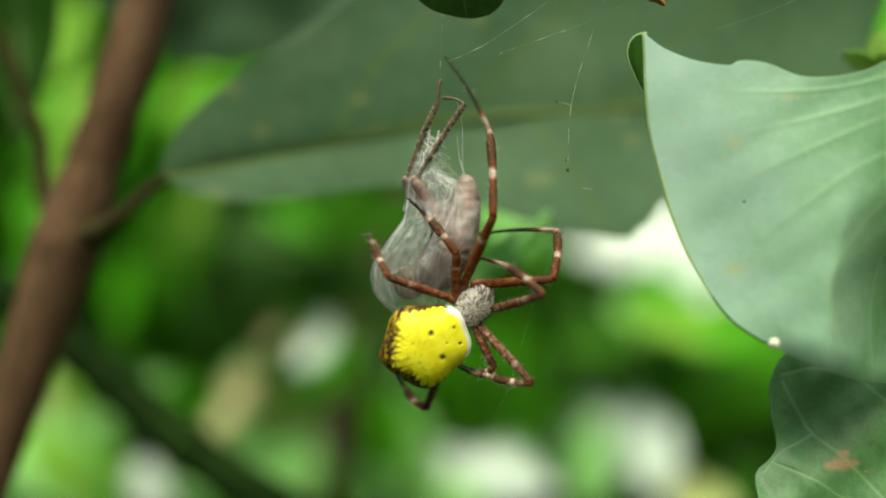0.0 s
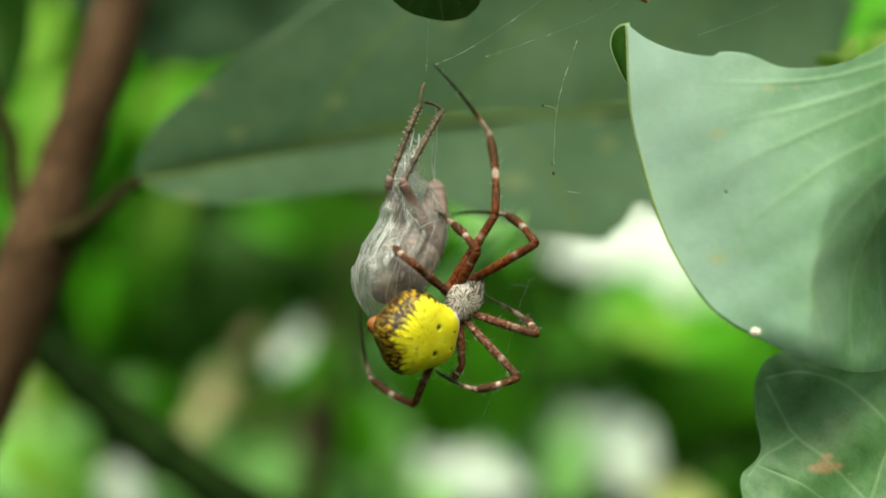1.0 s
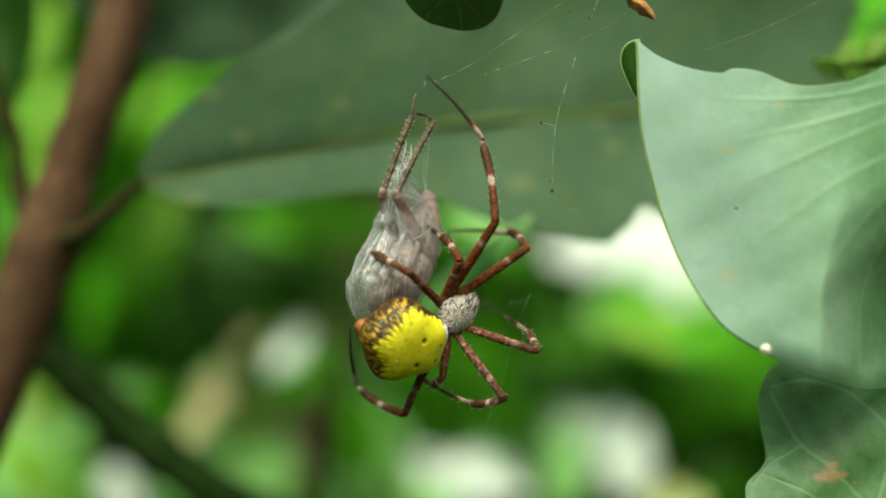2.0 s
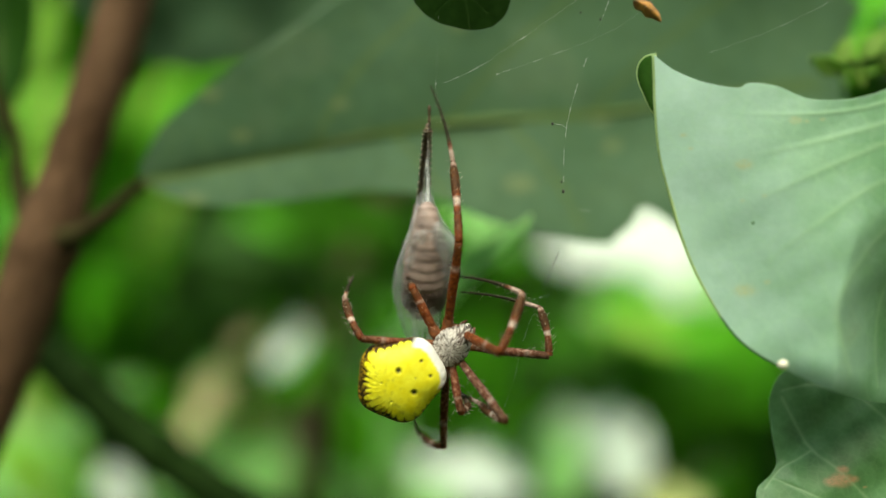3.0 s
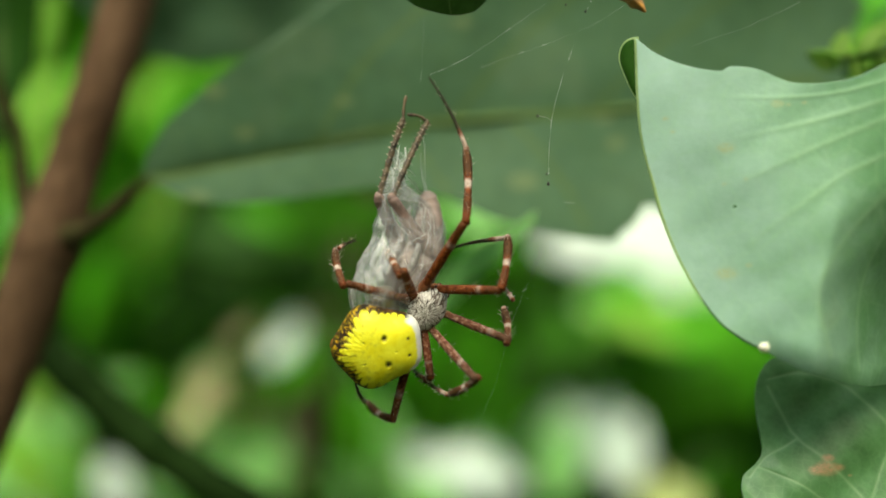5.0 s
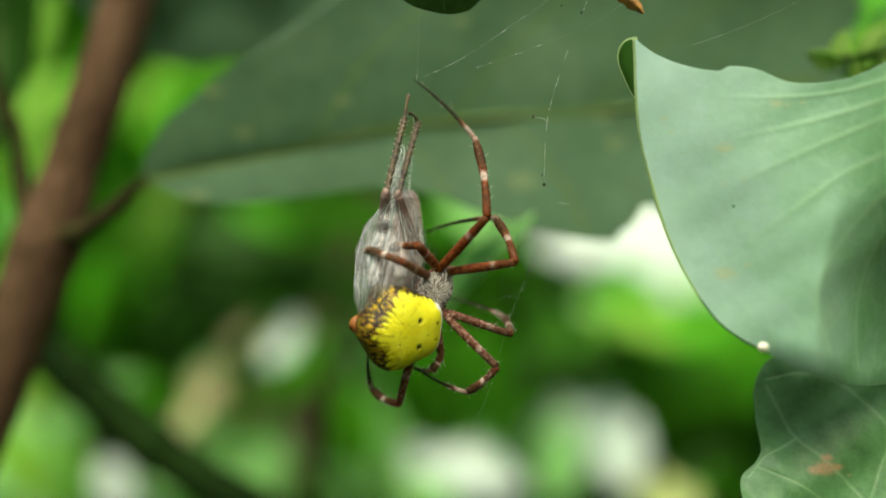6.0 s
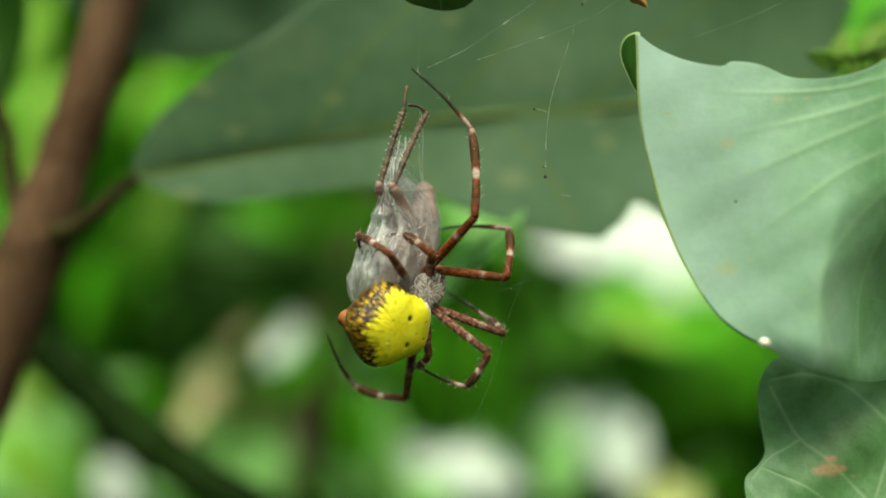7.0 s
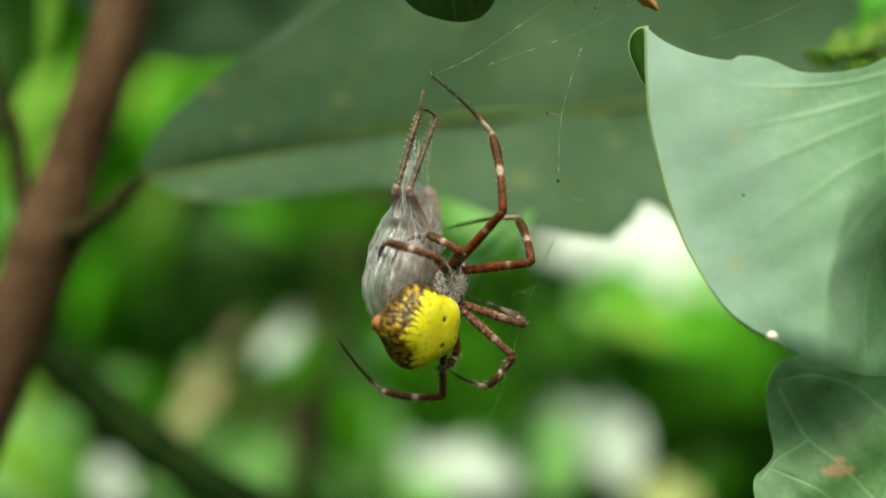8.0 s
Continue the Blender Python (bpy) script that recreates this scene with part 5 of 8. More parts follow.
# winding dark lines that run outwards between the rows of pale hair
phi, out_ = np.arctan2(v[:, 1], v[:, 0] + 0.5), np.hypot(v[:, 0] + 0.5, v[:, 1])
wind = np.array([noise.noise((6.0 * math.cos(a), 6.0 * math.sin(a), 1.3 * r + 0.5 * math.sin(4 * a))) for a, r in zip(phi, out_)])
lines_ = np.clip(1.5 - np.abs(wind) / 0.13, 0, 1)
v = v * (1 - 0.04 * lines_)[:, None] * 1.12
mesh_object("carapace", v, f, CARAPACE, spider, {"line": lines_})
for ex_, ey_, ez_, er_ in ((2.55, 0.2, 0.42, 0.11), (2.55, -0.2, 0.42, 0.11), (2.3, 0.28, 0.68, 0.1), (2.3, -0.28, 0.68, 0.1), (2.2, 0.78, 0.45, 0.1), (2.2, -0.78, 0.45, 0.1)):
    v, f = ball((ex_ * 1.12, ey_ * 1.12, ez_ * 1.12), (er_,) * 3, 8, 6)
    mesh_object("eye", v, f, PREY_KNEE, spider)
v, f = ball((0.1, 0, -0.75), (2.2, 1.9, 0.95), 24, 16)
mesh_object("sternum", v, f, LEG, spider, {"pale": np.zeros(len(v)), "dark": np.zeros(len(v)), "grey": np.full(len(v), 0.15)})
for x_, y_ in ((0.85, 1.75), (1.7, 1.0), (0.1, 1.75), (-0.6, 1.75), (0.1, -1.6), (-1.3, -1.55), (-1.75, -1.15), (-1.9, -0.75)):
    v, f, _ = tube(spline([(0.35 * x_, 0.35 * y_, -0.75), (0.75 * x_, 0.75 * y_, -0.6), (1.12 * x_, 1.12 * y_, -0.42)], 9), (0.3, 0.5, 0.56, 0.5, 0.4), 12)
    mesh_object("coxa", v, f, COXA, spider)
pieces = []
rng = np.random.default_rng(5)
for i in range(170):
    a, b = rng.uniform(0, 6.28), rng.uniform(-0.2, 1.45)
    n_ = np.array([math.cos(a) * math.cos(b), math.sin(a) * math.cos(b), math.sin(b)])
    p0 = n_ * (2.2, 1.8, 1.2)
    d = n_ + np.array([0.9, 0.25 * math.sin(a * 3), 0.1]) + rng.normal(0, 0.25, 3)
    d *= rng.uniform(0.15, 0.4) / np.linalg.norm(d)
    v, f, _ = tube(np.stack([p0, p0 + d]), (0.035, 0.008), 3)
    pieces.append((v, f))
v, f = joined(pieces)
mesh_object("silver_hair", v, f, HAIR, spider)
for y_ in (-0.55, -0.2, 0.2, 0.55):
    v, f = ball((1.95, y_, 0.45), (0.13, 0.13, 0.13), 8, 6)
    mesh_object("eye", v, f, EYE, spider)
for y_ in (-0.6, 0.6):
    v, f, _ = tube(spline([(1.7, y_, -0.3), (2.5, y_ * 1.3, -0.2), (3.0, y_ * 0.9, -0.8)], 8), (0.24, 0.22, 0.1), 8)
    mesh_object("palp", v, f, LEG, spider, {"pale": np.zeros(len(v)), "dark": np.zeros(len(v)), "grey": np.full(len(v), 0.7)})


def leg_piece(name, length, radii, bend, pale, dark, grey, seed, bristles):
    """One leg segment from its joint at the origin along +z, bowed towards -x."""
    s = np.linspace(0, 1, 22)
    path = np.stack([-bend * length * np.sin(np.pi * s), 0 * s, s * length], 1)
    v, f, sh = tube(path, radii, 12)
    rng = np.random.default_rng(seed)
    bands = np.zeros(len(v))
    for a, b, k_ in pale:
        bands = np.maximum(bands, k_ * np.clip((sh - a) / 0.03, 0, 1) * np.clip((b - sh) / 0.03, 0, 1))
    dk = np.zeros(len(v))
    for a, b, k_ in dark:
        dk = np.maximum(dk, k_ * np.clip((sh - a) / 0.05 + 0.5, 0, 1) * np.clip((b - sh) / 0.05 + 0.5, 0, 1))
    gr = np.full(len(v), float(grey))
    ob = mesh_object(name, v, f, LEG, spider, {"pale": bands, "dark": dk, "grey": gr})
    r = np.interp(s, np.linspace(0, 1, len(radii)), radii)
    pieces = []
    for i in range(bristles):
        j, a = rng.integers(1, 21), rng.uniform(0, 6.28)
        out = np.array([math.cos(a), math.sin(a), rng.uniform(0.3, 0.9)])
        p0 = path[j] + out * (r[j] * 0.8, r[j] * 0.8, 0)
        q, g, _ = tube(np.stack([p0, p0 + out * rng.uniform(0.25, 0.75)]), (0.02, 0.005), 3)
        pieces.append((q, g))
    q, g = joined(pieces)
    mesh_object("bristles", q, g, BRISTLE, ob)
    # short dark fur that roughens the outline
    pieces = []
    for i in range(190):
        sh_, a = rng.uniform(0.02, 0.98), rng.uniform(0, 6.28)
        j = int(sh_ * 21)
        out = np.array([math.cos(a), math.sin(a), rng.uniform(0.5, 1.4)])
        p0 = path[j] + (path[j + 1] - path[j]) * (sh_ * 21 - j) + np.array([math.cos(a), math.sin(a), 0]) * r[j] * 0.9
        q, g, _ = tube(np.stack([p0, p0 + out * rng.uniform(0.08, 0.2)]), (0.016, 0.005), 3)
        pieces.append((q, g))
    q, g = joined(pieces)
    mesh_object("fur", q, g, FUR, ob)
    if name == "femur":
        swell = 1.5 if grey < 0.22 else 1.15
        v, f, _ = tube(spline([(0, 0, -0.55), (0, 0, 0), (0, 0, 0.6), (0, 0, 1.5)], 12), tuple(q_ * radii[0] * swell for q_ in (0.5, 0.95, 1.05, 1.0, 0.85, 0.7)), 14, wobble=0.03, seed=seed)
        mesh_object("trochanter", v, f, COXA, ob)
    return ob


legs = {}
# grey: how hairy and pale the upper leg is; the two front pairs are redder
for seed, (key, grey) in enumerate((("A", 0.0), ("B", 0.05), ("C", 0.5), ("D", 0.55), ("E", 0.25), ("F", 0.05), ("G", 0.2), ("H", 0.25))):
    a, b, c = SEGMENTS[key]
    thick = 1.0 if key in "ABF" else 0.9
    legs[key] = (leg_piece("femur", a, tuple(thick * q for q in (0.4, 0.49, 0.52, 0.48, 0.43)), 0.035, [(0.68, 0.76, 0.4)], [(0.8, 1.2, 0.35)], grey, seed * 3, 34),
                 leg_piece("tibia", b, tuple(thick * q for q in (0.43, 0.46, 0.38, 0.49, 0.52, 0.33)), 0.05, [(0.4, 0.52, 0.8), (0.93, 1.1, 0.5)], [(0.1, 0.34, 0.4), (0.56, 0.93, 0.62)], grey * 0.4, seed * 3 + 1, 40),
                 leg_piece("metatarsus", c, tuple(thick * q for q in (0.27, 0.26, 0.2, 0.16, 0.13, 0.07)), 0.035, [(0.0, 0.2, 0.6)], [(0.24, 1.2, 0.95)], grey * 0.5, seed * 3 + 2, 18))


def at(x, y, z, rx=0, ry=0, rz=0):
    # a pose from millimetres and degrees
    return pose(x / 1000, y / 1000, z / 1000, rx, ry, rz)


def motions():
    walk(near_leaf, [
        (0, at(17.94, 113, 22.94, 0, -0.21, 0)),
        (0.5, at(17.94, 113, 23.84, 0, -0.16, 0)),
        (1, at(18.74, 113, 24.23, 0, -0.07, 0)),
        (1.5, at(19.53, 113, 23.83, 0, 0.09, 0)),
        (3, at(22.04, 113, 21.08, 0, 0.05, 0)),
        (3.5, at(23.1, 113, 21.79, 0, 0.53, 0)),
        (4, at(21.86, 113, 22.1, 0, -0.04, 0)),
        (4.5, at(20.66, 113, 22.21, 0, 0, 0)),
        (6, at(20.36, 113, 22.21, 0, -0.08, 0)),
        (6.5, at(19.7, 113, 22.86, 0, -0.15, 0)),
        (7, at(20.66, 113, 22.75, 0, 0.22, 0)),
        (7.5, at(22.93, 113, 22.45, 0, 0.58, 0)),
        (8, at(21.85, 113, 23.23, 0, 0.41, 0))])
    walk(low_leaf, [
        (0, at(-2.36, 0, 1.08, 0, 0, 0)),
        (0.5, at(-1.93, 0, 1.14, 0, 0, 0)),
        (1, at(-1.22, 0, 0.84, 0, 0, 0)),
        (1.5, at(-0.65, 0, 0.46, 0, 0, 0)),
        (3, at(1.03, 0, -0.57, 0, 0, 0)),
        (3.5, at(2.16, 0, -0.89, 0, 0, 0)),
        (4, at(1.13, 0, -0.44, 0, 0, 0)),
        (4.5, at(0, 0, 0, 0, 0, 0)),
        (6, at(-0.25, 0, 0.06, 0, 0, 0)),
        (6.5, at(-0.7, 0, 0.38, 0, 0, 0)),
        (7, at(0.19, 0, -0.06, 0, 0, 0)),
        (7.5, at(2.26, 0, -0.88, 0, 0, 0)),
        (8, at(1.5, 0, -0.35, 0, 0, 0))])
    walk(branch, [
        (0, at(-2.57, 0, 0.85, 0, 0, 0)),
        (0.5, at(-2.48, 0, 0.89, 0, 0, 0)),
        (1, at(-2.65, 0, 0.79, 0, 0, 0)),
        (1.5, at(-1.7, 0, 0.78, 0, 0, 0)),
        (3, at(-1.24, 0, 0.52, 0, 0, 0)),
        (3.5, at(0.28, 0, 0.01, 0, 0, 0)),
        (4, at(1.19, 0, -0.51, 0, 0, 0)),
        (4.5, at(0, 0, 0, 0, 0, 0)),
        (6, at(-0.34, 0, 0.08, 0, 0, 0)),
        (6.5, at(-1.36, 0, 0.34, 0, 0, 0)),
        (7, at(-1.78, 0, 0.34, 0, 0, 0)),
        (7.5, at(-0.68, 0, 0.17, 0, 0, 0)),
        (8, at(0.04, 0, 0.08, 0, 0, 0))])
    walk(back_leaf, [
        (0, at(-2.44, 0, 0.81, 0, 0, 0)),
        (0.5, at(-2.35, 0, 0.85, 0, 0, 0)),
        (1, at(-2.52, 0, 0.75, 0, 0, 0)),
        (1.5, at(-1.62, 0, 0.74, 0, 0, 0)),
        (3, at(-1.18, 0, 0.49, 0, 0, 0)),
        (3.5, at(0.27, 0, 0.01, 0, 0, 0)),
        (4, at(1.13, 0, -0.48, 0, 0, 0)),
        (4.5, at(0, 0, 0, 0, 0, 0)),
        (6, at(-0.32, 0, 0.08, 0, 0, 0)),
        (6.5, at(-1.29, 0, 0.32, 0, 0, 0)),
        (7, at(-1.69, 0, 0.32, 0, 0, 0)),
        (7.5, at(-0.64, 0, 0.16, 0, 0, 0)),
        (8, at(0.04, 0, 0.07, 0, 0, 0))])
    walk(tip_leaf, [
        (0, at(-2.44, 0, 0.81, 0, 0, 0)),
        (0.5, at(-2.35, 0, 0.85, 0, 0, 0)),
        (1, at(-2.52, 0, 0.75, 0, 0, 0)),
        (1.5, at(-1.62, 0, 0.74, 0, 0, 0)),
        (3, at(-1.18, 0, 0.49, 0, 0, 0)),
        (3.5, at(0.27, 0, 0.01, 0, 0, 0)),
        (4, at(1.13, 0, -0.48, 0, 0, 0)),
        (4.5, at(0, 0, 0, 0, 0, 0)),
        (6, at(-0.32, 0, 0.08, 0, 0, 0)),
        (6.5, at(-1.29, 0, 0.32, 0, 0, 0)),
        (7, at(-1.69, 0, 0.32, 0, 0, 0)),
        (7.5, at(-0.64, 0, 0.16, 0, 0, 0)),
        (8, at(0.04, 0, 0.07, 0, 0, 0))])
    walk(upper_leaf, [
        (0, at(-2.97, 0, 0.99, 0, 0, 0)),
        (0.5, at(-2.86, 0, 1.03, 0, 0, 0)),
        (1, at(-3.06, 0, 0.91, 0, 0, 0)),
        (1.5, at(-1.97, 0, 0.91, 0, 0, 0)),
        (3, at(-1.43, 0, 0.6, 0, 0, 0)),
        (3.5, at(0.33, 0, 0.01, 0, 0, 0)),
        (4, at(1.38, 0, -0.59, 0, 0, 0)),
        (4.5, at(0, 0, 0, 0, 0, 0)),
        (6, at(-0.39, 0, 0.1, 0, 0, 0)),
        (6.5, at(-1.57, 0, 0.39, 0, 0, 0)),
        (7, at(-2.05, 0, 0.39, 0, 0, 0)),
        (7.5, at(-0.78, 0, 0.2, 0, 0, 0)),
        (8, at(0.04, 0, 0.09, 0, 0, 0))])
    walk(edge_leaf, [
        (0, at(-2.97, 0, 0.99, 0, 0, 0)),
        (0.5, at(-2.86, 0, 1.03, 0, 0, 0)),
        (1, at(-3.06, 0, 0.91, 0, 0, 0)),
        (1.5, at(-1.97, 0, 0.91, 0, 0, 0)),
        (3, at(-1.43, 0, 0.6, 0, 0, 0)),
        (3.5, at(0.33, 0, 0.01, 0, 0, 0)),
        (4, at(1.38, 0, -0.59, 0, 0, 0)),
        (4.5, at(0, 0, 0, 0, 0, 0)),
        (6, at(-0.39, 0, 0.1, 0, 0, 0)),
        (6.5, at(-1.57, 0, 0.39, 0, 0, 0)),
        (7, at(-2.05, 0, 0.39, 0, 0, 0)),
        (7.5, at(-0.78, 0, 0.2, 0, 0, 0)),
        (8, at(0.04, 0, 0.09, 0, 0, 0))])
    walk(web, [
        (0, at(-1.57, 0, 1.75, 0, 0, 0)),
        (0.5, at(-1.05, 0, 2.13, 0, 0, 0)),
        (1, at(-0.49, 0, 1.65, 0, 0, 0)),
        (1.5, at(-0.49, 0, 0.49, 0, 0, 0)),
        (3, at(1.04, 0, -0.25, 0, 0, 0)),
        (3.5, at(1.84, 0, -0.43, 0, 0, 0)),
        (4, at(0.8, 0, -0.61, 0, 0, 0)),
        (4.5, at(0, 0, 0, 0, 0, 0)),
        (6, at(-0.67, 0, -0.12, 0, 0, 0)),
        (6.5, at(-1.35, 0, 1.1, 0, 0, 0)),
        (7, at(-0.55, 0, 0.74, 0, 0, 0)),
        (7.5, at(1.66, 0, -0.31, 0, 0, 0)),
        (8, at(1.17, 0, 0.12, 0, 0, 0))])
    walk(hanging_leaf, [
        (0, at(-1.87, 0, 0.08, 0, 0, 0)),
        (0.5, at(-1.43, 0, 0.27, 0, 0, 0)),
        (1, at(-1.87, 0, 0.09, 0, 0, 0)),
        (1.5, at(-0.75, 0, -0.65, 0, 0, 0)),
        (3, at(1.62, 0, -0.85, 0, 0, 0)),
        (3.5, at(1.37, 0, -1.29, 0, 0, 0)),
        (4, at(0.37, 0, -0.67, 0, 0, 0)),
        (4.5, at(0, 0, 0, 0, 0, 0)),
        (6, at(-0.69, 0, 0.25, 0, 0, 0)),
        (6.5, at(-1.18, 0, 0.5, 0, 0, 0)),
        (7, at(-1.12, 0, 0.62, 0, 0, 0)),
        (7.5, at(0.87, 0, -1.56, 0, 0, 0)),
        (8, at(0.75, 0, -0.82, 0, 0, 0))])
    walk(dry_flake, [
        (0, at(-1.73, 0, 0.86, 0, 0, 0)),
        (0.5, at(-1.41, 0, 1.63, 0, 0, 0)),
        (1, at(-0.88, 0, 1.55, 0, 0, 0)),
        (1.5, at(-0.11, 0, 0.64, 0, 0, 0)),
        (3, at(1.07, 0, -0.42, 0, 0, 0)),
        (3.5, at(2, 0, -0.62, 0, 0, 0)),
        (4, at(0.89, 0, -0.48, 0, 0, 0)),
        (4.5, at(0, 0, 0, 0, 0, 0)),
        (6, at(-0.5, 0, -0.19, 0, 0, 0)),
        (6.5, at(-0.87, 0, 0.68, 0, 0, 0)),
        (7, at(-0.12, 0, 0.5, 0, 0, 0)),
        (7.5, at(2, 0, -0.37, 0, 0, 0)),
        (8, at(1.44, 0, -0.06, 0, 0, 0))])
    walk(prey, [
        (0, at(-3.6, 117.6, 19.15, 3.65, -1.47, -0.09)),
        (0.07, at(-3.25, 117.6, 19.19, 4.06, -0.63, -13.47)),
        (0.1, at(-3.17, 117.6, 19.16, 4.43, -0.93, -20.12)),
        (0.13, at(-3.26, 117.6, 19, 3, 2.77, -62.87)),
        (0.17, at(-3.42, 117.6, 18.87, -1.59, 2.53, -106.45)),
        (0.2, at(-3.58, 117.6, 18.74, -4.75, -0.79, -149.87)),
        (0.27, at(-3.55, 117.6, 19.4, -3.14, -6.12, 176.85)),
        (0.3, at(-3.51, 117.6, 19.68, -0.7, -8.1, 160.27)),
        (0.33, at(-3.49, 117.6, 19.71, 3.31, -7.84, 133.61)),
        (0.4, at(-3.47, 117.6, 19.57, 6.72, -2.34, 80.05)),
        (0.47, at(-3.39, 117.6, 19.69, 4.69, 0.54, 33.22)),
        (0.5, at(-3.36, 117.6, 19.71, 3.93, 0.88, 10.08)),
        (0.53, at(-3.32, 117.6, 19.64, 3.8, -0.07, -6.52)),
        (0.6, at(-3.25, 117.6, 19.43, 5.21, -0.27, -40.13)),
        (0.63, at(-3.24, 117.6, 19.38, -1.75, 1.82, -83.48)),
        (0.67, at(-3.24, 117.6, 19.33, -8.25, -1.44, -126.75)),
        (0.7, at(-3.25, 117.6, 19.3, -5.82, -7.6, -162.35)),
        (0.73, at(-3.25, 117.6, 19.26, -0.17, -11.16, 161.33)),
        (0.8, at(-3.21, 117.6, 19.19, 4.24, -4.75, 101.99)),
        (0.87, at(-3.04, 117.6, 19.13, 4.24, -2.9, 77.22)),
        (0.93, at(-2.81, 117.6, 19.06, 5.01, -1.34, 58.46)),
        (1, at(-2.67, 117.6, 18.97, 5.23, -0.1, 45.11)),
        (1.5, at(-3.11, 117.6, 17.98, 4.34, -0.91, 45.04)),
        (1.7, at(-3.31, 117.6, 17.98, 4.45, -0.81, 45.05)),
        (2.8, at(-2.7, 117.6, 17.82, 5.75, -1.2, 60.09)),
        (2.87, at(-2.56, 117.6, 17.47, 3.04, -2.55, 23.04)),
        (2.93, at(-2.31, 117.6, 16.89, 4.91, -1.99, -24.91)),
        (3, at(-2.05, 117.6, 16.54, -0.71, 3.61, -84.99)),
        (3.07, at(-1.8, 117.6, 16.74, -8.31, -3.89, -138.05)),
        (3.13, at(-1.57, 117.6, 17.16, -2.85, -12.76, 175.94)),
        (3.2, at(-1.4, 117.6, 17.41, 5.31, -10.88, 134.89)),
        (3.27, at(-1.31, 117.6, 17.35, 4.97, -4.1, 91.45)),
        (3.33, at(-1.25, 117.6, 17.17, 1.08, -4.48, 45.13)),
        (3.4, at(-1.2, 117.6, 16.95, 4.39, -5.46, -5.41)),
        (3.47, at(-1.18, 117.6, 16.74, 2.04, 3.31, -68.61)),
        (3.5, at(-1.18, 117.6, 16.66, -4.68, 3.04, -99.99)),
        (3.53, at(-1.18, 117.6, 16.6, -8.78, -1.73, -126)),
        (3.6, at(-1.19, 117.6, 16.47, -3.88, -13.15, -179.12)),
        (3.67, at(-1.22, 117.6, 16.36, 7.65, -9.43, 122.8)),
        (3.73, at(-1.28, 117.6, 16.28, 6.79, -1.57, 70.35)),
        (3.8, at(-1.39, 117.6, 16.24, 3.98, -0.07, 20.04)),
        (3.87, at(-1.63, 117.6, 16.28, 2.71, 2.64, -40.23)),
        (3.93, at(-1.98, 117.6, 16.4, -5.15, 2.7, -102.98)),
        (4, at(-2.3, 117.6, 16.59, -5.26, -7.71, -169.36)),
        (4.07, at(-2.52, 117.6, 16.94, 1.09, -10.51, 153.38)),
        (4.13, at(-2.69, 117.6, 17.36, 7.46, -6.89, 111.1)),
        (4.2, at(-2.81, 117.6, 17.6, 6, -1.11, 63.1)),
        (4.27, at(-2.86, 117.6, 17.59, 3.43, -1.44, 20.74)),
        (4.33, at(-2.85, 117.6, 17.48, 4.3, -1.35, -16.63)),
        (4.4, at(-2.84, 117.6, 17.32, 4.29, 1.3, -50.03)),
        (4.47, at(-2.87, 117.6, 17.19, 0.45, 3.76, -83.49)),
        (4.5, at(-2.92, 117.6, 17.15, -2.54, 3.42, -100.01)),
        (4.53, at(-3.02, 117.6, 17.13, -4.74, 2.27, -111.52)),
        (4.6, at(-3.39, 117.6, 17.13, -8.45, -2.82, -134.52)),
        (4.67, at(-3.73, 117.6, 17.14, -9.35, -7.29, -147.41)),
        (4.7, at(-3.8, 117.6, 17.13, -8.89, -9.15, -153.86)),
        (4.8, at(-3.84, 117.6, 17.09, 2.58, -12.62, 150.15)),
        (4.9, at(-3.86, 117.6, 17.04, 5.21, -4.55, 94.99)),
        (5, at(-3.86, 117.6, 16.99, 1.88, -4.1, 39.86)),
        (5.1, at(-3.85, 117.6, 16.94, 4.91, -1.6, -20.18)),
        (5.2, at(-3.82, 117.6, 16.89, -3.43, 4.71, -79.99)),
        (5.3, at(-3.78, 117.6, 16.84, -11.42, -7.19, -138.83)),
        (5.4, at(-3.74, 117.6, 16.8, 1.2, -15.03, 160.35)),
        (5.5, at(-3.7, 117.6, 16.76, 5.82, -12.34, 137.83)),
        (5.6, at(-3.66, 117.6, 16.73, 7.81, -8.19, 115.81)),
        (5.7, at(-3.63, 117.6, 16.71, 7.27, -4.46, 93.98)),
        (5.8, at(-3.6, 117.6, 16.71, 5.45, -2.37, 72.04)),
        (6, at(-3.54, 117.6, 17.15, 5.64, -2.34, 72.05)),
        (6.5, at(-4.16, 117.6, 18.39, 4.88, -2.45, 70.03)),
        (7, at(-3.67, 117.6, 18.08, 2.85, -2.77, 46.94)),
        (7.5, at(-1.3, 117.6, 17.21, 4.34, -1.42, 49.03)),
        (8, at(-1.61, 117.6, 17.39, 5.28, -1.55, 62.06))])
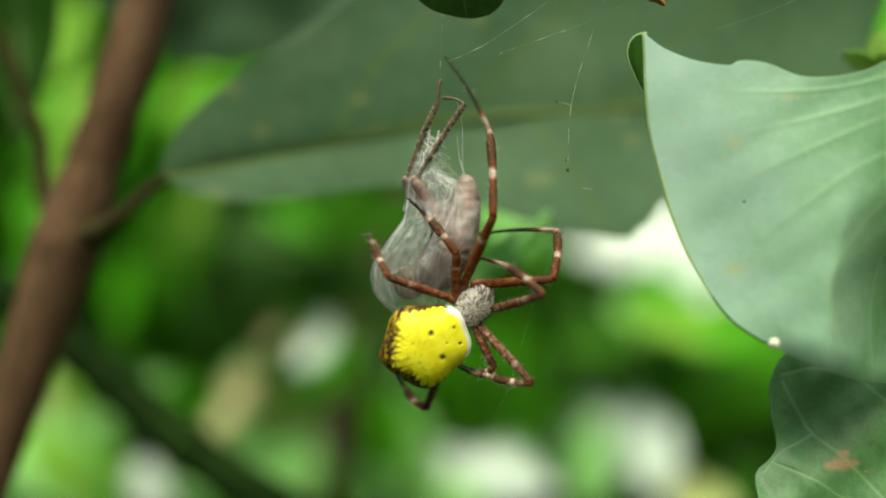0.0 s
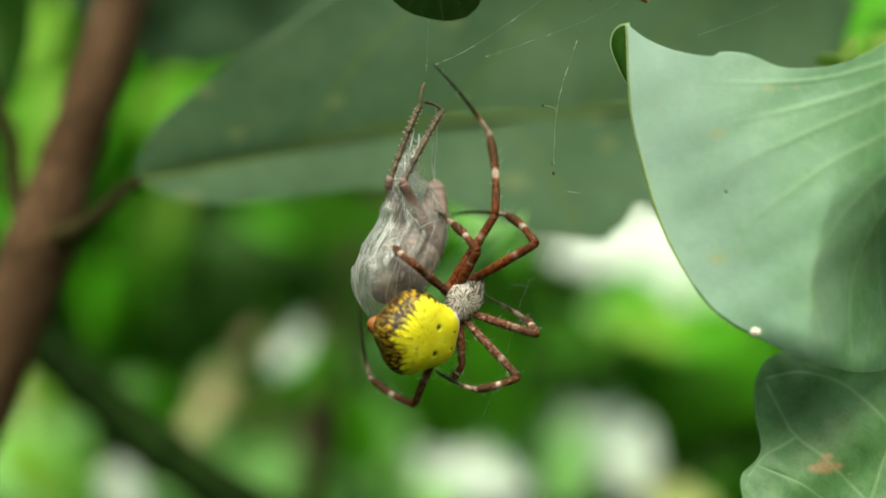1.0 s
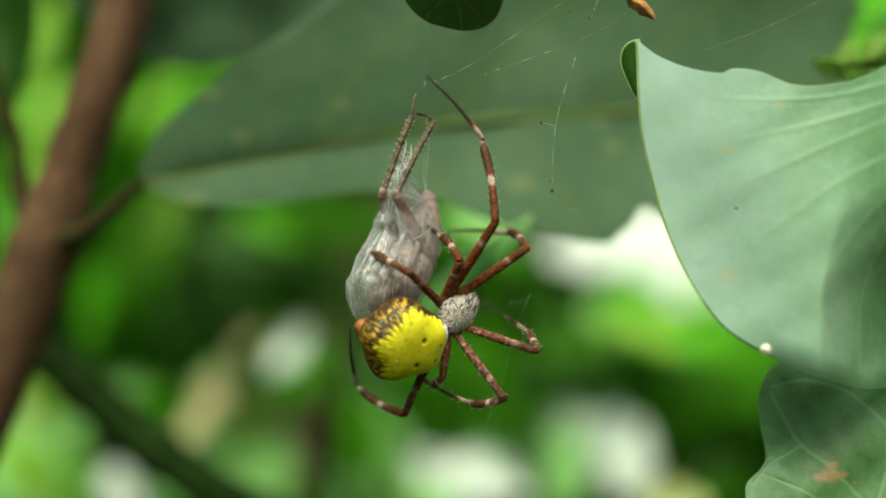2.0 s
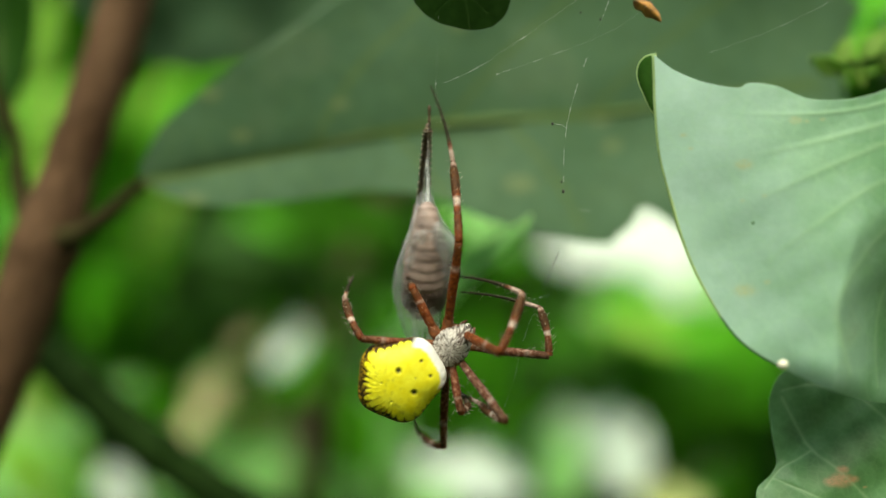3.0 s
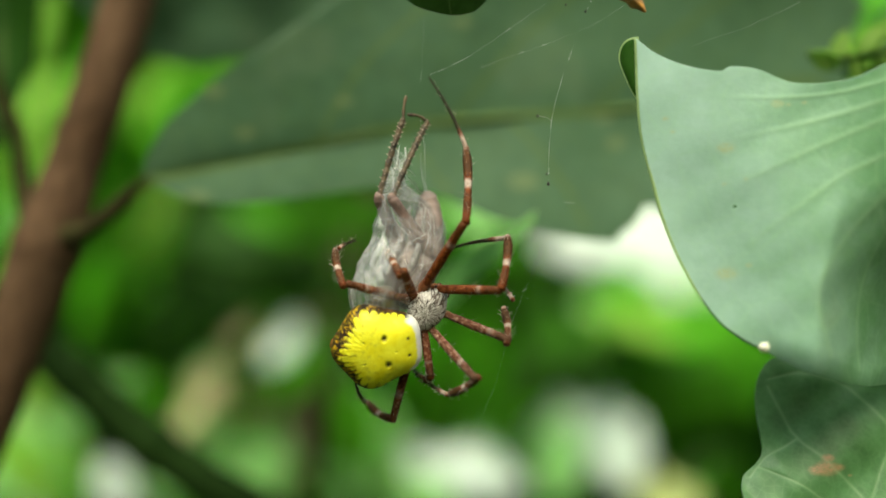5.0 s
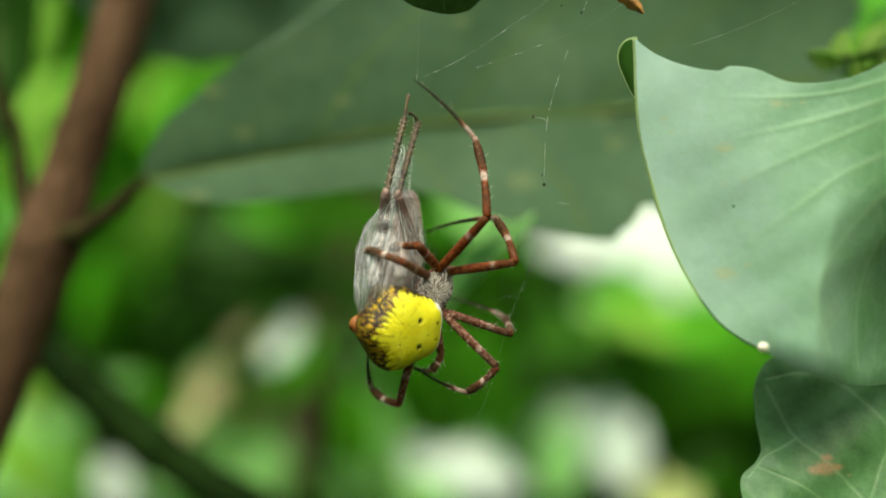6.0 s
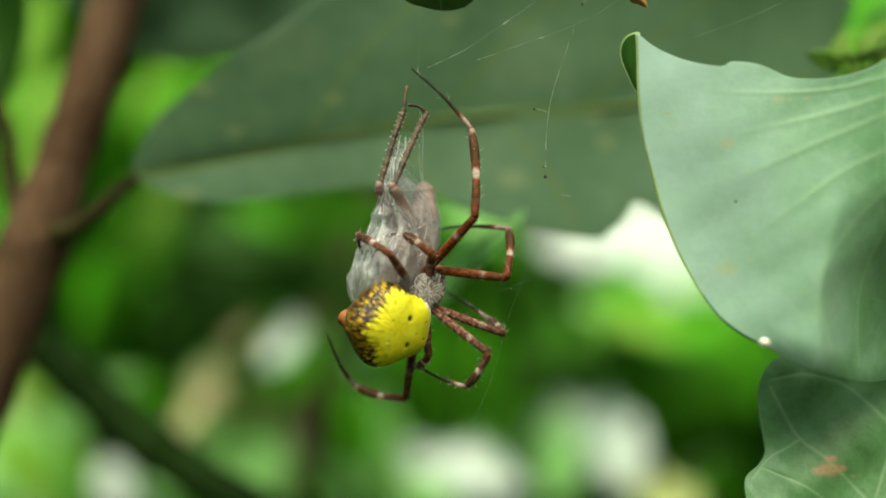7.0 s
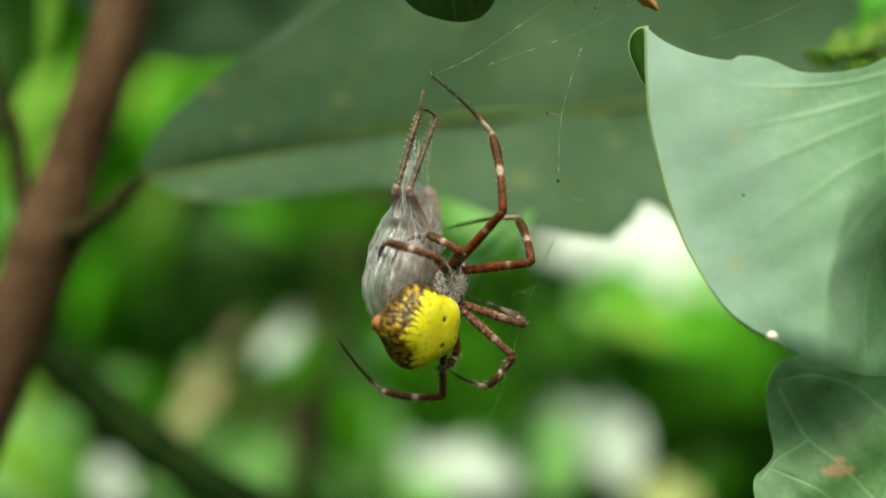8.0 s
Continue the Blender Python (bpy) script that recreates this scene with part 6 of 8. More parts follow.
    walk(spider, [
        (0, at(0, 115.4, -5.73, 90.18, -53.74, 4.74)),
        (0.1, at(1.28, 115.6, -5.73, 87.13, -34.24, 5.08)),
        (0.2, at(-0.46, 115, -1.44, 84, -13.99, 0)),
        (0.3, at(0.4, 115, 1.12, 88, 1.71, 0)),
        (0.4, at(1.17, 115.5, -3.13, 79.69, -5.03, 3.51)),
        (0.5, at(1.29, 116.5, -2.65, 87.22, -32.49, 12.48)),
        (0.6, at(0.17, 115.25, -5.94, 90.39, -42.56, 2.38)),
        (0.8, at(0.5, 115.1, -5.86, 89.46, -37.83, 0.89)),
        (1, at(1.48, 116.7, -4.93, 78.81, -49.7, 18.59)),
        (1.5, at(1.23, 116.5, -6.21, 86.37, -47.41, 15.62)),
        (1.7, at(0.85, 116.5, -6.52, 87.31, -45.03, 14.94)),
        (2.8, at(2.13, 116.6, -4.52, 85.57, -36.53, 13.99)),
        (3, at(0.61, 115, -9.78, 95.11, -47.44, -2.59)),
        (3.2, at(4.23, 115.5, -4.57, 90.22, -26.98, 3.93)),
        (3.5, at(2.37, 115.25, -8.03, 94.59, -38.9, 2.25)),
        (3.8, at(2.42, 115.6, -8.78, 89.17, -48.89, 6.4)),
        (4, at(0.18, 115, -8.2, 92.64, -53.86, -1.78)),
        (4.2, at(2.33, 116.4, -3.62, 87.91, -31.57, 11.52)),
        (4.5, at(2.33, 116.25, -7.92, 95.73, -43.07, 12.02)),
        (4.7, at(-1.17, 115.25, -6.35, 94.07, -47.71, 2.6)),
        (5.8, at(-1.96, 116.25, -6.82, 79.2, -58.93, 17.14)),
        (6, at(-0.86, 116.6, -4.37, 72.89, -62.04, 24.48)),
        (6.5, at(-2.04, 116.9, -1.91, 53.32, -70.36, 43.18)),
        (7, at(-1.67, 116.75, -4.38, 74.7, -56.7, 22.73)),
        (7.5, at(0.37, 117, -5.13, 67.68, -61.32, 30.28)),
        (8, at(1.18, 117.1, -3.96, 58.31, -66.2, 38.96))])
    walk(abdomen, [
        (0, at(-6.23, 1.74, 0.74, 8.07, 3.51, -31.93)),
        (0.1, at(-5.64, 1.53, 1.03, 2.39, 8.52, -33.92)),
        (0.2, at(-6.54, 1.69, 0.78, -9.18, 1.45, -13.92)),
        (0.3, at(-6.71, 1.77, 0.66, -3.02, 0.29, -8.28)),
        (0.4, at(-4.52, 1.02, 1.22, -14.44, 8.17, -8.67)),
        (0.5, at(-6.45, 1.76, 1.43, 16.34, 20.34, -50.04)),
        (0.6, at(-6.91, 1.9, 0.67, 4.04, 2.52, -27.61)),
        (0.8, at(-6.45, 1.76, 0.66, 0.27, 1.35, -22.83)),
        (1, at(-6.24, 1.69, 1.64, 17.4, 24.78, -54.24)),
        (1.5, at(-6.84, 1.98, 1.22, 24.88, 17.6, -55.76)),
        (1.7, at(-6.72, 1.95, 1.24, 24.32, 17.43, -53.53)),
        (2.8, at(-5.93, 1.64, 1.61, 16.27, 21.51, -46.13)),
        (3, at(-6.03, 1.71, 0.69, 4.41, -4.28, -17.23)),
        (3.2, at(-5.58, 1.55, 0.91, 4.46, 6.01, -22.05)),
        (3.5, at(-7.16, 2.03, 0.52, 10.23, 0.96, -24.08)),
        (3.8, at(-5.69, 1.63, 0.91, 10.55, 6.23, -48.84)),
        (4, at(-6.93, 1.91, 0.69, 1.5, -2.45, -20.82)),
        (4.2, at(-4.78, 1.34, 1.68, 14.64, 18.32, -44.91)),
        (4.5, at(-6.37, 2, 0.94, 14.0, 8.54, -46.0)),
        (4.7, at(-6.44, 1.82, 0.57, 11.78, -0.36, -42.78)),
        (5.8, at(-5.31, 1.48, 1.46, 15.81, 17.05, -57.67)),
        (6, at(-5.55, 1.53, 1.67, 20.58, 22.5, -59.8)),
        (6.5, at(-5.23, 1.4, 2, 26.2, 30.13, -71.85)),
        (7, at(-5.67, 1.53, 1.79, 20.16, 25.55, -58.21)),
        (7.5, at(-5.82, 1.59, 1.93, 24.03, 28.99, -57.27)),
        (8, at(-5.91, 1.6, 1.98, 26.43, 31.68, -61.73))])
    walk(legs['A'][0], [
        (0, at(0.54, 2.11, -0.42, -7.94, 55.19, 6.31)),
        (0.1, at(0.91, 2.01, -0.23, -6.26, 67.58, 28.75)),
        (0.2, at(0.27, 2.2, -0.07, 6.76, 47.36, 45.42)),
        (0.3, at(0.03, 2.21, -0.22, 2.03, 50.04, 50.96)),
        (0.4, at(-0.29, 2.2, 0.06, 6.82, 49.97, 51.65)),
        (0.5, at(0.53, 1.5, -0.31, -11.63, 46.71, 15.53)),
        (0.6, at(-0.09, 2.19, -0.38, -5.13, 60.92, 16.25)),
        (0.8, at(0.43, 2.16, -0.29, -0.57, 52.56, 29.4)),
        (1, at(-0.45, 2.08, -0.52, -16.96, 74.61, -10.39)),
        (1.5, at(1, 1.64, -0.35, -17.86, 53.09, 1.85)),
        (1.7, at(0.99, 1.95, -0.4, -19.65, 56.65, -0.04)),
        (2.8, at(0.12, 2.17, -0.43, -13.1, 62.15, -0.64)),
        (3, at(1.26, 1.78, -0.44, -4.4, 68.51, 31.01)),
        (3.2, at(0.22, 2.18, -0.36, -9.81, 69.77, 17.93)),
        (3.5, at(0.6, 2.08, -0.5, -10.66, 55.86, 25.09)),
        (3.8, at(1.07, 1.91, -0.36, -12.04, 65.48, 4.33)),
        (4, at(1.11, 1.89, -0.36, -1.9, 68.61, 21.31)),
        (4.2, at(0.19, 2.17, -0.42, -15.94, 65.88, 0.6)),
        (4.5, at(1.21, 1.77, -0.56, -35.3, 60.76, -4.56)),
        (4.7, at(1.27, 1.76, -0.45, -10.91, 54.91, 5.09)),
        (5.8, at(1.55, 1.58, -0.17, -5.27, 54.49, -10.3)),
        (6, at(1.12, 0.86, -0.16, -2.16, 48.74, -17.93)),
        (6.5, at(1.1, 0.08, -0.06, 4.65, 49.58, -28.03)),
        (7, at(0.81, 1.33, -0.22, -2.43, 47.61, -12.41)),
        (7.5, at(1.69, 0.79, 0.05, -0.82, 36.95, -16.55)),
        (8, at(1.64, 0.43, 0.08, 1.32, 38.78, -20.59))])
    walk(legs['A'][1], [
        (0, at(8.34, 4.34, 5.14, 158.09, 58.35, -170.08)),
        (0.1, at(8.32, 7.3, 3.5, 103.37, 59.18, 165.04)),
        (0.2, at(6.14, 6.51, 6.55, 136.47, 52.81, -146.92)),
        (0.3, at(5.04, 7.84, 6.09, 147.74, 42.85, -125.43)),
        (0.4, at(5.27, 7.34, 6.35, 90.11, 56.05, -174.03)),
        (0.5, at(6.75, 5.29, 6.29, 140.82, 62.72, -158.58)),
        (0.6, at(7.88, 5.43, 4.38, 133.12, 58.08, -178.72)),
        (0.8, at(7.19, 6.08, 5.68, 149.19, 57.12, -158.08)),
        (1, at(8.99, 3.27, 1.98, 127.25, 53.38, 158.88)),
        (1.5, at(8.39, 4.9, 5.27, 154.22, 62.99, -163.97)),
        (1.7, at(8.73, 5.25, 4.7, 156.82, 57.16, -161.7)),
        (2.8, at(8.62, 4.31, 4.04, 126.2, 52.23, 176.79)),
        (3, at(8.69, 7.13, 3.15, 170.48, 49.7, -147.12)),
        (3.2, at(8.36, 6.57, 2.99, 134.96, 44.18, -163.71)),
        (3.5, at(7.08, 7.12, 4.92, 150.15, 67.7, -157.85)),
        (3.8, at(9.64, 4.62, 3.64, 148.19, 54.51, -174.38)),
        (4, at(9.52, 5.52, 3.23, 165, 46.5, -160.65)),
        (4.2, at(8.8, 4.96, 3.44, 140.91, 44.55, -168.51)),
        (4.5, at(8.65, 6.88, 3.36, 176.02, 46.08, -142.06)),
        (4.7, at(8.98, 4.32, 5.1, 163.38, 46.45, -160.58)),
        (5.8, at(9.56, 1.04, 5.51, 148.7, 54.9, 170.2)),
        (6, at(8.26, -1.07, 6.33, 141.08, 54.35, 162.78)),
        (6.5, at(7.31, -4.13, 6.3, 124.59, 54.15, 138.97)),
        (7, at(7.99, 0.17, 6.4, 131.48, 62.15, 156.65)),
        (7.5, at(7.4, -0.75, 7.91, 141.96, 64.5, 162.19)),
        (8, at(7.33, -1.95, 7.75, 141.88, 60.61, 157.73))])
    walk(legs['A'][2], [
        (0, at(16.11, 9.82, -0.16, 103.68, -6.73, 153.75)),
        (0.05, at(14.62, 13.4, 1.02, 111.62, 20.16, -179.84)),
        (0.1, at(13.14, 16.97, 2.21, 135.68, 39.01, -142.2)),
        (0.2, at(7.32, 16.22, 1.78, 118.88, 15.04, -142.43)),
        (0.3, at(3.94, 16.31, -0.66, 112.5, -14.04, -126.72)),
        (0.4, at(4.15, 18.17, 6.34, 116.23, 39.75, -121.26)),
        (0.5, at(11.22, 14.43, 2.43, 121.06, 27.16, -158.24)),
        (0.6, at(14.02, 13.51, 0.45, 111.06, 26.77, 173.65)),
        (0.8, at(12.39, 14.18, 0.61, 112.2, 15.63, 175.19)),
        (1, at(17.04, 9.45, -1.95, 81.87, -19.39, 173.24)),
        (1.5, at(15.47, 11.86, 0.82, 118.47, 24.09, 176.87)),
        (1.7, at(15.36, 11.96, -0.73, 107.87, -1.36, 166.89)),
        (2.8, at(14.19, 12.79, 0.11, 103.18, 3.53, -166.44)),
        (3, at(14.59, 13.08, -3.79, 113.77, -21.46, 138.84)),
        (3.1, at(12.97, 14.27, -3.16, 108.95, -13.21, 175.06)),
        (3.2, at(11.35, 15.47, -2.53, 109.99, -3.83, -150.32)),
        (3.5, at(13.12, 15.43, 1.34, 150.04, 34.87, -145.16)),
        (3.8, at(16.57, 11.07, -1.73, 113.11, 6.74, 170.02)),
        (4, at(15.78, 10.7, -4.01, 123.88, 11.35, 152.88)),
        (4.2, at(13.24, 12.87, -2.58, 92.37, -23.48, -153.92)),
        (4.5, at(14.35, 12.29, -4.17, 97.33, -40.64, 172.08)),
        (4.7, at(15.07, 9.77, -2.08, 111.08, -22.88, 154.09)),
        (5.8, at(18.02, 5.32, 0.17, 107.8, -2.5, 153.51)),
        (6, at(16.86, 3.43, 1.39, 103.19, -5.21, 156.83)),
        (6.5, at(16.97, -0.66, 2.68, 106.45, 10.86, 153.35)),
        (7, at(17.08, 5.13, 3.03, 102.86, 8.09, 164.1)),
        (7.5, at(16.82, 3.26, 4.22, 108.55, 13.07, 156.65)),
        (8, at(16.78, 1.44, 3.55, 101.18, -1.18, 151.3))])
    walk(legs['B'][0], [
        (0, at(1.85, 1.2, -0.29, -1.18, 66.45, -50.51)),
        (0.1, at(1.12, 1.91, -0.22, 4.97, 71.68, -17.05)),
        (0.2, at(1.89, 1.16, -0.18, 28.86, 77.56, 22.19)),
        (0.3, at(1.48, 1.64, -0.24, 4.6, 64.23, 0.82)),
        (0.4, at(1.39, 1.73, 0.09, 14.28, 45.96, 12.37)),
        (0.5, at(1.71, 1.1, -0.07, 6.9, 73.59, -23.85)),
        (0.6, at(1.64, 1.47, -0.3, -0.39, 57.31, -44.57)),
        (0.8, at(1.41, 1.69, -0.28, 0.46, 54.34, -22.37)),
        (1, at(2.11, 0.69, 0.1, 1.99, 53.08, -18.73)),
        (1.5, at(1.84, 1.18, -0.13, -10.13, 63.2, -26.09)),
        (1.7, at(1.85, 1.22, -0.13, -19.12, 73.5, -31.76)),
        (2.8, at(1.55, 1.58, -0.11, -6.26, 42.74, -1.23)),
        (2.9, at(1.67, 0.78, -0.23, -8.03, 33.02, -37.64)),
        (3, at(1.78, -0.03, -0.35, -3.04, 24.21, -70.56)),
        (3.1, at(1.62, 0.81, -0.31, -21.71, 50.8, -45.59)),
        (3.2, at(1.47, 1.64, -0.27, -17.59, 81.01, -4.98)),
        (3.35, at(1.63, 1.33, -0.31, -17.2, 56.4, -34.12)),
        (3.5, at(1.8, 1.01, -0.35, -2.84, 33.84, -53.22)),
        (3.8, at(1.82, 1.25, -0.26, -7.35, 72.23, -27.91)),
        (4, at(1.88, 0.99, -0.36, -1.85, 33.85, -57.27)),
        (4.2, at(1.6, 1.53, -0.14, -2.92, 49.97, -14.11)),
        (4.5, at(1.64, 1.44, -0.41, -23.12, 69.18, -50.8)),
        (4.7, at(1.9, 1.1, -0.36, -4.22, 51.68, -52.37)),
        (5.8, at(2.17, 0.49, 0, 6.62, 50.75, -44.83)),
        (6, at(2.2, -0.23, 0.15, 9.84, 48.6, -47.31)),
        (6.5, at(1.91, -0.64, 0.2, 24.74, 62.16, -49.68)),
        (7, at(2.1, 0.73, 0.1, 17.37, 57.14, -48.97)),
        (7.5, at(2.2, -0.16, 0.25, 14.78, 47.23, -49.4)),
        (8, at(1.55, -0.26, 0.12, 18.59, 53.38, -47.09))])
    walk(legs['B'][1], [
        (0, at(6.99, -4.76, 3.13, 136.57, 28.12, 140.39)),
        (0.1, at(8.66, -1.18, 2.47, 144.18, 20.45, 166.43)),
        (0.2, at(10.25, 0.09, 1.44, 158.53, 5.85, 178.94)),
        (0.3, at(9.19, 1.06, 3.48, -174.94, -7.02, 170.72)),
        (0.4, at(7.68, 0.95, 5.87, 150.64, 7.26, -150.25)),
        (0.5, at(8.77, -3.14, 2.34, 140.57, 15.59, 162.41)),
        (0.6, at(6.82, -3.56, 4.33, 118.11, 38.42, 152.11)),
        (0.8, at(7.83, -1.03, 4.72, 137.12, 29.59, -178.63)),
        (1, at(8.51, -1.79, 5.25, 146.84, 22.69, -174.44)),
        (1.5, at(9.27, -0.78, 3.68, 158.25, 16.69, 178.17)),
        (1.7, at(9.94, -0.48, 2.17, 161.33, 14.93, 175.18)),
        (2.8, at(7.36, 2.39, 6.16, 167.99, 10.73, -153.6)),
        (3, at(3.38, -3.19, 7.46, 146.1, 56.15, 159.3)),
        (3.2, at(9.74, 3.53, 1.01, 161.72, 7.14, -161.16)),
        (3.5, at(4.99, -2.56, 6.77, 138.35, 55.75, 151.32)),
        (3.8, at(9.5, -1.58, 2.34, 147.05, 13.22, 173.71)),
        (4, at(4.7, -2.88, 6.77, 122.52, 62.74, 126.81)),
        (4.1, at(6.38, -1.26, 6.07, 156.75, 36.6, 172.66)),
        (4.2, at(8.07, 0.36, 5.38, 161.76, 3.43, -166.8)),
        (4.5, at(8.92, -2.15, 2.4, 136.52, 26.83, 162.83)),
        (4.7, at(6.5, -3.83, 4.95, 134.56, 38.26, 151.97)),
        (5.8, at(6.15, -4.87, 5.39, 138.26, 35.94, 146.47)),
        (6, at(5.43, -5.89, 5.74, 134.73, 32.65, 157.36)),
        (6.5, at(3.63, -8.22, 3.84, 127.26, 20.58, 132.98)),
        (7, at(4.68, -6.15, 4.54, 126.76, 32.06, 131.11)),
        (7.5, at(4.5, -6.21, 5.89, 133.61, 35.89, 140.7)),
        (8, at(3.99, -6.9, 4.97, 129.46, 31.65, 137.29))])
    walk(legs['B'][2], [
        (0, at(11.91, -2.58, -1.36, 116.25, -27.46, -153.75)),
        (0.1, at(11.56, 2.34, -2.86, 94.6, -40.17, -115.18)),
        (0.2, at(10.96, 2.65, -5.05, 144.64, -40.38, -152.43)),
        (0.3, at(8.25, 0.59, -3.46, -170.13, -33.86, 160.59)),
        (0.35, at(7.45, 2.45, -1.83, 161.21, -15.74, -151.47)),
        (0.4, at(6.64, 4.31, -0.19, 153.65, 14.89, -115.87)),
        (0.45, at(9.07, 2.49, -1.54, 127.46, -8.58, -129.73)),
        (0.5, at(11.5, 0.66, -2.88, 103.14, -35.66, -132.56)),
        (0.6, at(11.53, 0.95, 1.75, 116.03, -8.95, -132.19)),
        (0.8, at(10.26, 3.8, 0.25, 118.38, -24.21, -121.8)),
        (1, at(10.39, 2.24, -0.16, 150.77, 7.25, -142.01)),
        (1.5, at(11.22, 1.76, -2.56, 148.78, -15.86, -165.03)),
        (1.7, at(11.83, 1.61, -4.25, 148.85, -24.02, -174.01)),
        (2.8, at(7.86, 4.27, -0.58, 160.51, -3.11, -155.83)),
        (3, at(9.29, -1.24, 4.22, 142.64, -11.45, -162.5)),
        (3.2, at(9.82, 5.88, -5.6, 99.06, -63.47, -107.17)),
        (3.5, at(11.03, -0.55, 3.82, 159.18, -10.09, -160.11)),
        (3.8, at(11.25, 2.07, -3.39, 149.96, -3.64, -145.34)),
        (4, at(11.44, -2.02, 5.04, 175.33, -0.34, -172.42)),
        (4.2, at(7.96, 2.58, -1.27, 153.97, -11.73, -153.72)),
        (4.5, at(12.54, 1.78, -2.14, 138.41, -18.24, -137.09)),
        (4.7, at(11.53, -0.85, 1.08, 131.82, -24.21, -142.42)),
        (5.8, at(11.29, -2.68, 1.15, 142.43, -11.73, -165.92)),
        (6, at(9.8, -2.31, 1.59, 140.38, -4.54, -155.1)),
        (6.5, at(8.73, -5.51, -0.14, 137.74, -4.45, -166.62)),
        (7, at(10.38, -4.13, 0.98, 136.37, -9.31, -166.81)),
        (7.5, at(9.91, -4.07, 1.97, 145.61, -6.2, -167.22)),
        (8, at(9.38, -4.51, 1.18, 138.13, -4.7, -168.38))])
    walk(legs['C'][0], [
        (0, at(0.62, -1.69, -0.15, -2.14, 37.83, -36.06)),
        (0.1, at(1.2, -0.45, -0.21, 3.61, 45.3, -34.58)),
        (0.2, at(0.74, -2.03, -0.51, 17.93, 77.62, -33.49)),
        (0.3, at(0.77, -1.3, -0.35, 5.52, 73.97, -35.08)),
        (0.4, at(0.15, -1.9, -0.63, 20.44, 61.55, -26.77)),
        (0.5, at(-0.79, -1.69, -0.33, 11.52, 54.23, -47.54)),
        (0.6, at(1.35, -1.26, -0.22, 0.68, 52.73, -57.14)),
        (0.8, at(1.44, -1.13, -0.28, 0.57, 48.25, -32.19)),
        (1, at(-0.56, -1.81, -0.33, 13.59, 44.25, -56.72)),
        (1.5, at(-0.58, -1.85, -0.16, 9.81, 52.07, -55.87)),
        (1.7, at(-0.33, -1.87, -0.11, 9.18, 53.2, -53.74)),
        (2.8, at(-0.38, -1.64, -0.27, 12.12, 53.85, -45.95)),
        (3, at(1.28, -1.73, -0.24, -16.56, 78.26, -69.2)),
        (3.2, at(0.83, -1.12, -0.21, 0.19, 43.32, -31.51)),
        (3.5, at(0.42, -1.95, -0.08, -5.19, 64.13, -57.24)),
        (3.8, at(-0.31, -1.53, -0.22, 3.65, 54.56, -61.87)),
        (4, at(0.8, -2.05, -0.27, -2.57, 60.22, -80.34)),
        (4.2, at(-0.65, -2.11, -0.27, 8.03, 48.69, -45.68)),
        (4.5, at(0.74, -0.89, 0.03, 0.44, 39.55, -58.4)),
        (4.7, at(0.77, -1.79, -0.09, -0.24, 56.96, -72.73)),
        (5.8, at(-0.9, -1.85, -0.31, 11.11, 56.03, -54.88)),
        (6, at(-1.78, -1.21, -0.56, 43.58, 74.74, -39.17)),
        (6.5, at(-1.72, -1.26, -0.61, 64.67, 74.55, -36.06)),
        (7, at(-1.25, -1.78, -0.45, 21.34, 58.05, -58.6)),
        (7.5, at(-1.03, -1.92, -0.41, 29.88, 62.64, -54.56)),
        (8, at(-1.57, -1.45, -0.6, 23.34, 50.71, -68.96))])
    walk(legs['C'][1], [
        (0, at(4.94, -4.45, 6.45, 133.79, 47.3, -148.07)),
        (0.1, at(5.78, -4.25, 5.65, 156.58, -1.05, 176.01)),
        (0.2, at(5.8, -8.46, 1.19, -176.06, -19.34, 124.27)),
        (0.3, at(6.85, -6.56, 1.95, 166.37, -8.96, 148.4)),
        (0.4, at(4.99, -7.61, 3.1, 149.37, -13.56, 161.11)),
        (0.5, at(2.47, -7.72, 4.45, 153.47, 0.23, 147.33)),
        (0.6, at(4.87, -6.9, 4.85, 132.38, 29.28, 160.37)),
        (0.8, at(6.67, -4.53, 5.28, 143.47, 10.38, -157.88)),
        (1, at(0.91, -7.63, 5.5, 156.52, 0.99, 135.97)),
        (1.5, at(1.89, -8.03, 4.91, 160.39, 5.3, 131.36)),
        (1.7, at(2.5, -7.99, 4.84, 158.97, 6.39, 135.27)),
        (2.8, at(2.95, -7.6, 4.55, 156.31, 4.99, 141.89)),
        (3, at(6.29, -8.22, 1.39, 108.87, 19.38, 148.98)),
        (3.2, at(5.71, -4.15, 5.87, 161.21, -2.71, 178.86)),
        (3.5, at(5.11, -7.84, 3.55, 117.3, 29.39, 158.29)),
        (3.8, at(2.42, -7.78, 4.62, 151.34, 8.37, 142.67)),
        (4, at(2.39, -9.13, 3.88, 136, 27.86, 120.92)),
        (4.2, at(2.86, -7.37, 5.19, 167.02, 1.25, 138.07)),
        (4.35, at(3.17, -6.42, 5.83, 146.01, 23.23, 158.9)),
        (4.5, at(3.48, -5.46, 6.47, 130.08, 50.53, 174.45)),
        (4.7, at(2.89, -8.48, 4.47, 134.63, 25.52, 139.08)),
        (5.8, at(1.69, -8.34, 4.27, 142.12, 9.76, 150.73)),
        (6, at(-0.89, -9.36, 1.04, 154.27, -0.85, 106.53)),
        (6.5, at(-3.38, -9.4, 0.34, 170.13, -20.84, 81.86)),
        (7, at(-0.4, -9.01, 3.67, 159.7, -7.74, 114.63)),
        (7.5, at(-0.69, -9.58, 2.92, 155.07, -6, 110.77)),
        (8, at(-2.53, -8.18, 4.26, 158.44, -3.23, 102.25))])
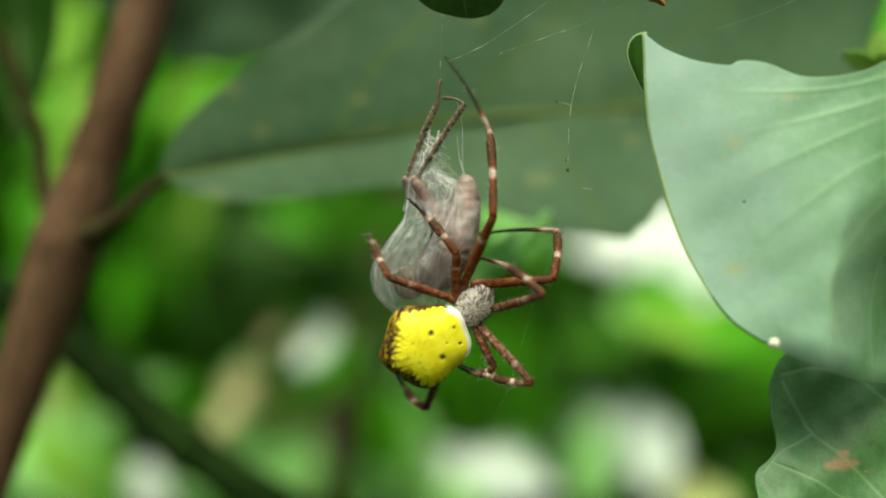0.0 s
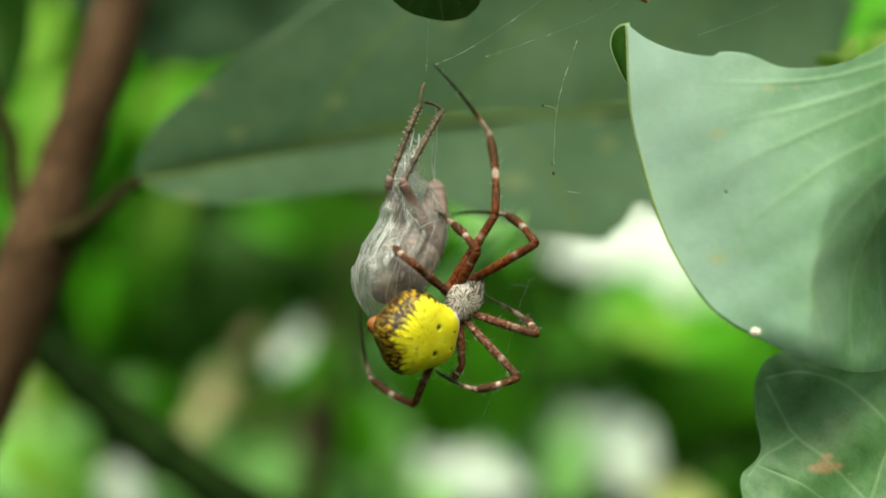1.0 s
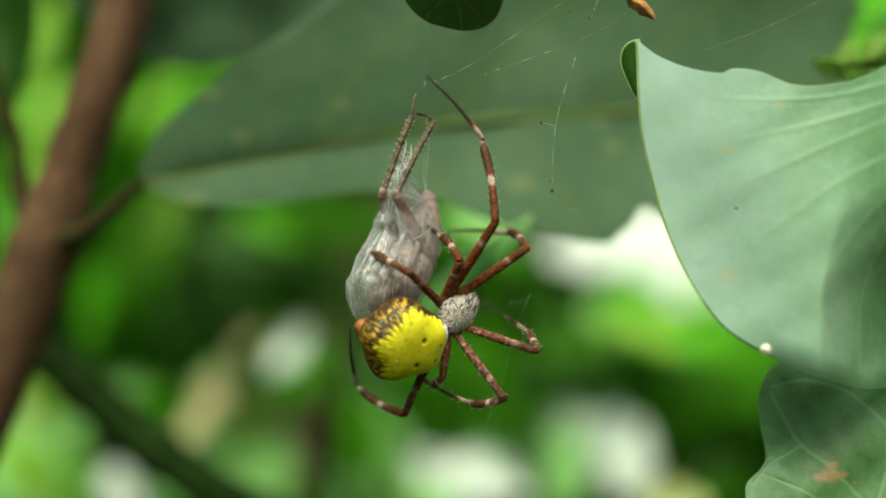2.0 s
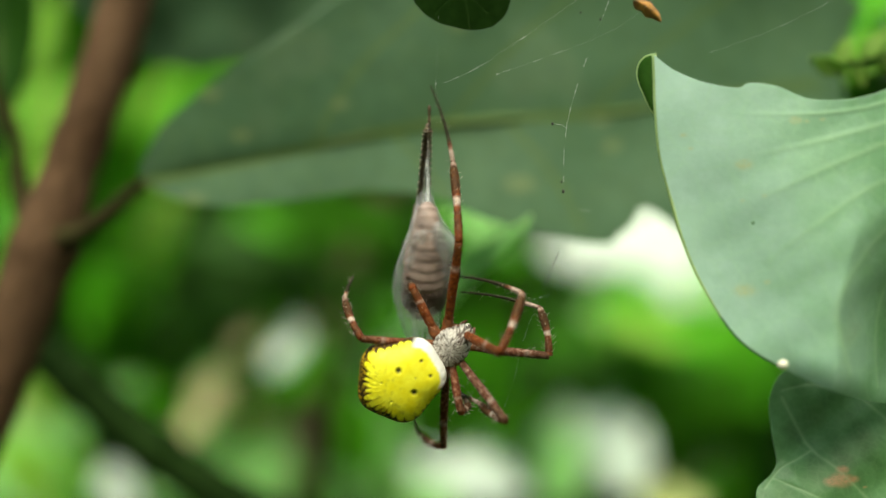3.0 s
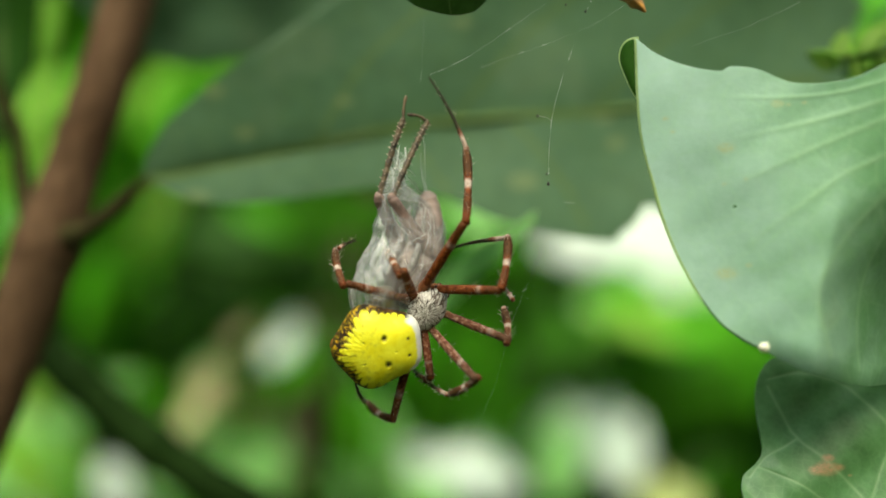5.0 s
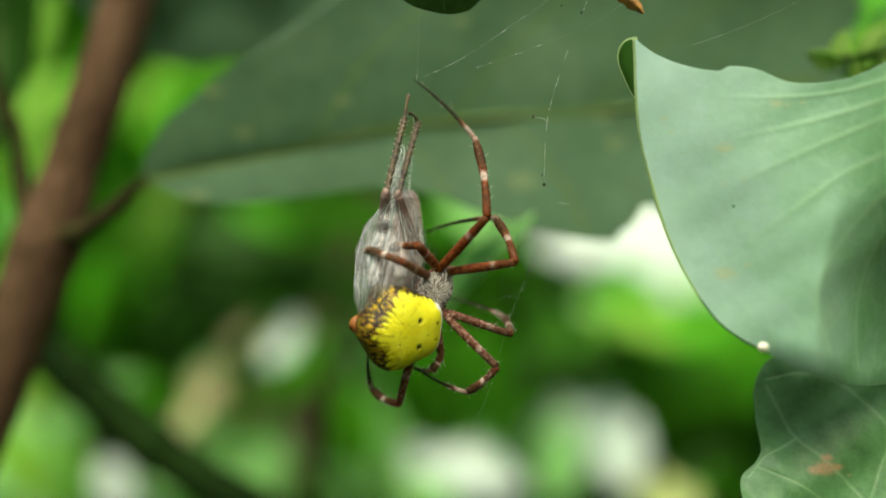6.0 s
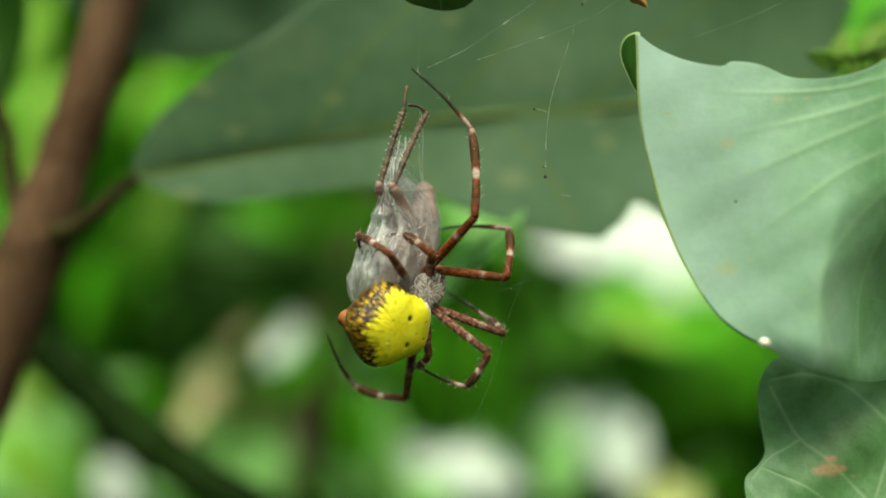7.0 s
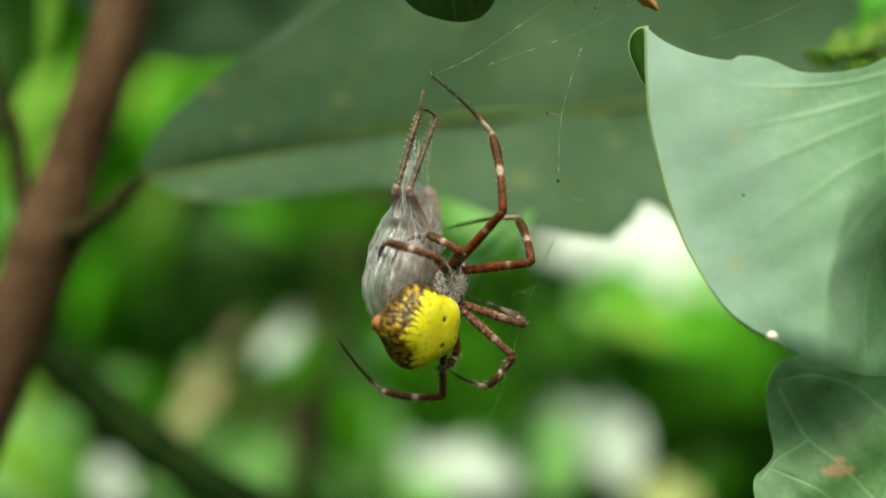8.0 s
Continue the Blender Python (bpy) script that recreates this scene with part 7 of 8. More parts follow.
    walk(legs['C'][2], [
        (0, at(5.21, 0.21, 3.97, 166.66, 22.02, -100.54)),
        (0.05, at(5.52, -0.97, 2.39, 132.76, -14.14, -141.98)),
        (0.1, at(5.84, -2.15, 0.81, 125.71, -63, -176.07)),
        (0.15, at(5.18, -4.68, -1.49, -141.72, -36.09, 41.61)),
        (0.2, at(4.51, -7.22, -3.79, -170.17, 16.9, -16.73)),
        (0.25, at(5.67, -6.15, -3.45, 158.85, 10.98, -97.63)),
        (0.3, at(6.82, -5.08, -3.12, 157.74, -19.61, -170.8)),
        (0.4, at(4.85, -4.72, -1.32, 137.18, -30.06, 177.78)),
        (0.5, at(3.76, -5.74, -0.27, 149.93, 0.43, -176.12)),
        (0.6, at(7.83, -3.81, 1.74, 117.89, -10.78, -160.35)),
        (0.8, at(6.2, -1.32, 1.11, 121.44, -36.31, -160.61)),
        (1, at(2.43, -6.17, 0.65, 150.16, -13.56, 153.86)),
        (1.5, at(3.52, -7.2, -0.05, 152.33, -25.14, 147.1)),
        (1.7, at(4.23, -7.03, -0.07, 150.46, -22.99, 150.44)),
        (2.8, at(4.59, -6.19, -0.27, 152.19, -13.37, 172.65)),
        (3, at(9.36, -4.22, -0.23, 104.78, 1.94, -147.11)),
        (3.2, at(5.5, -2.44, 0.87, 157.48, -2.23, -139)),
        (3.5, at(7.95, -3.91, 1.44, 113.04, 1.79, -151.11)),
        (3.8, at(4.5, -6.17, 0.03, 145.77, -9.62, 170.31)),
        (4, at(6.45, -8.77, 0.51, 173.93, -7.1, -176.8)),
        (4.2, at(3.73, -6.56, 0.04, 162.92, -19.48, 151.85)),
        (4.5, at(6.48, -1.69, 4.31, 114.34, 1.85, -152.02)),
        (4.7, at(6.56, -6.68, 1.12, 171.34, 2.3, -156.66)),
        (5.8, at(3.9, -5.86, 0.16, 161.19, 16.14, -149.54)),
        (5.9, at(2.59, -7.25, -1.78, 146.73, -3.48, 176.59)),
        (6, at(1.29, -8.64, -3.73, 145.13, -27.71, 144.79)),
        (6.25, at(-0.47, -8.17, -4.13, 151.69, 9.11, -163.05)),
        (6.5, at(-2.22, -7.69, -4.53, -172.23, 23.53, -99.23)),
        (6.62, at(-1.42, -7.68, -3.71, 165.09, 20.94, -139.76)),
        (6.75, at(-0.62, -7.66, -2.89, 149.75, 5.93, -175.24)),
        (6.88, at(0.19, -7.65, -2.07, 145.52, -14.78, 153.24)),
        (7, at(0.99, -7.63, -1.25, 154.16, -34.42, 117.72)),
        (7.5, at(1.21, -8.32, -1.84, 145.49, -27.66, 133.72)),
        (8, at(-0.69, -7.5, -0.65, 151.91, -27.47, 121.1))])
    walk(legs['D'][0], [
        (0, at(-1.44, -1.67, -0.25, 5.96, 54.74, -94.77)),
        (0.1, at(-0.66, -1.77, -0.35, 6.32, 48.43, -81.53)),
        (0.2, at(-1.15, -1.56, -0.47, -71.35, 88.96, -170.78)),
        (0.3, at(-0.91, -1.96, -0.37, 1.85, 86.91, -85.31)),
        (0.4, at(-1.18, -1.75, -0.69, 25.15, 73.29, -43.98)),
        (0.5, at(-1.61, -1.45, -0.5, 26.75, 65.4, -69.94)),
        (0.6, at(-1.22, -1.8, -0.27, 2.88, 47.46, -93.77)),
        (0.8, at(-1.07, -1.88, -0.31, 1.15, 52.65, -91.16)),
        (1, at(-1.61, -1.41, -0.57, 22.84, 57.04, -77.07)),
        (1.5, at(-1.84, -1.15, -0.49, 39.99, 71.7, -60.06)),
        (1.7, at(-1.74, -1.31, -0.45, 23.08, 60.32, -74.31)),
        (2.8, at(-1.35, -1.7, -0.46, 23.07, 59.9, -71.41)),
        (3, at(-0.66, -1.86, -0.18, -1.89, 46.56, -99.2)),
        (3.2, at(-0.67, -1.39, -0.29, 6.45, 59.75, -77.68)),
        (3.5, at(-1.29, -1.8, -0.15, 5.13, 52.23, -99.7)),
        (3.8, at(-1.63, -1.47, -0.32, 6.65, 46.14, -91.22)),
        (4, at(-1.02, -1.96, -0.24, -1.53, 68.66, -112.2)),
        (4.2, at(-1.24, -1.8, -0.39, 16.75, 55.79, -69.56)),
        (4.5, at(-1.52, -1.58, -0.16, 8.59, 29.49, -79.62)),
        (4.7, at(-1.43, -1.69, -0.17, 2.68, 38.9, -91.44)),
        (5.8, at(-1.53, -1.55, -0.43, 14.4, 50.27, -85.03)),
        (6, at(-1.69, -1.34, -0.53, 29.67, 64.9, -80.25)),
        (6.5, at(-1.76, -1.2, -0.63, 49.17, 71.32, -68.76)),
        (7, at(-1.51, -1.53, -0.53, 18.88, 48.02, -79.4)),
        (7.5, at(-1.58, -1.45, -0.58, 26.4, 55.1, -81.67)),
        (8, at(-1.74, -1.2, -0.67, 30.14, 58.06, -85.82))])
    walk(legs['D'][1], [
        (0, at(-3.02, -9.09, 5.07, -131.87, 20.72, 14.93)),
        (0.1, at(-0.66, -8.74, 5.76, -142.34, 11.63, 32.96)),
        (0.2, at(-2.67, -10.7, -0.41, -159.09, -8.16, 72.33)),
        (0.3, at(-0.46, -11.21, 0.13, -161.24, 3.64, 88.19)),
        (0.4, at(1.87, -10.17, 1.73, -130.54, 4.51, 77.58)),
        (0.5, at(-2.95, -9.95, 2.94, -143.89, 8.78, 55.71)),
        (0.6, at(-2.13, -8.58, 5.98, -142.83, 16.69, 29.86)),
        (0.8, at(-1.41, -9.25, 5.31, -137.84, 14.79, 33.4)),
        (1, at(-3.52, -9.21, 4.08, -113.88, 34.26, 40.93)),
        (1.5, at(-3.63, -9.97, 1.74, -142.16, 3.01, 54.38)),
        (1.7, at(-3.23, -9.42, 3.77, -145.52, 8.65, 49.06)),
        (2.8, at(-2.44, -9.86, 3.82, -140.11, 13.8, 50.57)),
        (3, at(-1.44, -8.54, 6.19, -148.57, -4.12, 28.08)),
        (3.2, at(0.01, -9.38, 4.35, -140.86, 11.3, 59.29)),
        (3.5, at(-3.34, -8.85, 5.5, -146.88, -5.2, 23)),
        (3.8, at(-2.85, -8.08, 6.06, -137.32, 27.13, 16.1)),
        (4, at(-4.05, -10.04, 3.13, -138.67, -13.5, 24.22)),
        (4.2, at(-1.18, -9.61, 4.6, -138.66, 24.43, 61.92)),
        (4.5, at(-2.07, -6.27, 7.82, -146.32, 46.92, 22.99)),
        (4.7, at(-2.01, -7.5, 7.04, -143.37, 36.53, 39.07)),
        (5.8, at(-3.23, -8.63, 5.31, -140.11, 27.53, 44.38)),
        (6, at(-4.98, -9.31, 2.89, -131.19, 23.39, 49.75)),
        (6.5, at(-6.22, -9.09, 1.31, -100.35, 25.78, 63.71)),
        (7, at(-3.26, -8.5, 5.34, -139.11, 38.29, 57.18)),
        (7.5, at(-4.67, -8.78, 4.17, -143.65, 27.03, 48.64)),
        (8, at(-5.89, -8.33, 3.57, -137.29, 28.96, 45.12))])
    walk(legs['D'][2], [
        (0, at(-5.07, -5.89, 2.03, -175.62, 21.54, -53.89)),
        (0.1, at(-2.93, -6.67, 1.99, 176.44, 23.71, -45.4)),
        (0.15, at(-3.53, -8.11, -1.46, -149.93, 1.8, 35.08)),
        (0.2, at(-4.13, -9.56, -4.91, -164.78, -34.88, 112.26)),
        (0.3, at(-2.03, -11.45, -4.47, -155.34, -15.12, 114.86)),
        (0.4, at(-1.8, -9.62, -1.43, -112.44, -17.58, 62.41)),
        (0.5, at(-5.65, -8.83, -0.94, -123.94, -23.69, 43.48)),
        (0.55, at(-5.11, -7.7, 0.66, -134.18, 1.02, 19.21)),
        (0.6, at(-4.56, -6.58, 2.27, -154.62, 18.54, -10.67)),
        (0.8, at(-3.98, -7.02, 1.82, -146.18, 19.31, -3.88)),
        (1, at(-7.27, -6.57, 2.45, -154.78, 14.66, -24.86)),
        (1.5, at(-6.18, -8.39, -2.1, -152.04, 8.06, -2.75)),
        (1.7, at(-5.71, -8.07, -0.19, -144.78, 2.78, 11.92)),
        (2.25, at(-5.56, -8.32, 0, -122.08, -17.84, 29.62)),
        (2.8, at(-5.42, -8.56, 0.19, -102.48, -43.37, 40.07)),
        (2.85, at(-4.66, -7.96, 0.66, -109.13, -11.92, 16.71)),
        (2.9, at(-3.89, -7.36, 1.12, -127.72, 14.2, -10.24)),
        (2.95, at(-3.13, -6.76, 1.59, -159.37, 26.34, -48.08)),
        (3, at(-2.37, -6.16, 2.05, 167.68, 16.85, -87.12)),
        (3.05, at(-2.53, -6.74, 1.7, 147.61, -10.57, -114.21)),
        (3.1, at(-2.69, -7.31, 1.35, 139.78, -43.73, -136.42)),
        (3.15, at(-2.85, -7.88, 1, 167.25, -75.41, 172.92)),
        (3.2, at(-3.01, -8.45, 0.64, -98.35, -60.24, 56.47)),
        (3.28, at(-3.27, -7.9, 0.84, 174.49, -75.99, 167.24)),
        (3.35, at(-3.52, -7.36, 1.04, 143.33, -46.7, -137.04)),
        (3.42, at(-3.78, -6.81, 1.24, 150.78, -15.33, -113.69)),
        (3.5, at(-4.04, -6.26, 1.44, 169.71, 10.59, -87.16)),
        (3.8, at(-5.33, -5.37, 2.88, 177.34, 18.68, -49.61)),
        (4, at(-4.59, -6.76, -0.42, 167.77, 12.63, -92.29)),
        (4.1, at(-4.66, -8.1, 0.42, 177.59, 15.26, -45.61)),
        (4.2, at(-4.73, -9.43, 1.27, -173.73, 10.16, 0.6)),
        (4.5, at(-5.85, -4.94, 5.05, -178.8, -1.59, -21.82)),
        (4.7, at(-5.64, -6.71, 3.9, -156.06, 4.04, 0.82)),
        (5.8, at(-6.65, -7.61, 1.99, -163.5, 3.54, -6.5)),
        (6, at(-8.59, -7.91, -0.06, -135.15, -4.47, -0.85)),
        (6.5, at(-10.68, -7.31, 0.53, -141.44, 3.32, -22.48)),
        (7, at(-7.18, -8.68, 2.45, -139.15, -10.04, 12.96)),
        (7.5, at(-8.01, -8.21, 0.67, -155.87, -8.53, 1.85)),
        (8, at(-9.45, -7.22, 0.44, -152.03, -8.04, -6.83))])
    walk(legs['E'][0], [
        (0, at(-1.8, -1.27, -0.3, 26.98, 80.37, -91.31)),
        (0.1, at(-1.81, -1.2, -0.43, 7.35, 62.17, -118.97)),
        (0.2, at(-1.55, -1.52, -0.46, -104.67, 87.72, 143.8)),
        (0.3, at(-1.64, -1.45, -0.35, -24.91, 88.6, -132.03)),
        (0.4, at(-1.56, -1.44, -0.66, 177.46, 84.68, 69.33)),
        (0.5, at(-1.77, -1.22, -0.55, 75.28, 78.63, -47.5)),
        (0.6, at(-1.8, -1.26, -0.31, 6.12, 64.53, -124.67)),
        (0.8, at(-1.5, -1.61, -0.32, 4.47, 82.39, -117.77)),
        (1, at(-1.88, -1, -0.65, 92.36, 79.78, -46.83)),
        (1.5, at(-1.92, -0.98, -0.53, 76.01, 77.06, -69.21)),
        (1.7, at(-1.98, -0.83, -0.56, 76.42, 77.07, -68.67)),
        (2.8, at(-1.72, -1.28, -0.56, 71.98, 77.71, -48.59)),
        (3, at(-1.63, -1.5, -0.17, 1.33, 66.97, -125.66)),
        (3.2, at(-1.58, -1.52, -0.34, 30.66, 82.19, -79.85)),
        (3.5, at(-1.92, -1.09, -0.25, 25.13, 77.5, -106.54)),
        (3.8, at(-1.96, -0.96, -0.38, 34.43, 79.74, -95.05)),
        (4, at(-1.67, -1.44, -0.24, -0.44, 80.32, -128.94)),
        (4.2, at(-1.63, -1.43, -0.49, 78.97, 80.01, -55.52)),
        (4.5, at(-1.92, -1.06, -0.35, 59.31, 70.99, -80.54)),
        (4.7, at(-1.93, -1.07, -0.25, 28.13, 78.71, -103.87)),
        (5.8, at(-1.92, -0.98, -0.53, 72.09, 80.88, -68.32)),
        (6, at(-1.93, -0.92, -0.61, 90.46, 79.72, -55.22)),
        (6.5, at(-1.96, -0.76, -0.71, 111.15, 78.61, -39.84)),
        (7, at(-1.9, -0.94, -0.66, 97.99, 79.54, -46.64)),
        (7.5, at(-1.9, -0.9, -0.71, 106.32, 78.57, -44.69)),
        (8, at(-1.96, -0.72, -0.77, 112.42, 78.1, -40.17))])
    walk(legs['E'][1], [
        (0, at(-4.23, -5.72, 0.46, -109.2, 19.13, 50.1)),
        (0.1, at(-4.57, -4.82, 1.94, -160.12, 18.18, 42.52)),
        (0.2, at(-3.44, -6.29, -0.51, -148.72, 29.77, 79.03)),
        (0.3, at(-3.15, -6.35, -0.24, -174.96, -18.72, 70.11)),
        (0.4, at(-3.14, -6.29, -1.13, -149.84, 24.21, 80.87)),
        (0.5, at(-4.56, -5.51, -0.29, -98.83, 21.26, 77.38)),
        (0.6, at(-4.87, -4.73, 1.88, -155.84, 4.83, 30.41)),
        (0.8, at(-4.21, -5.91, 0.36, -121.63, 2.29, 22.75)),
        (1, at(-5.75, -4.35, -0.68, -141.34, 38.68, 57.58)),
        (1.5, at(-6.14, -3.88, -0.25, -134.04, 49.17, 60.49)),
        (1.7, at(-6.2, -3.74, -0.29, -166.83, 35.04, 36.03)),
        (2.8, at(-4.36, -5.67, -0.22, -125.49, 30.87, 74.43)),
        (2.9, at(-4.42, -5.47, 0.81, -171.09, 16.44, 70.75)),
        (3, at(-4.48, -5.26, 1.84, 146.17, 3.72, 78.49)),
        (3.1, at(-3.93, -5.77, 1.05, -171.12, 2.07, 65.1)),
        (3.2, at(-3.39, -6.28, 0.26, -128.89, 9.9, 54.07)),
        (3.5, at(-5.3, -4.81, 0.76, -164.65, 17, 44.1)),
        (3.8, at(-5.22, -4.85, 0.37, -159.16, 13.71, 45.3)),
        (4, at(-4.81, -5.4, 0.62, -169.12, 11.22, 49.05)),
        (4.1, at(-5.02, -5.24, 0.15, -135.73, 26.42, 66.27)),
        (4.2, at(-5.23, -5.07, -0.32, -96.24, 28.9, 91.26)),
        (4.35, at(-5.55, -4.65, 0.09, -164.44, 46.67, 58.66)),
        (4.5, at(-5.86, -4.22, 0.5, 127.59, 28.65, 26.34)),
        (4.7, at(-5.34, -4.8, 0.64, -174.93, 20.04, 45.83)),
        (5.8, at(-5.88, -4.23, -0.28, -149.62, 17.25, 37.93)),
        (6, at(-6.16, -3.81, -0.62, -96.62, 25.62, 78.46)),
        (6.5, at(-6.42, -3.27, -1.08, -99.15, 25.15, 76.93)),
        (7, at(-6.08, -3.91, -0.79, -141.04, 31.95, 48.53)),
        (7.5, at(-6.37, -3.4, -1, -107.87, 32.36, 71.66)),
        (8, at(-6.48, -3.11, -1.17, -100.89, 27.01, 75.99))])
    walk(legs['E'][2], [
        (0, at(-5.82, -4.67, -0.16, -162.54, 20.33, -26.55)),
        (0.1, at(-5.46, -4.72, 0.15, -169.46, 0.92, 8.61)),
        (0.2, at(-4.62, -6.92, -2, -159.33, -6.22, 43.56)),
        (0.25, at(-3.86, -6.31, -2.07, -161.57, 10.36, -21.53)),
        (0.3, at(-3.1, -5.69, -2.13, -178.09, 14.83, -90.18)),
        (0.35, at(-3.67, -6.26, -2.42, -165.6, 15.14, -20.29)),
        (0.4, at(-4.25, -6.84, -2.71, -160.87, 4.01, 47.15)),
        (0.5, at(-6.53, -5.19, -0.58, -152.85, 28.19, 1.23)),
        (0.6, at(-5.42, -4.1, 0.06, -174.18, 16.14, -38.65)),
        (0.8, at(-4.91, -4.34, -0.69, 174.11, 13.54, -68.89)),
        (0.9, at(-6.13, -4.42, -1.3, -170.99, 8.67, -27.85)),
        (1, at(-7.34, -4.5, -1.91, -162.86, -4.44, 10.61)),
        (1.5, at(-7.92, -4.08, -1.16, -168.5, -4.5, 5.98)),
        (1.7, at(-7.37, -4.03, -1.89, -176.25, -0.56, 13.12)),
        (2.8, at(-6.09, -5.81, -1.22, -159.97, 1.52, 9.58)),
        (2.85, at(-5.42, -5.75, -0.87, -161.68, -10.55, 43.13)),
        (2.9, at(-4.75, -5.7, -0.52, -170.23, -19.52, 78.78)),
        (2.95, at(-4.07, -5.65, -0.18, 176.97, -21.76, 116.73)),
        (3, at(-3.4, -5.59, 0.17, 165.49, -16.2, 153.89)),
        (3.05, at(-3.75, -5.58, -0.12, -173.56, -20.45, 111.3)),
        (3.1, at(-4.09, -5.57, -0.41, -155.29, -10.26, 70.46)),
        (3.15, at(-4.43, -5.55, -0.7, -147.78, 8.63, 34.42)),
        (3.2, at(-4.78, -5.54, -0.99, -153.34, 28.27, -3.3)),
        (3.5, at(-6.08, -4.82, -1.09, -173.14, 1.04, 9.07)),
        (3.8, at(-6.04, -4.67, -1.45, -172.49, 9.79, -1.98)),
        (4, at(-5.35, -5.44, -1.31, -172.55, -4.14, 23.47)),
        (4.1, at(-6.29, -5.33, -0.91, -134.78, 2.26, 18.33)),
        (4.2, at(-7.23, -5.22, -0.51, -97.12, 10.45, 18.18)),
        (4.35, at(-6.45, -5.57, -0.54, -138.33, -6.12, 55.2)),
        (4.5, at(-5.68, -5.91, -0.58, 179.35, 7.17, 93.45)),
        (4.7, at(-5.94, -5.17, -1.24, -170.24, -6.21, 45.72)),
        (5.8, at(-6.91, -3.75, -1.94, -163.43, 5.19, -7.3)),
        (6, at(-8.14, -3.51, -0.83, -163.35, 4.19, -10.42)),
        (6.5, at(-8.38, -2.95, -1.37, -155.76, 6.83, -9.09)),
        (7, at(-7.57, -3.7, -2.11, -169.71, -8.98, -5.25)),
        (7.5, at(-8.29, -3.11, -1.52, -172.55, -8.35, -10.12)),
        (8, at(-8.43, -2.8, -1.51, -170.76, -0.03, -10.21))])
    walk(legs['F'][0], [
        (0, at(-0.54, 2.1, -0.47, -10.24, 61.41, 25.63)),
        (0.1, at(0.32, 2.18, -0.28, -6.92, 54.08, 69.08)),
        (0.2, at(-0.96, 2, -0.09, 3.23, 80.91, 88.33)),
        (0.3, at(-1.01, 1.96, -0.23, 1.49, 48.45, 61.5)),
        (0.4, at(-0.29, 2.2, 0.06, 15.78, 68.21, 52.41)),
        (0.5, at(0.34, 1.99, -0.38, -11.96, 30.16, 39.87)),
        (0.6, at(-0.09, 2.13, -0.38, -3.04, 41.35, 70.16)),
        (0.8, at(-0.42, 2.16, -0.31, -1.75, 67.65, 70.06)),
        (1, at(0.54, 1.33, -0.27, -8.01, 47.14, 5.13)),
        (1.5, at(0.18, 2.14, -0.58, -15.22, 39.65, 15.13)),
        (1.7, at(-0.21, 2.11, -0.65, -18.49, 49.33, 13.34)),
        (2.8, at(0.97, 1.98, -0.25, -7.76, 31.61, 9.89)),
        (2.9, at(0.35, 2.07, -0.33, -23.77, 62.07, 21.49)),
        (3, at(-0.27, 2.16, -0.41, 173.38, 85.59, -117.29)),
        (3.2, at(-0.03, 2.19, -0.38, -72.03, 85.76, -10.37)),
        (3.5, at(-0.8, 2, -0.54, -3.39, 57.9, 86.72)),
        (3.8, at(0.16, 2.11, -0.44, -5.22, 31.97, 84.06)),
        (4, at(-0.06, 2.19, -0.34, 60.68, 88.82, 149.77)),
        (4.1, at(0.19, 2.17, -0.36, -27.06, 65.35, 18.54)),
        (4.2, at(0.43, 2.14, -0.38, -4.77, 44.02, -6.61)),
        (4.5, at(0.96, 1.9, -0.63, -19.33, 40.82, 48.45)),
        (4.7, at(-0.35, 1.69, -0.49, -5.36, 47.01, 66.74)),
        (5.25, at(0.16, 1.63, -0.4, -9.67, 32.76, 25.63)),
        (5.8, at(0.67, 1.56, -0.31, -2.78, 19.5, -9.64)),
        (5.9, at(1.42, 1.02, -0.11, -12.43, 27.74, 22.82)),
        (6, at(2.17, 0.48, 0.08, -15.86, 39.49, 57.25)),
        (6.25, at(1.63, 0.28, 0.01, -10.69, 26.4, 13.65)),
        (6.5, at(1.1, 0.08, -0.06, 2.38, 19.66, -27.65)),
        (7, at(1.28, 0.54, -0.07, -8.92, 18.42, 19.96)),
        (7.5, at(1.84, 1.21, 0.05, -13.33, 17.4, 36.14)),
        (8, at(1.92, 0.54, 0.15, -2.45, 4.31, -8.99))])
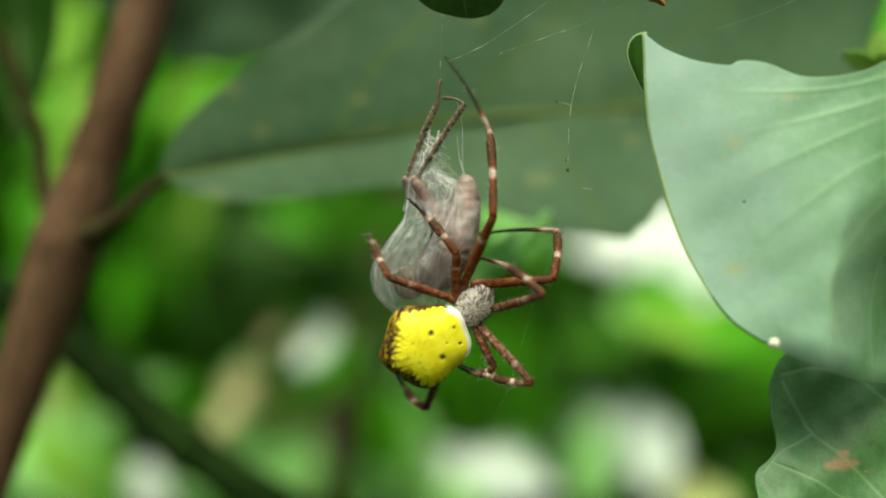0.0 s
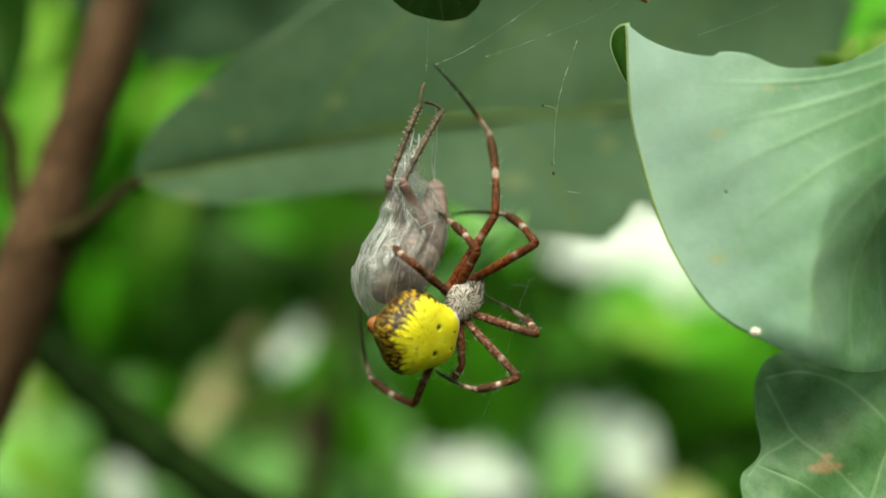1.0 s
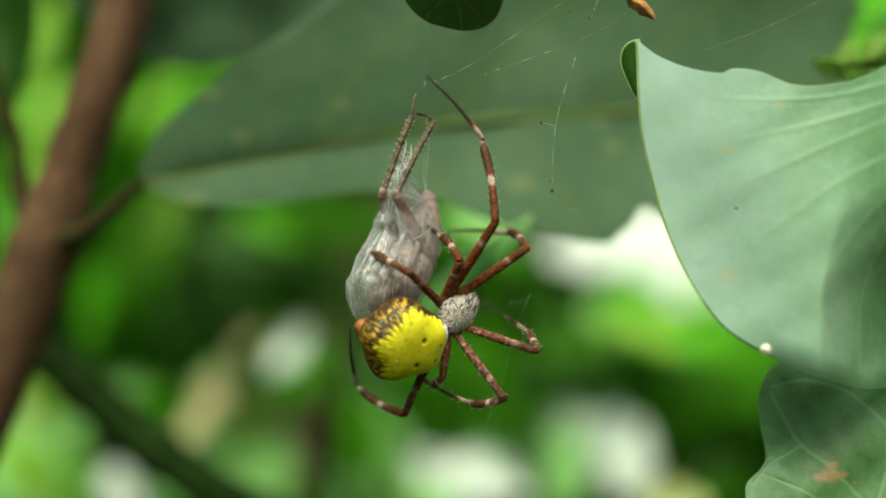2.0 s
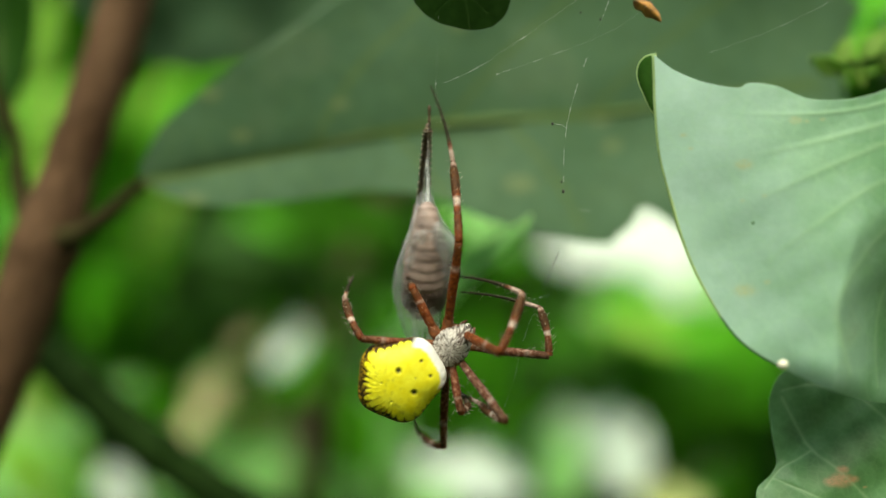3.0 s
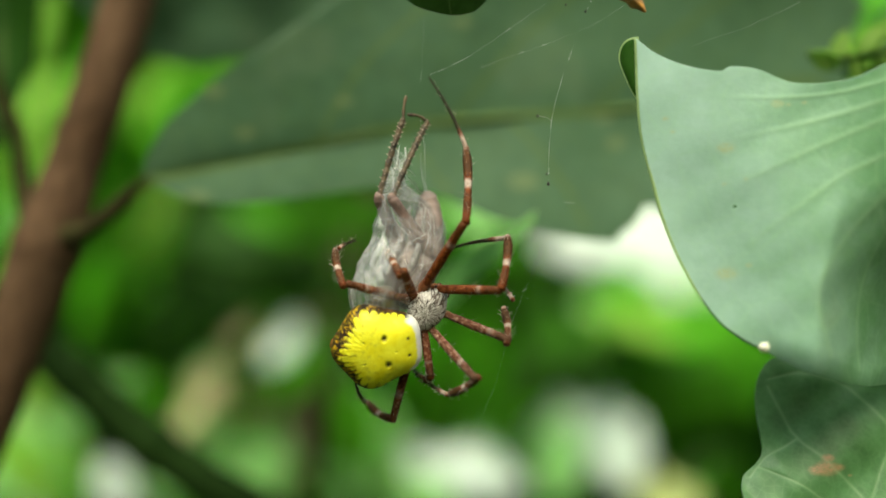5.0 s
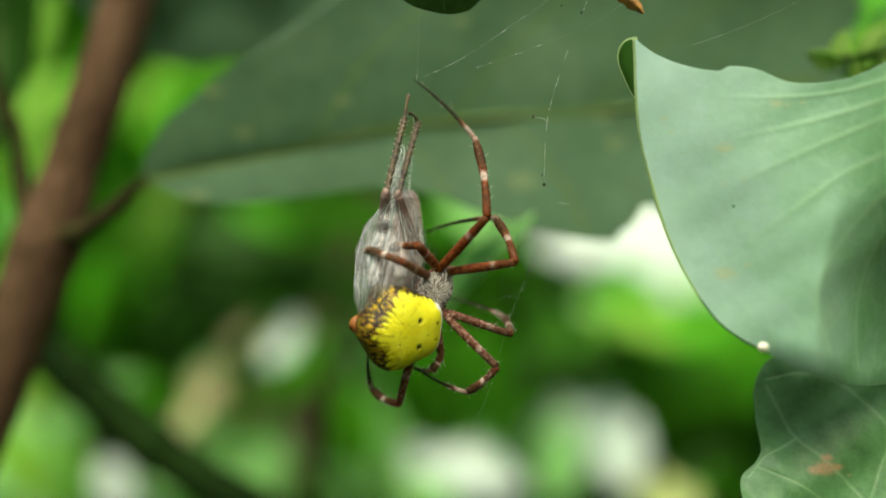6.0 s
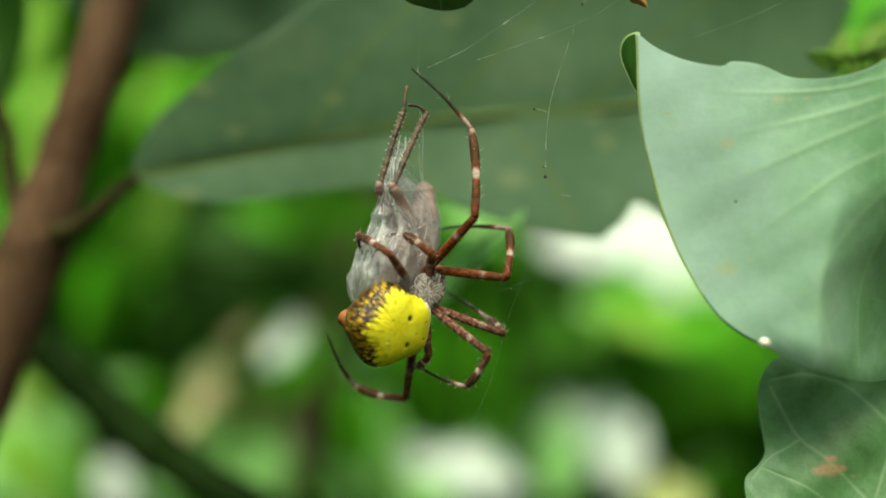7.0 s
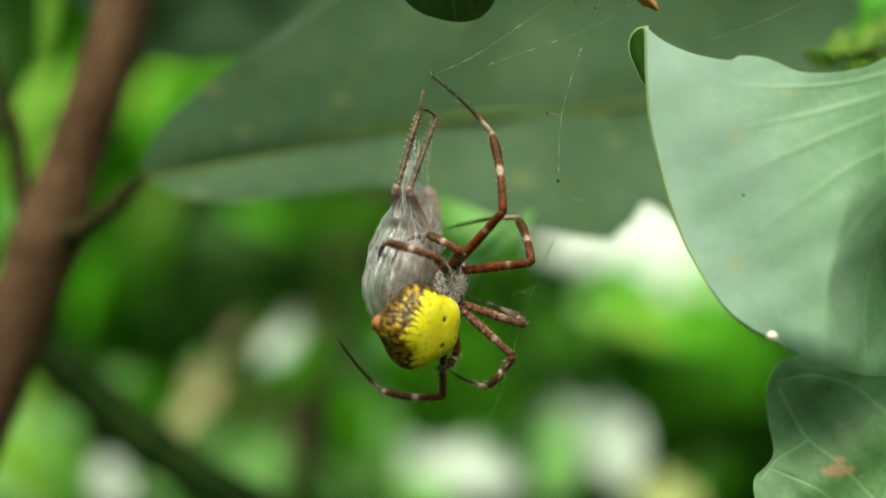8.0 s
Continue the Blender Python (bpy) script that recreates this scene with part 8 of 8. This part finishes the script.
    walk(legs['F'][1], [
        (0, at(3.19, 4.94, 2.02, 131.42, 54.3, -160.61)),
        (0.1, at(1.24, 6.39, 2.81, 171.75, 40.71, -100.08)),
        (0.2, at(-0.51, 7.22, 0.75, 124.58, 30, -105.58)),
        (0.3, at(1.01, 5.39, 3.29, 156.45, 27.06, -104.07)),
        (0.4, at(3.75, 5.08, 1.96, 120.39, 23.35, -119.55)),
        (0.5, at(1.63, 4.51, 4.11, 167.32, 36.74, -98.12)),
        (0.6, at(0.83, 5.52, 3.6, 178.63, 24.88, -103.14)),
        (0.8, at(1.1, 6.82, 1.71, 158.93, 31.24, -106.45)),
        (1, at(4.31, 2.41, 3.31, 144.18, 46.03, -153.16)),
        (1.5, at(2.97, 4.33, 3.37, 172.57, 41.51, -133.51)),
        (1.7, at(3.11, 4.63, 2.63, 171.93, 35.91, -136.22)),
        (2.8, at(3.56, 3.16, 4.22, 137.06, 55.66, -124.2)),
        (3, at(1.6, 7.12, -0.82, 177.15, 5.97, -110.59)),
        (3.2, at(2.49, 6.86, -0.26, 138.54, 21.7, -123.11)),
        (3.5, at(-0.86, 6.5, 2.28, -179.46, 11.32, -89.16)),
        (3.8, at(-0.03, 4.95, 4.05, -179.62, 42.38, -84.69)),
        (4, at(0.03, 7.5, -0.29, -164.7, 41.24, -83.96)),
        (4.2, at(4.13, 2.16, 3.42, 154.92, 24.03, -150.96)),
        (4.5, at(1.82, 5.51, 3.16, 161.49, 76.99, -112.3)),
        (4.7, at(0.72, 5.44, 3.11, -176.82, 28.23, -106.78)),
        (5.8, at(2.46, 1.52, 4.69, 163.61, 42.77, -132.25)),
        (6, at(2.7, 3.99, 4.02, 171.1, 29.43, -87.5)),
        (6.5, at(2.58, -0.94, 4.94, 160.53, 46.26, -143.26)),
        (7, at(2.56, 1.88, 4.91, 173.54, 46.52, -113.29)),
        (7.5, at(2.36, 3.11, 4.97, -174.97, 33.45, -106.09)),
        (8, at(2.35, 0.7, 5.44, 179.98, 52.93, -108.7))])
    walk(legs['F'][2], [
        (0, at(4.47, 9.34, 0.11, 88.09, -55.14, 172.96)),
        (0.05, at(2.79, 9.51, -0.41, 106.38, -24.92, -168.47)),
        (0.1, at(1.1, 9.68, -0.92, 131.1, -2.01, -143.62)),
        (0.15, at(-1.48, 9.68, -1.31, 128.28, 0.93, -102.04)),
        (0.2, at(-4.07, 9.68, -1.7, 128.12, 5.01, -60.49)),
        (0.3, at(-0.41, 7.88, -0.77, 119.82, -35.17, -103.76)),
        (0.35, at(0.05, 7.97, -0.56, 120.9, 7.7, -101.21)),
        (0.4, at(0.51, 8.06, -0.35, 125.29, 50.42, -96.1)),
        (0.5, at(0.96, 7.53, 0.22, 143.22, 10.92, -118.74)),
        (0.6, at(1.19, 7.58, -0.91, 149.91, 8.06, -164.58)),
        (0.7, at(0.63, 8.61, -1.58, 162.33, 36.88, -112.1)),
        (0.8, at(0.07, 9.64, -2.25, -158.04, 39.91, -39.31)),
        (1, at(5.59, 6.31, 0.51, 154.86, 45.98, -129.88)),
        (1.5, at(4.75, 7.15, -0.32, 128.3, -0.23, 173.67)),
        (1.7, at(4.71, 7.13, -1.35, 133.71, -1.18, 168.9)),
        (2.25, at(3.58, 7.34, 0.41, 132.78, 17.14, -146.98)),
        (2.8, at(2.45, 7.55, 2.17, 146.71, 30.37, -97.06)),
        (2.9, at(2, 7.62, -1.79, -176.94, 18.66, -28.45)),
        (3, at(1.55, 7.69, -5.76, -170.83, -15.72, 24.73)),
        (3.1, at(1.01, 8.75, -4.74, -168.57, 11.54, -15.43)),
        (3.2, at(0.48, 9.81, -3.72, 172.95, 33.02, -62.68)),
        (3.35, at(-0.17, 8.64, -3.16, -167.29, 15.68, -21.26)),
        (3.5, at(-0.83, 7.47, -2.59, -163.39, -8.92, 12.09)),
        (3.58, at(-0.7, 7.68, -1.85, -168.55, 9.86, -19.44)),
        (3.65, at(-0.57, 7.88, -1.11, 176.13, 22.68, -55.27)),
        (3.72, at(-0.44, 8.08, -0.37, 154.96, 23.7, -95.18)),
        (3.8, at(-0.31, 8.28, 0.37, 138.28, 12.36, -131.89)),
        (4, at(1, 10.78, -3.9, -171.96, 20.77, -98.69)),
        (4.1, at(2.85, 7.83, -2.29, 152.62, 3.35, -130.72)),
        (4.2, at(4.71, 4.89, -0.69, 128.26, -27.28, -149.71)),
        (4.35, at(3.41, 7.63, 0.7, 148.94, 7.89, -126.85)),
        (4.5, at(2.1, 10.36, 2.09, -173.81, 27.96, -88.27)),
        (4.55, at(1.99, 9.67, 1.26, -151.8, 12.94, -49.76)),
        (4.6, at(1.88, 8.98, 0.42, -143.29, -11.06, -18.94)),
        (4.65, at(1.77, 8.3, -0.42, -149.14, -35.94, 14.12)),
        (4.7, at(1.66, 7.61, -1.26, -177.66, -51.23, 64.85)),
        (5.25, at(2.63, 6.23, -0.04, 129.66, -27.22, 151.13)),
        (5.8, at(3.6, 4.86, 1.19, 134.97, 18.53, -158.53)),
        (6, at(1.83, 6.37, -0.25, 139.98, 10.95, -141.37)),
        (6.5, at(4.3, 2.41, 1.7, 100.74, -27.04, -145.69)),
        (7, at(3.46, 5.39, 1.51, 132.55, 4.09, -144.97)),
        (7.5, at(3.54, 5.61, 0.84, 157.64, 13.31, -139.15)),
        (8, at(3.62, 4.45, 2.44, 142.52, 13.23, -133.28))])
    walk(legs['G'][0], [
        (0, at(-0.79, 2.02, -0.48, -5.19, 72.78, 101.78)),
        (0.1, at(-0.72, 2.07, -0.35, -4.98, 43.44, 117.31)),
        (0.2, at(-1.39, 1.73, -0.12, -0.08, 39.96, 90.54)),
        (0.3, at(-1.53, 1.59, -0.24, -7.95, 82.18, 114.74)),
        (0.4, at(-1.08, 1.94, -0.03, -7.77, 34.61, 102.98)),
        (0.5, at(-0.03, 2.09, -0.46, -11.78, 32.45, 91.21)),
        (0.6, at(-0.78, 2.04, -0.4, -7.46, 82.41, 102.11)),
        (0.8, at(-0.95, 1.98, -0.31, -7.79, 85.39, 109.15)),
        (1, at(-0.45, 2.08, -0.52, -14.74, 34.94, 79)),
        (1.5, at(-0.73, 1.97, -0.72, -17.12, 56.3, 83.72)),
        (1.7, at(-0.86, 1.91, -0.74, -17.09, 54.24, 80.95)),
        (2.8, at(0.37, 2.16, -0.38, -11.51, 19.88, 91.38)),
        (3, at(-1.45, 1.65, -0.35, 11.17, 72.73, 136.63)),
        (3.2, at(-0.56, 2.11, -0.41, -4.33, 41.88, 94.37)),
        (3.5, at(-1.71, 1.32, -0.49, 2.37, 44.28, 123.66)),
        (3.8, at(-0.42, 2.13, -0.48, -3.86, 31.9, 100.16)),
        (4, at(-0.94, 1.98, -0.32, 2.65, 56.04, 118.9)),
        (4.2, at(0.03, 2.17, -0.45, -11.78, 26.62, 56.29)),
        (4.5, at(-0.5, 1.97, -0.88, -8.89, 46.95, 94.91)),
        (4.7, at(-0.5, 2.09, -0.54, 3.07, 67.4, 119.95)),
        (5.8, at(-0.55, 2.08, -0.54, -10.46, 31.27, 82.11)),
        (6, at(0.98, 1.13, -0.21, -12.97, 25.49, 77.93)),
        (6.5, at(0.66, 0.60, -0.20, -13.09, 11.79, 21.13)),
        (7, at(-0.33, 2.04, -0.52, -13.94, 24.63, 55.70)),
        (7.5, at(-0.31, 1.49, -0.51, -17.15, 31.02, 70.66)),
        (8, at(1.16, 0.90, -0.08, -15.12, 10.30, 52.89))])
    walk(legs['G'][1], [
        (0, at(-3, 9.14, 1.82, -147.68, 33.32, -69.4)),
        (0.1, at(-3.77, 6.51, 5.29, -168.61, 28.23, -62.99)),
        (0.2, at(-1.45, 6.73, 5.86, 150.81, 43.93, -72.32)),
        (0.3, at(-5.71, 8.09, 0.81, 158.63, 36.58, -63.21)),
        (0.4, at(-3.09, 5.98, 6.33, -173.55, 53.18, -62.39)),
        (0.5, at(-1.71, 6.15, 5.98, -167.87, 31.8, -76.66)),
        (0.6, at(-3.38, 9.32, 0.63, -137.01, 30.05, -61.23)),
        (0.8, at(-4.48, 8.91, 0.31, -118.97, 47.86, -23.48)),
        (1, at(-1.57, 6.7, 5.66, -167.78, 35.04, -81.68)),
        (1.5, at(-2.33, 8.38, 3.41, -171, 26.26, -76.71)),
        (1.7, at(-2.17, 8.24, 3.62, -173.99, 30.81, -77.5)),
        (2.8, at(-1.25, 4.72, 6.8, -142.13, 83.38, -26.85)),
        (3, at(-5.72, 7.76, 1.92, -139.69, 33.09, -52.26)),
        (3.2, at(-1.54, 7.24, 5.38, 168.8, 28.46, -68.81)),
        (3.5, at(-4.46, 6.03, 5.08, -168.57, 37.24, -65.54)),
        (3.8, at(-1.66, 6.08, 6.13, -179.1, 23.44, -72.59)),
        (4, at(-3.75, 7.82, 4.03, -156.72, 33.96, -70.88)),
        (4.2, at(0.61, 5.9, 6.37, 168.18, 26.83, -74.16)),
        (4.5, at(-2.19, 7.48, 4.38, -168.07, 29.96, -77.54)),
        (4.7, at(-3.73, 8.53, 2.46, -141.8, 26.28, -70.78)),
        (5.8, at(-1.41, 6.22, 6.02, -168.01, 47.42, -81.8)),
        (6, at(-0.05, 4.70, 6.65, 10.24, 136.93, 101.52)),
        (6.5, at(1.47, 2.81, 7.24, -7.46, 122.10, 78.95)),
        (7, at(-0.10, 5.71, 6.36, 5.16, 135.35, 86.97)),
        (7.5, at(-1.21, 5.87, 5.87, -165.16, 35.79, -86.14)),
        (8, at(0.35, 3.20, 7.33, 17.95, 111.62, 107.02))])
    walk(legs['G'][2], [
        (0, at(-1.1, 12.64, -2.16, 173.22, 19.64, -123.29)),
        (0.1, at(-3.97, 9.34, 0.42, -173.19, 23.69, -73.61)),
        (0.2, at(-5.1, 9.15, 2.32, 148.26, -4.66, -46.81)),
        (0.3, at(-8.95, 9.95, -3.4, 141.98, -31.13, -35.19)),
        (0.35, at(-6.78, 10.1, -0.21, 142.7, -4.99, -79.18)),
        (0.4, at(-4.61, 10.24, 2.98, 124.87, 14.26, -124.41)),
        (0.5, at(-1.23, 9.24, 1.31, 178.73, 25.74, -95.76)),
        (0.55, at(-1.12, 11.11, -0.82, -133.91, -1.4, -77.88)),
        (0.6, at(-1.01, 12.98, -2.94, -88.13, -32.76, -85.54)),
        (0.8, at(-4.37, 14.23, -1.52, -123.28, -17.94, -110.14)),
        (0.9, at(-2.61, 12.12, -0.18, -159.42, -2.74, -107.83)),
        (1, at(-0.85, 10, 1.16, 164.34, 10.88, -114.96)),
        (1.5, at(-2.04, 10.98, -1.57, 176.59, -5.98, -94.76)),
        (1.7, at(-2.22, 11.17, -1.19, 178.25, -4.79, -86.24)),
        (2.8, at(-3.63, 9.79, 6.29, -178.15, 24.45, -62.35)),
        (3, at(-4.28, 11.84, -1.67, -147.62, 12.46, -84.18)),
        (3.1, at(-3.89, 10.57, -0.57, 171.03, 2.48, -111.82)),
        (3.2, at(-3.51, 9.3, 0.53, 136.14, -22.31, -127.49)),
        (3.35, at(-4.17, 9.42, 0.61, 164.61, 5.76, -97.78)),
        (3.5, at(-4.83, 9.53, 0.69, -155.85, 12.16, -57.33)),
        (3.8, at(-2.25, 8.25, 0.96, -179.2, 16.23, -71.62)),
        (4, at(-2.59, 11.27, -0.26, -143.65, -29.81, -100.84)),
        (4.1, at(-1.89, 9.63, 0.6, 165.14, -43.39, -103.34)),
        (4.2, at(-1.18, 7.98, 1.46, 100.86, -52.41, -87.82)),
        (4.35, at(-1.41, 9.2, 0.53, 152.38, -23.53, -95.89)),
        (4.5, at(-1.64, 10.42, -0.4, -164.66, 0.94, -78.89)),
        (4.7, at(-1.09, 11.53, -1.51, -142.35, -8.83, -107.89)),
        (5.8, at(-0.83, 10.4, 2.29, 160.96, 15.84, -110.63)),
        (6, at(0.18, 8.60, 2.60, 152.23, -8.95, -103.75)),
        (6.5, at(1.66, 7.59, 4.27, 135.13, 10.78, -71.17)),
        (7, at(0.61, 9.61, 2.37, 158.25, -19.78, -70.14)),
        (7.5, at(0.02, 9.15, 1.46, -164.54, 11.89, -87.73)),
        (8, at(0.55, 8.47, 5.36, 156.86, -6.84, -101.53))])
    walk(legs['H'][0], [
        (0, at(-2.17, -0.28, -0.39, -57.97, -125.34, 76.92)),
        (0.1, at(-1.85, -1.15, -0.44, -55.37, -113.08, 101.29)),
        (0.2, at(-1.82, -1.19, -0.43, -51.10, -114.83, 95.42)),
        (0.3, at(-2.03, -0.83, -0.33, -54.36, -114.12, 97.73)),
        (0.4, at(-1.70, -1.28, -0.64, -34.64, -116.20, 94.14)),
        (0.5, at(-1.92, -0.94, -0.60, 99.49, -63.80, -85.90)),
        (0.6, at(-1.91, -1.08, -0.32, 116.09, -68.68, -68.21)),
        (0.8, at(-1.88, -1.14, -0.32, 125.45, -67.94, -71.15)),
        (1, at(-2.05, -0.48, -0.71, -46.37, -121.09, 66.74)),
        (1.5, at(-2.06, -0.56, -0.61, -60.87, -116.52, 80.19)),
        (1.7, at(-2.05, -0.61, -0.60, -51.42, -118.45, 74.46)),
        (2.8, at(-1.96, -0.83, -0.64, -44.15, -116.07, 79.15)),
        (3, at(-1.95, -1.05, -0.18, -30.20, -119.41, 74.62)),
        (3.2, at(-1.78, -1.27, -0.37, -21.00, -113.49, 79.18)),
        (3.5, at(-2.06, -0.78, -0.28, -47.27, -112.05, 82.99)),
        (3.8, at(-2.08, -0.67, -0.41, -58.90, -110.52, 89.22)),
        (4, at(-1.97, -0.99, -0.24, -30.37, -121.43, 68.88)),
        (4.2, at(-1.76, -1.26, -0.52, -32.65, -106.73, 85.51)),
        (4.5, at(-1.98, -0.92, -0.40, -20.18, -118.13, 70.21)),
        (4.7, at(-2.06, -0.77, -0.28, 113.79, -70.81, -80.95)),
        (5.8, at(-2.11, -0.36, -0.60, -48.34, -115.68, 64.84)),
        (6, at(-2.08, -0.33, -0.69, -60.46, -113.67, 72.28)),
        (6.5, at(-2.04, -0.42, -0.76, -35.82, -122.52, 54.49)),
        (7, at(-2.01, -0.62, -0.70, -27.24, -121.27, 55.67)),
        (7.5, at(-2.02, -0.52, -0.77, -33.07, -118.70, 58.85)),
        (8, at(-2.02, -0.43, -0.81, -30.45, -121.78, 55.01))])
    walk(legs['H'][1], [
        (0, at(-12.33, -2.81, -3.76, -158.95, 1.89, 2.94)),
        (0.1, at(-9.60, -8.56, -2.89, -132.29, 9.24, 10.94)),
        (0.2, at(-9.75, -8.24, -3.33, -153.95, 15.90, 14.22)),
        (0.3, at(-10.10, -7.83, -2.95, -164.02, -0.85, 9.29)),
        (0.4, at(-7.35, -9.83, -4.64, -119.96, 12.46, 31.17)),
        (0.5, at(-12.63, -3.34, -1.40, -166.50, 0.27, 28.19)),
        (0.6, at(-9.41, -8.93, -2.08, -119.91, -1.07, 25.85)),
        (0.8, at(-8.45, -9.63, -2.72, -139.34, -0.95, 25.96)),
        (1, at(-11.93, -3.31, -4.63, -128.74, -11.19, 13.49)),
        (1.5, at(-12.34, -3.64, -3.00, -137.28, -9.67, 14.92)),
        (1.7, at(-11.95, -4.12, -3.87, -134.96, -7.92, 16.70)),
        (2.8, at(-10.82, -6.35, -4.11, -149.09, 6.74, 25.46)),
        (3, at(-9.48, -7.57, -4.85, -161.05, 8.81, 26.17)),
        (3.2, at(-7.42, -9.78, -4.46, -151.62, 2.73, 22.85)),
        (3.5, at(-10.92, -6.66, -3.08, -162.57, -3.39, 20.93)),
        (3.8, at(-11.57, -5.86, -2.40, -121.57, -7.21, 14.77)),
        (4, at(-10.08, -6.54, -5.19, -157.68, 16.12, 24.11)),
        (4.2, at(-8.37, -9.64, -3.19, -140.14, 5.61, 14.93)),
        (4.5, at(-8.63, -8.20, -5.27, -120.61, 12.69, 26.57)),
        (4.7, at(-11.34, -6.49, -1.74, -137.80, 2.61, 17.17)),
        (5.8, at(-12.35, -2.83, -3.77, -164.38, -0.22, 16.38)),
        (6, at(-12.71, -2.15, -2.87, -156.03, -9.96, 12.08)),
        (6.5, at(-11.65, -2.80, -5.55, -123.27, -8.23, 14.78)),
        (7, at(-10.88, -4.68, -5.78, -126.73, -4.22, 20.24)),
        (7.5, at(-11.34, -4.33, -5.20, -124.46, -7.58, 15.36)),
        (8, at(-11.21, -3.84, -5.80, -95.72, -7.68, 14.43))])
    walk(legs['H'][2], [
        (0, at(-12.67, -0.34, -10.20, -22.95, -13.87, -64.83)),
        (0.1, at(-11.30, -3.69, -7.47, -37.20, -34.43, -49.77)),
        (0.2, at(-12.14, -5.72, -9.29, -17.90, -21.29, -54.91)),
        (0.3, at(-10.31, -5.94, -9.58, -26.33, -17.70, -56.82)),
        (0.4, at(-11.08, -5.10, -8.00, -10.92, -21.91, -55.97)),
        (0.5, at(-13.41, -1.94, -8.11, -6.29, -17.06, -56.54)),
        (0.6, at(-11.96, -3.52, -5.52, -50.95, -33.33, -37.59)),
        (0.8, at(-10.34, -5.55, -7.95, -24.72, -14.54, -47.93)),
        (1, at(-12.37, 2.12, -8.86, -79.76, -15.21, -44.26)),
        (1.5, at(-12.73, 1.10, -8.00, -91.79, -15.13, -40.04)),
        (1.7, at(-12.71, 0.75, -8.70, -55.49, -13.02, -43.25)),
        (2.8, at(-12.97, -3.45, -9.99, -54.07, -16.73, -38.08)),
        (3, at(-11.37, -6.00, -11.30, -25.26, -4.23, -44.21)),
        (3.2, at(-8.96, -6.87, -10.53, -51.04, -28.78, -17.40)),
        (3.5, at(-11.30, -4.59, -9.65, -26.17, -6.17, -29.92)),
        (3.8, at(-12.63, -0.06, -5.99, -66.60, -9.72, -21.87)),
        (4, at(-12.76, -4.87, -11.32, -27.04, 8.26, -31.02)),
        (4.2, at(-10.01, -5.50, -8.46, -72.81, -2.02, 3.26)),
        (4.5, at(-11.98, -3.24, -8.70, -80.70, 0.89, -14.56)),
        (4.7, at(-12.93, -2.13, -6.84, -31.98, 9.81, -20.08)),
        (5.8, at(-12.85, -1.04, -10.41, -22.36, 3.51, -17.46)),
        (6, at(-12.23, 0.82, -9.08, -27.54, 15.43, -23.61)),
        (6.5, at(-12.60, 2.91, -9.30, -61.38, 17.60, -27.64)),
        (7, at(-12.51, 0.61, -9.89, -57.48, 12.75, -19.45)),
        (7.5, at(-12.35, 1.29, -9.07, -65.28, 15.39, -25.17)),
        (8, at(-12.83, 2.83, -6.49, -66.89, 13.84, -21.34))])


motions()
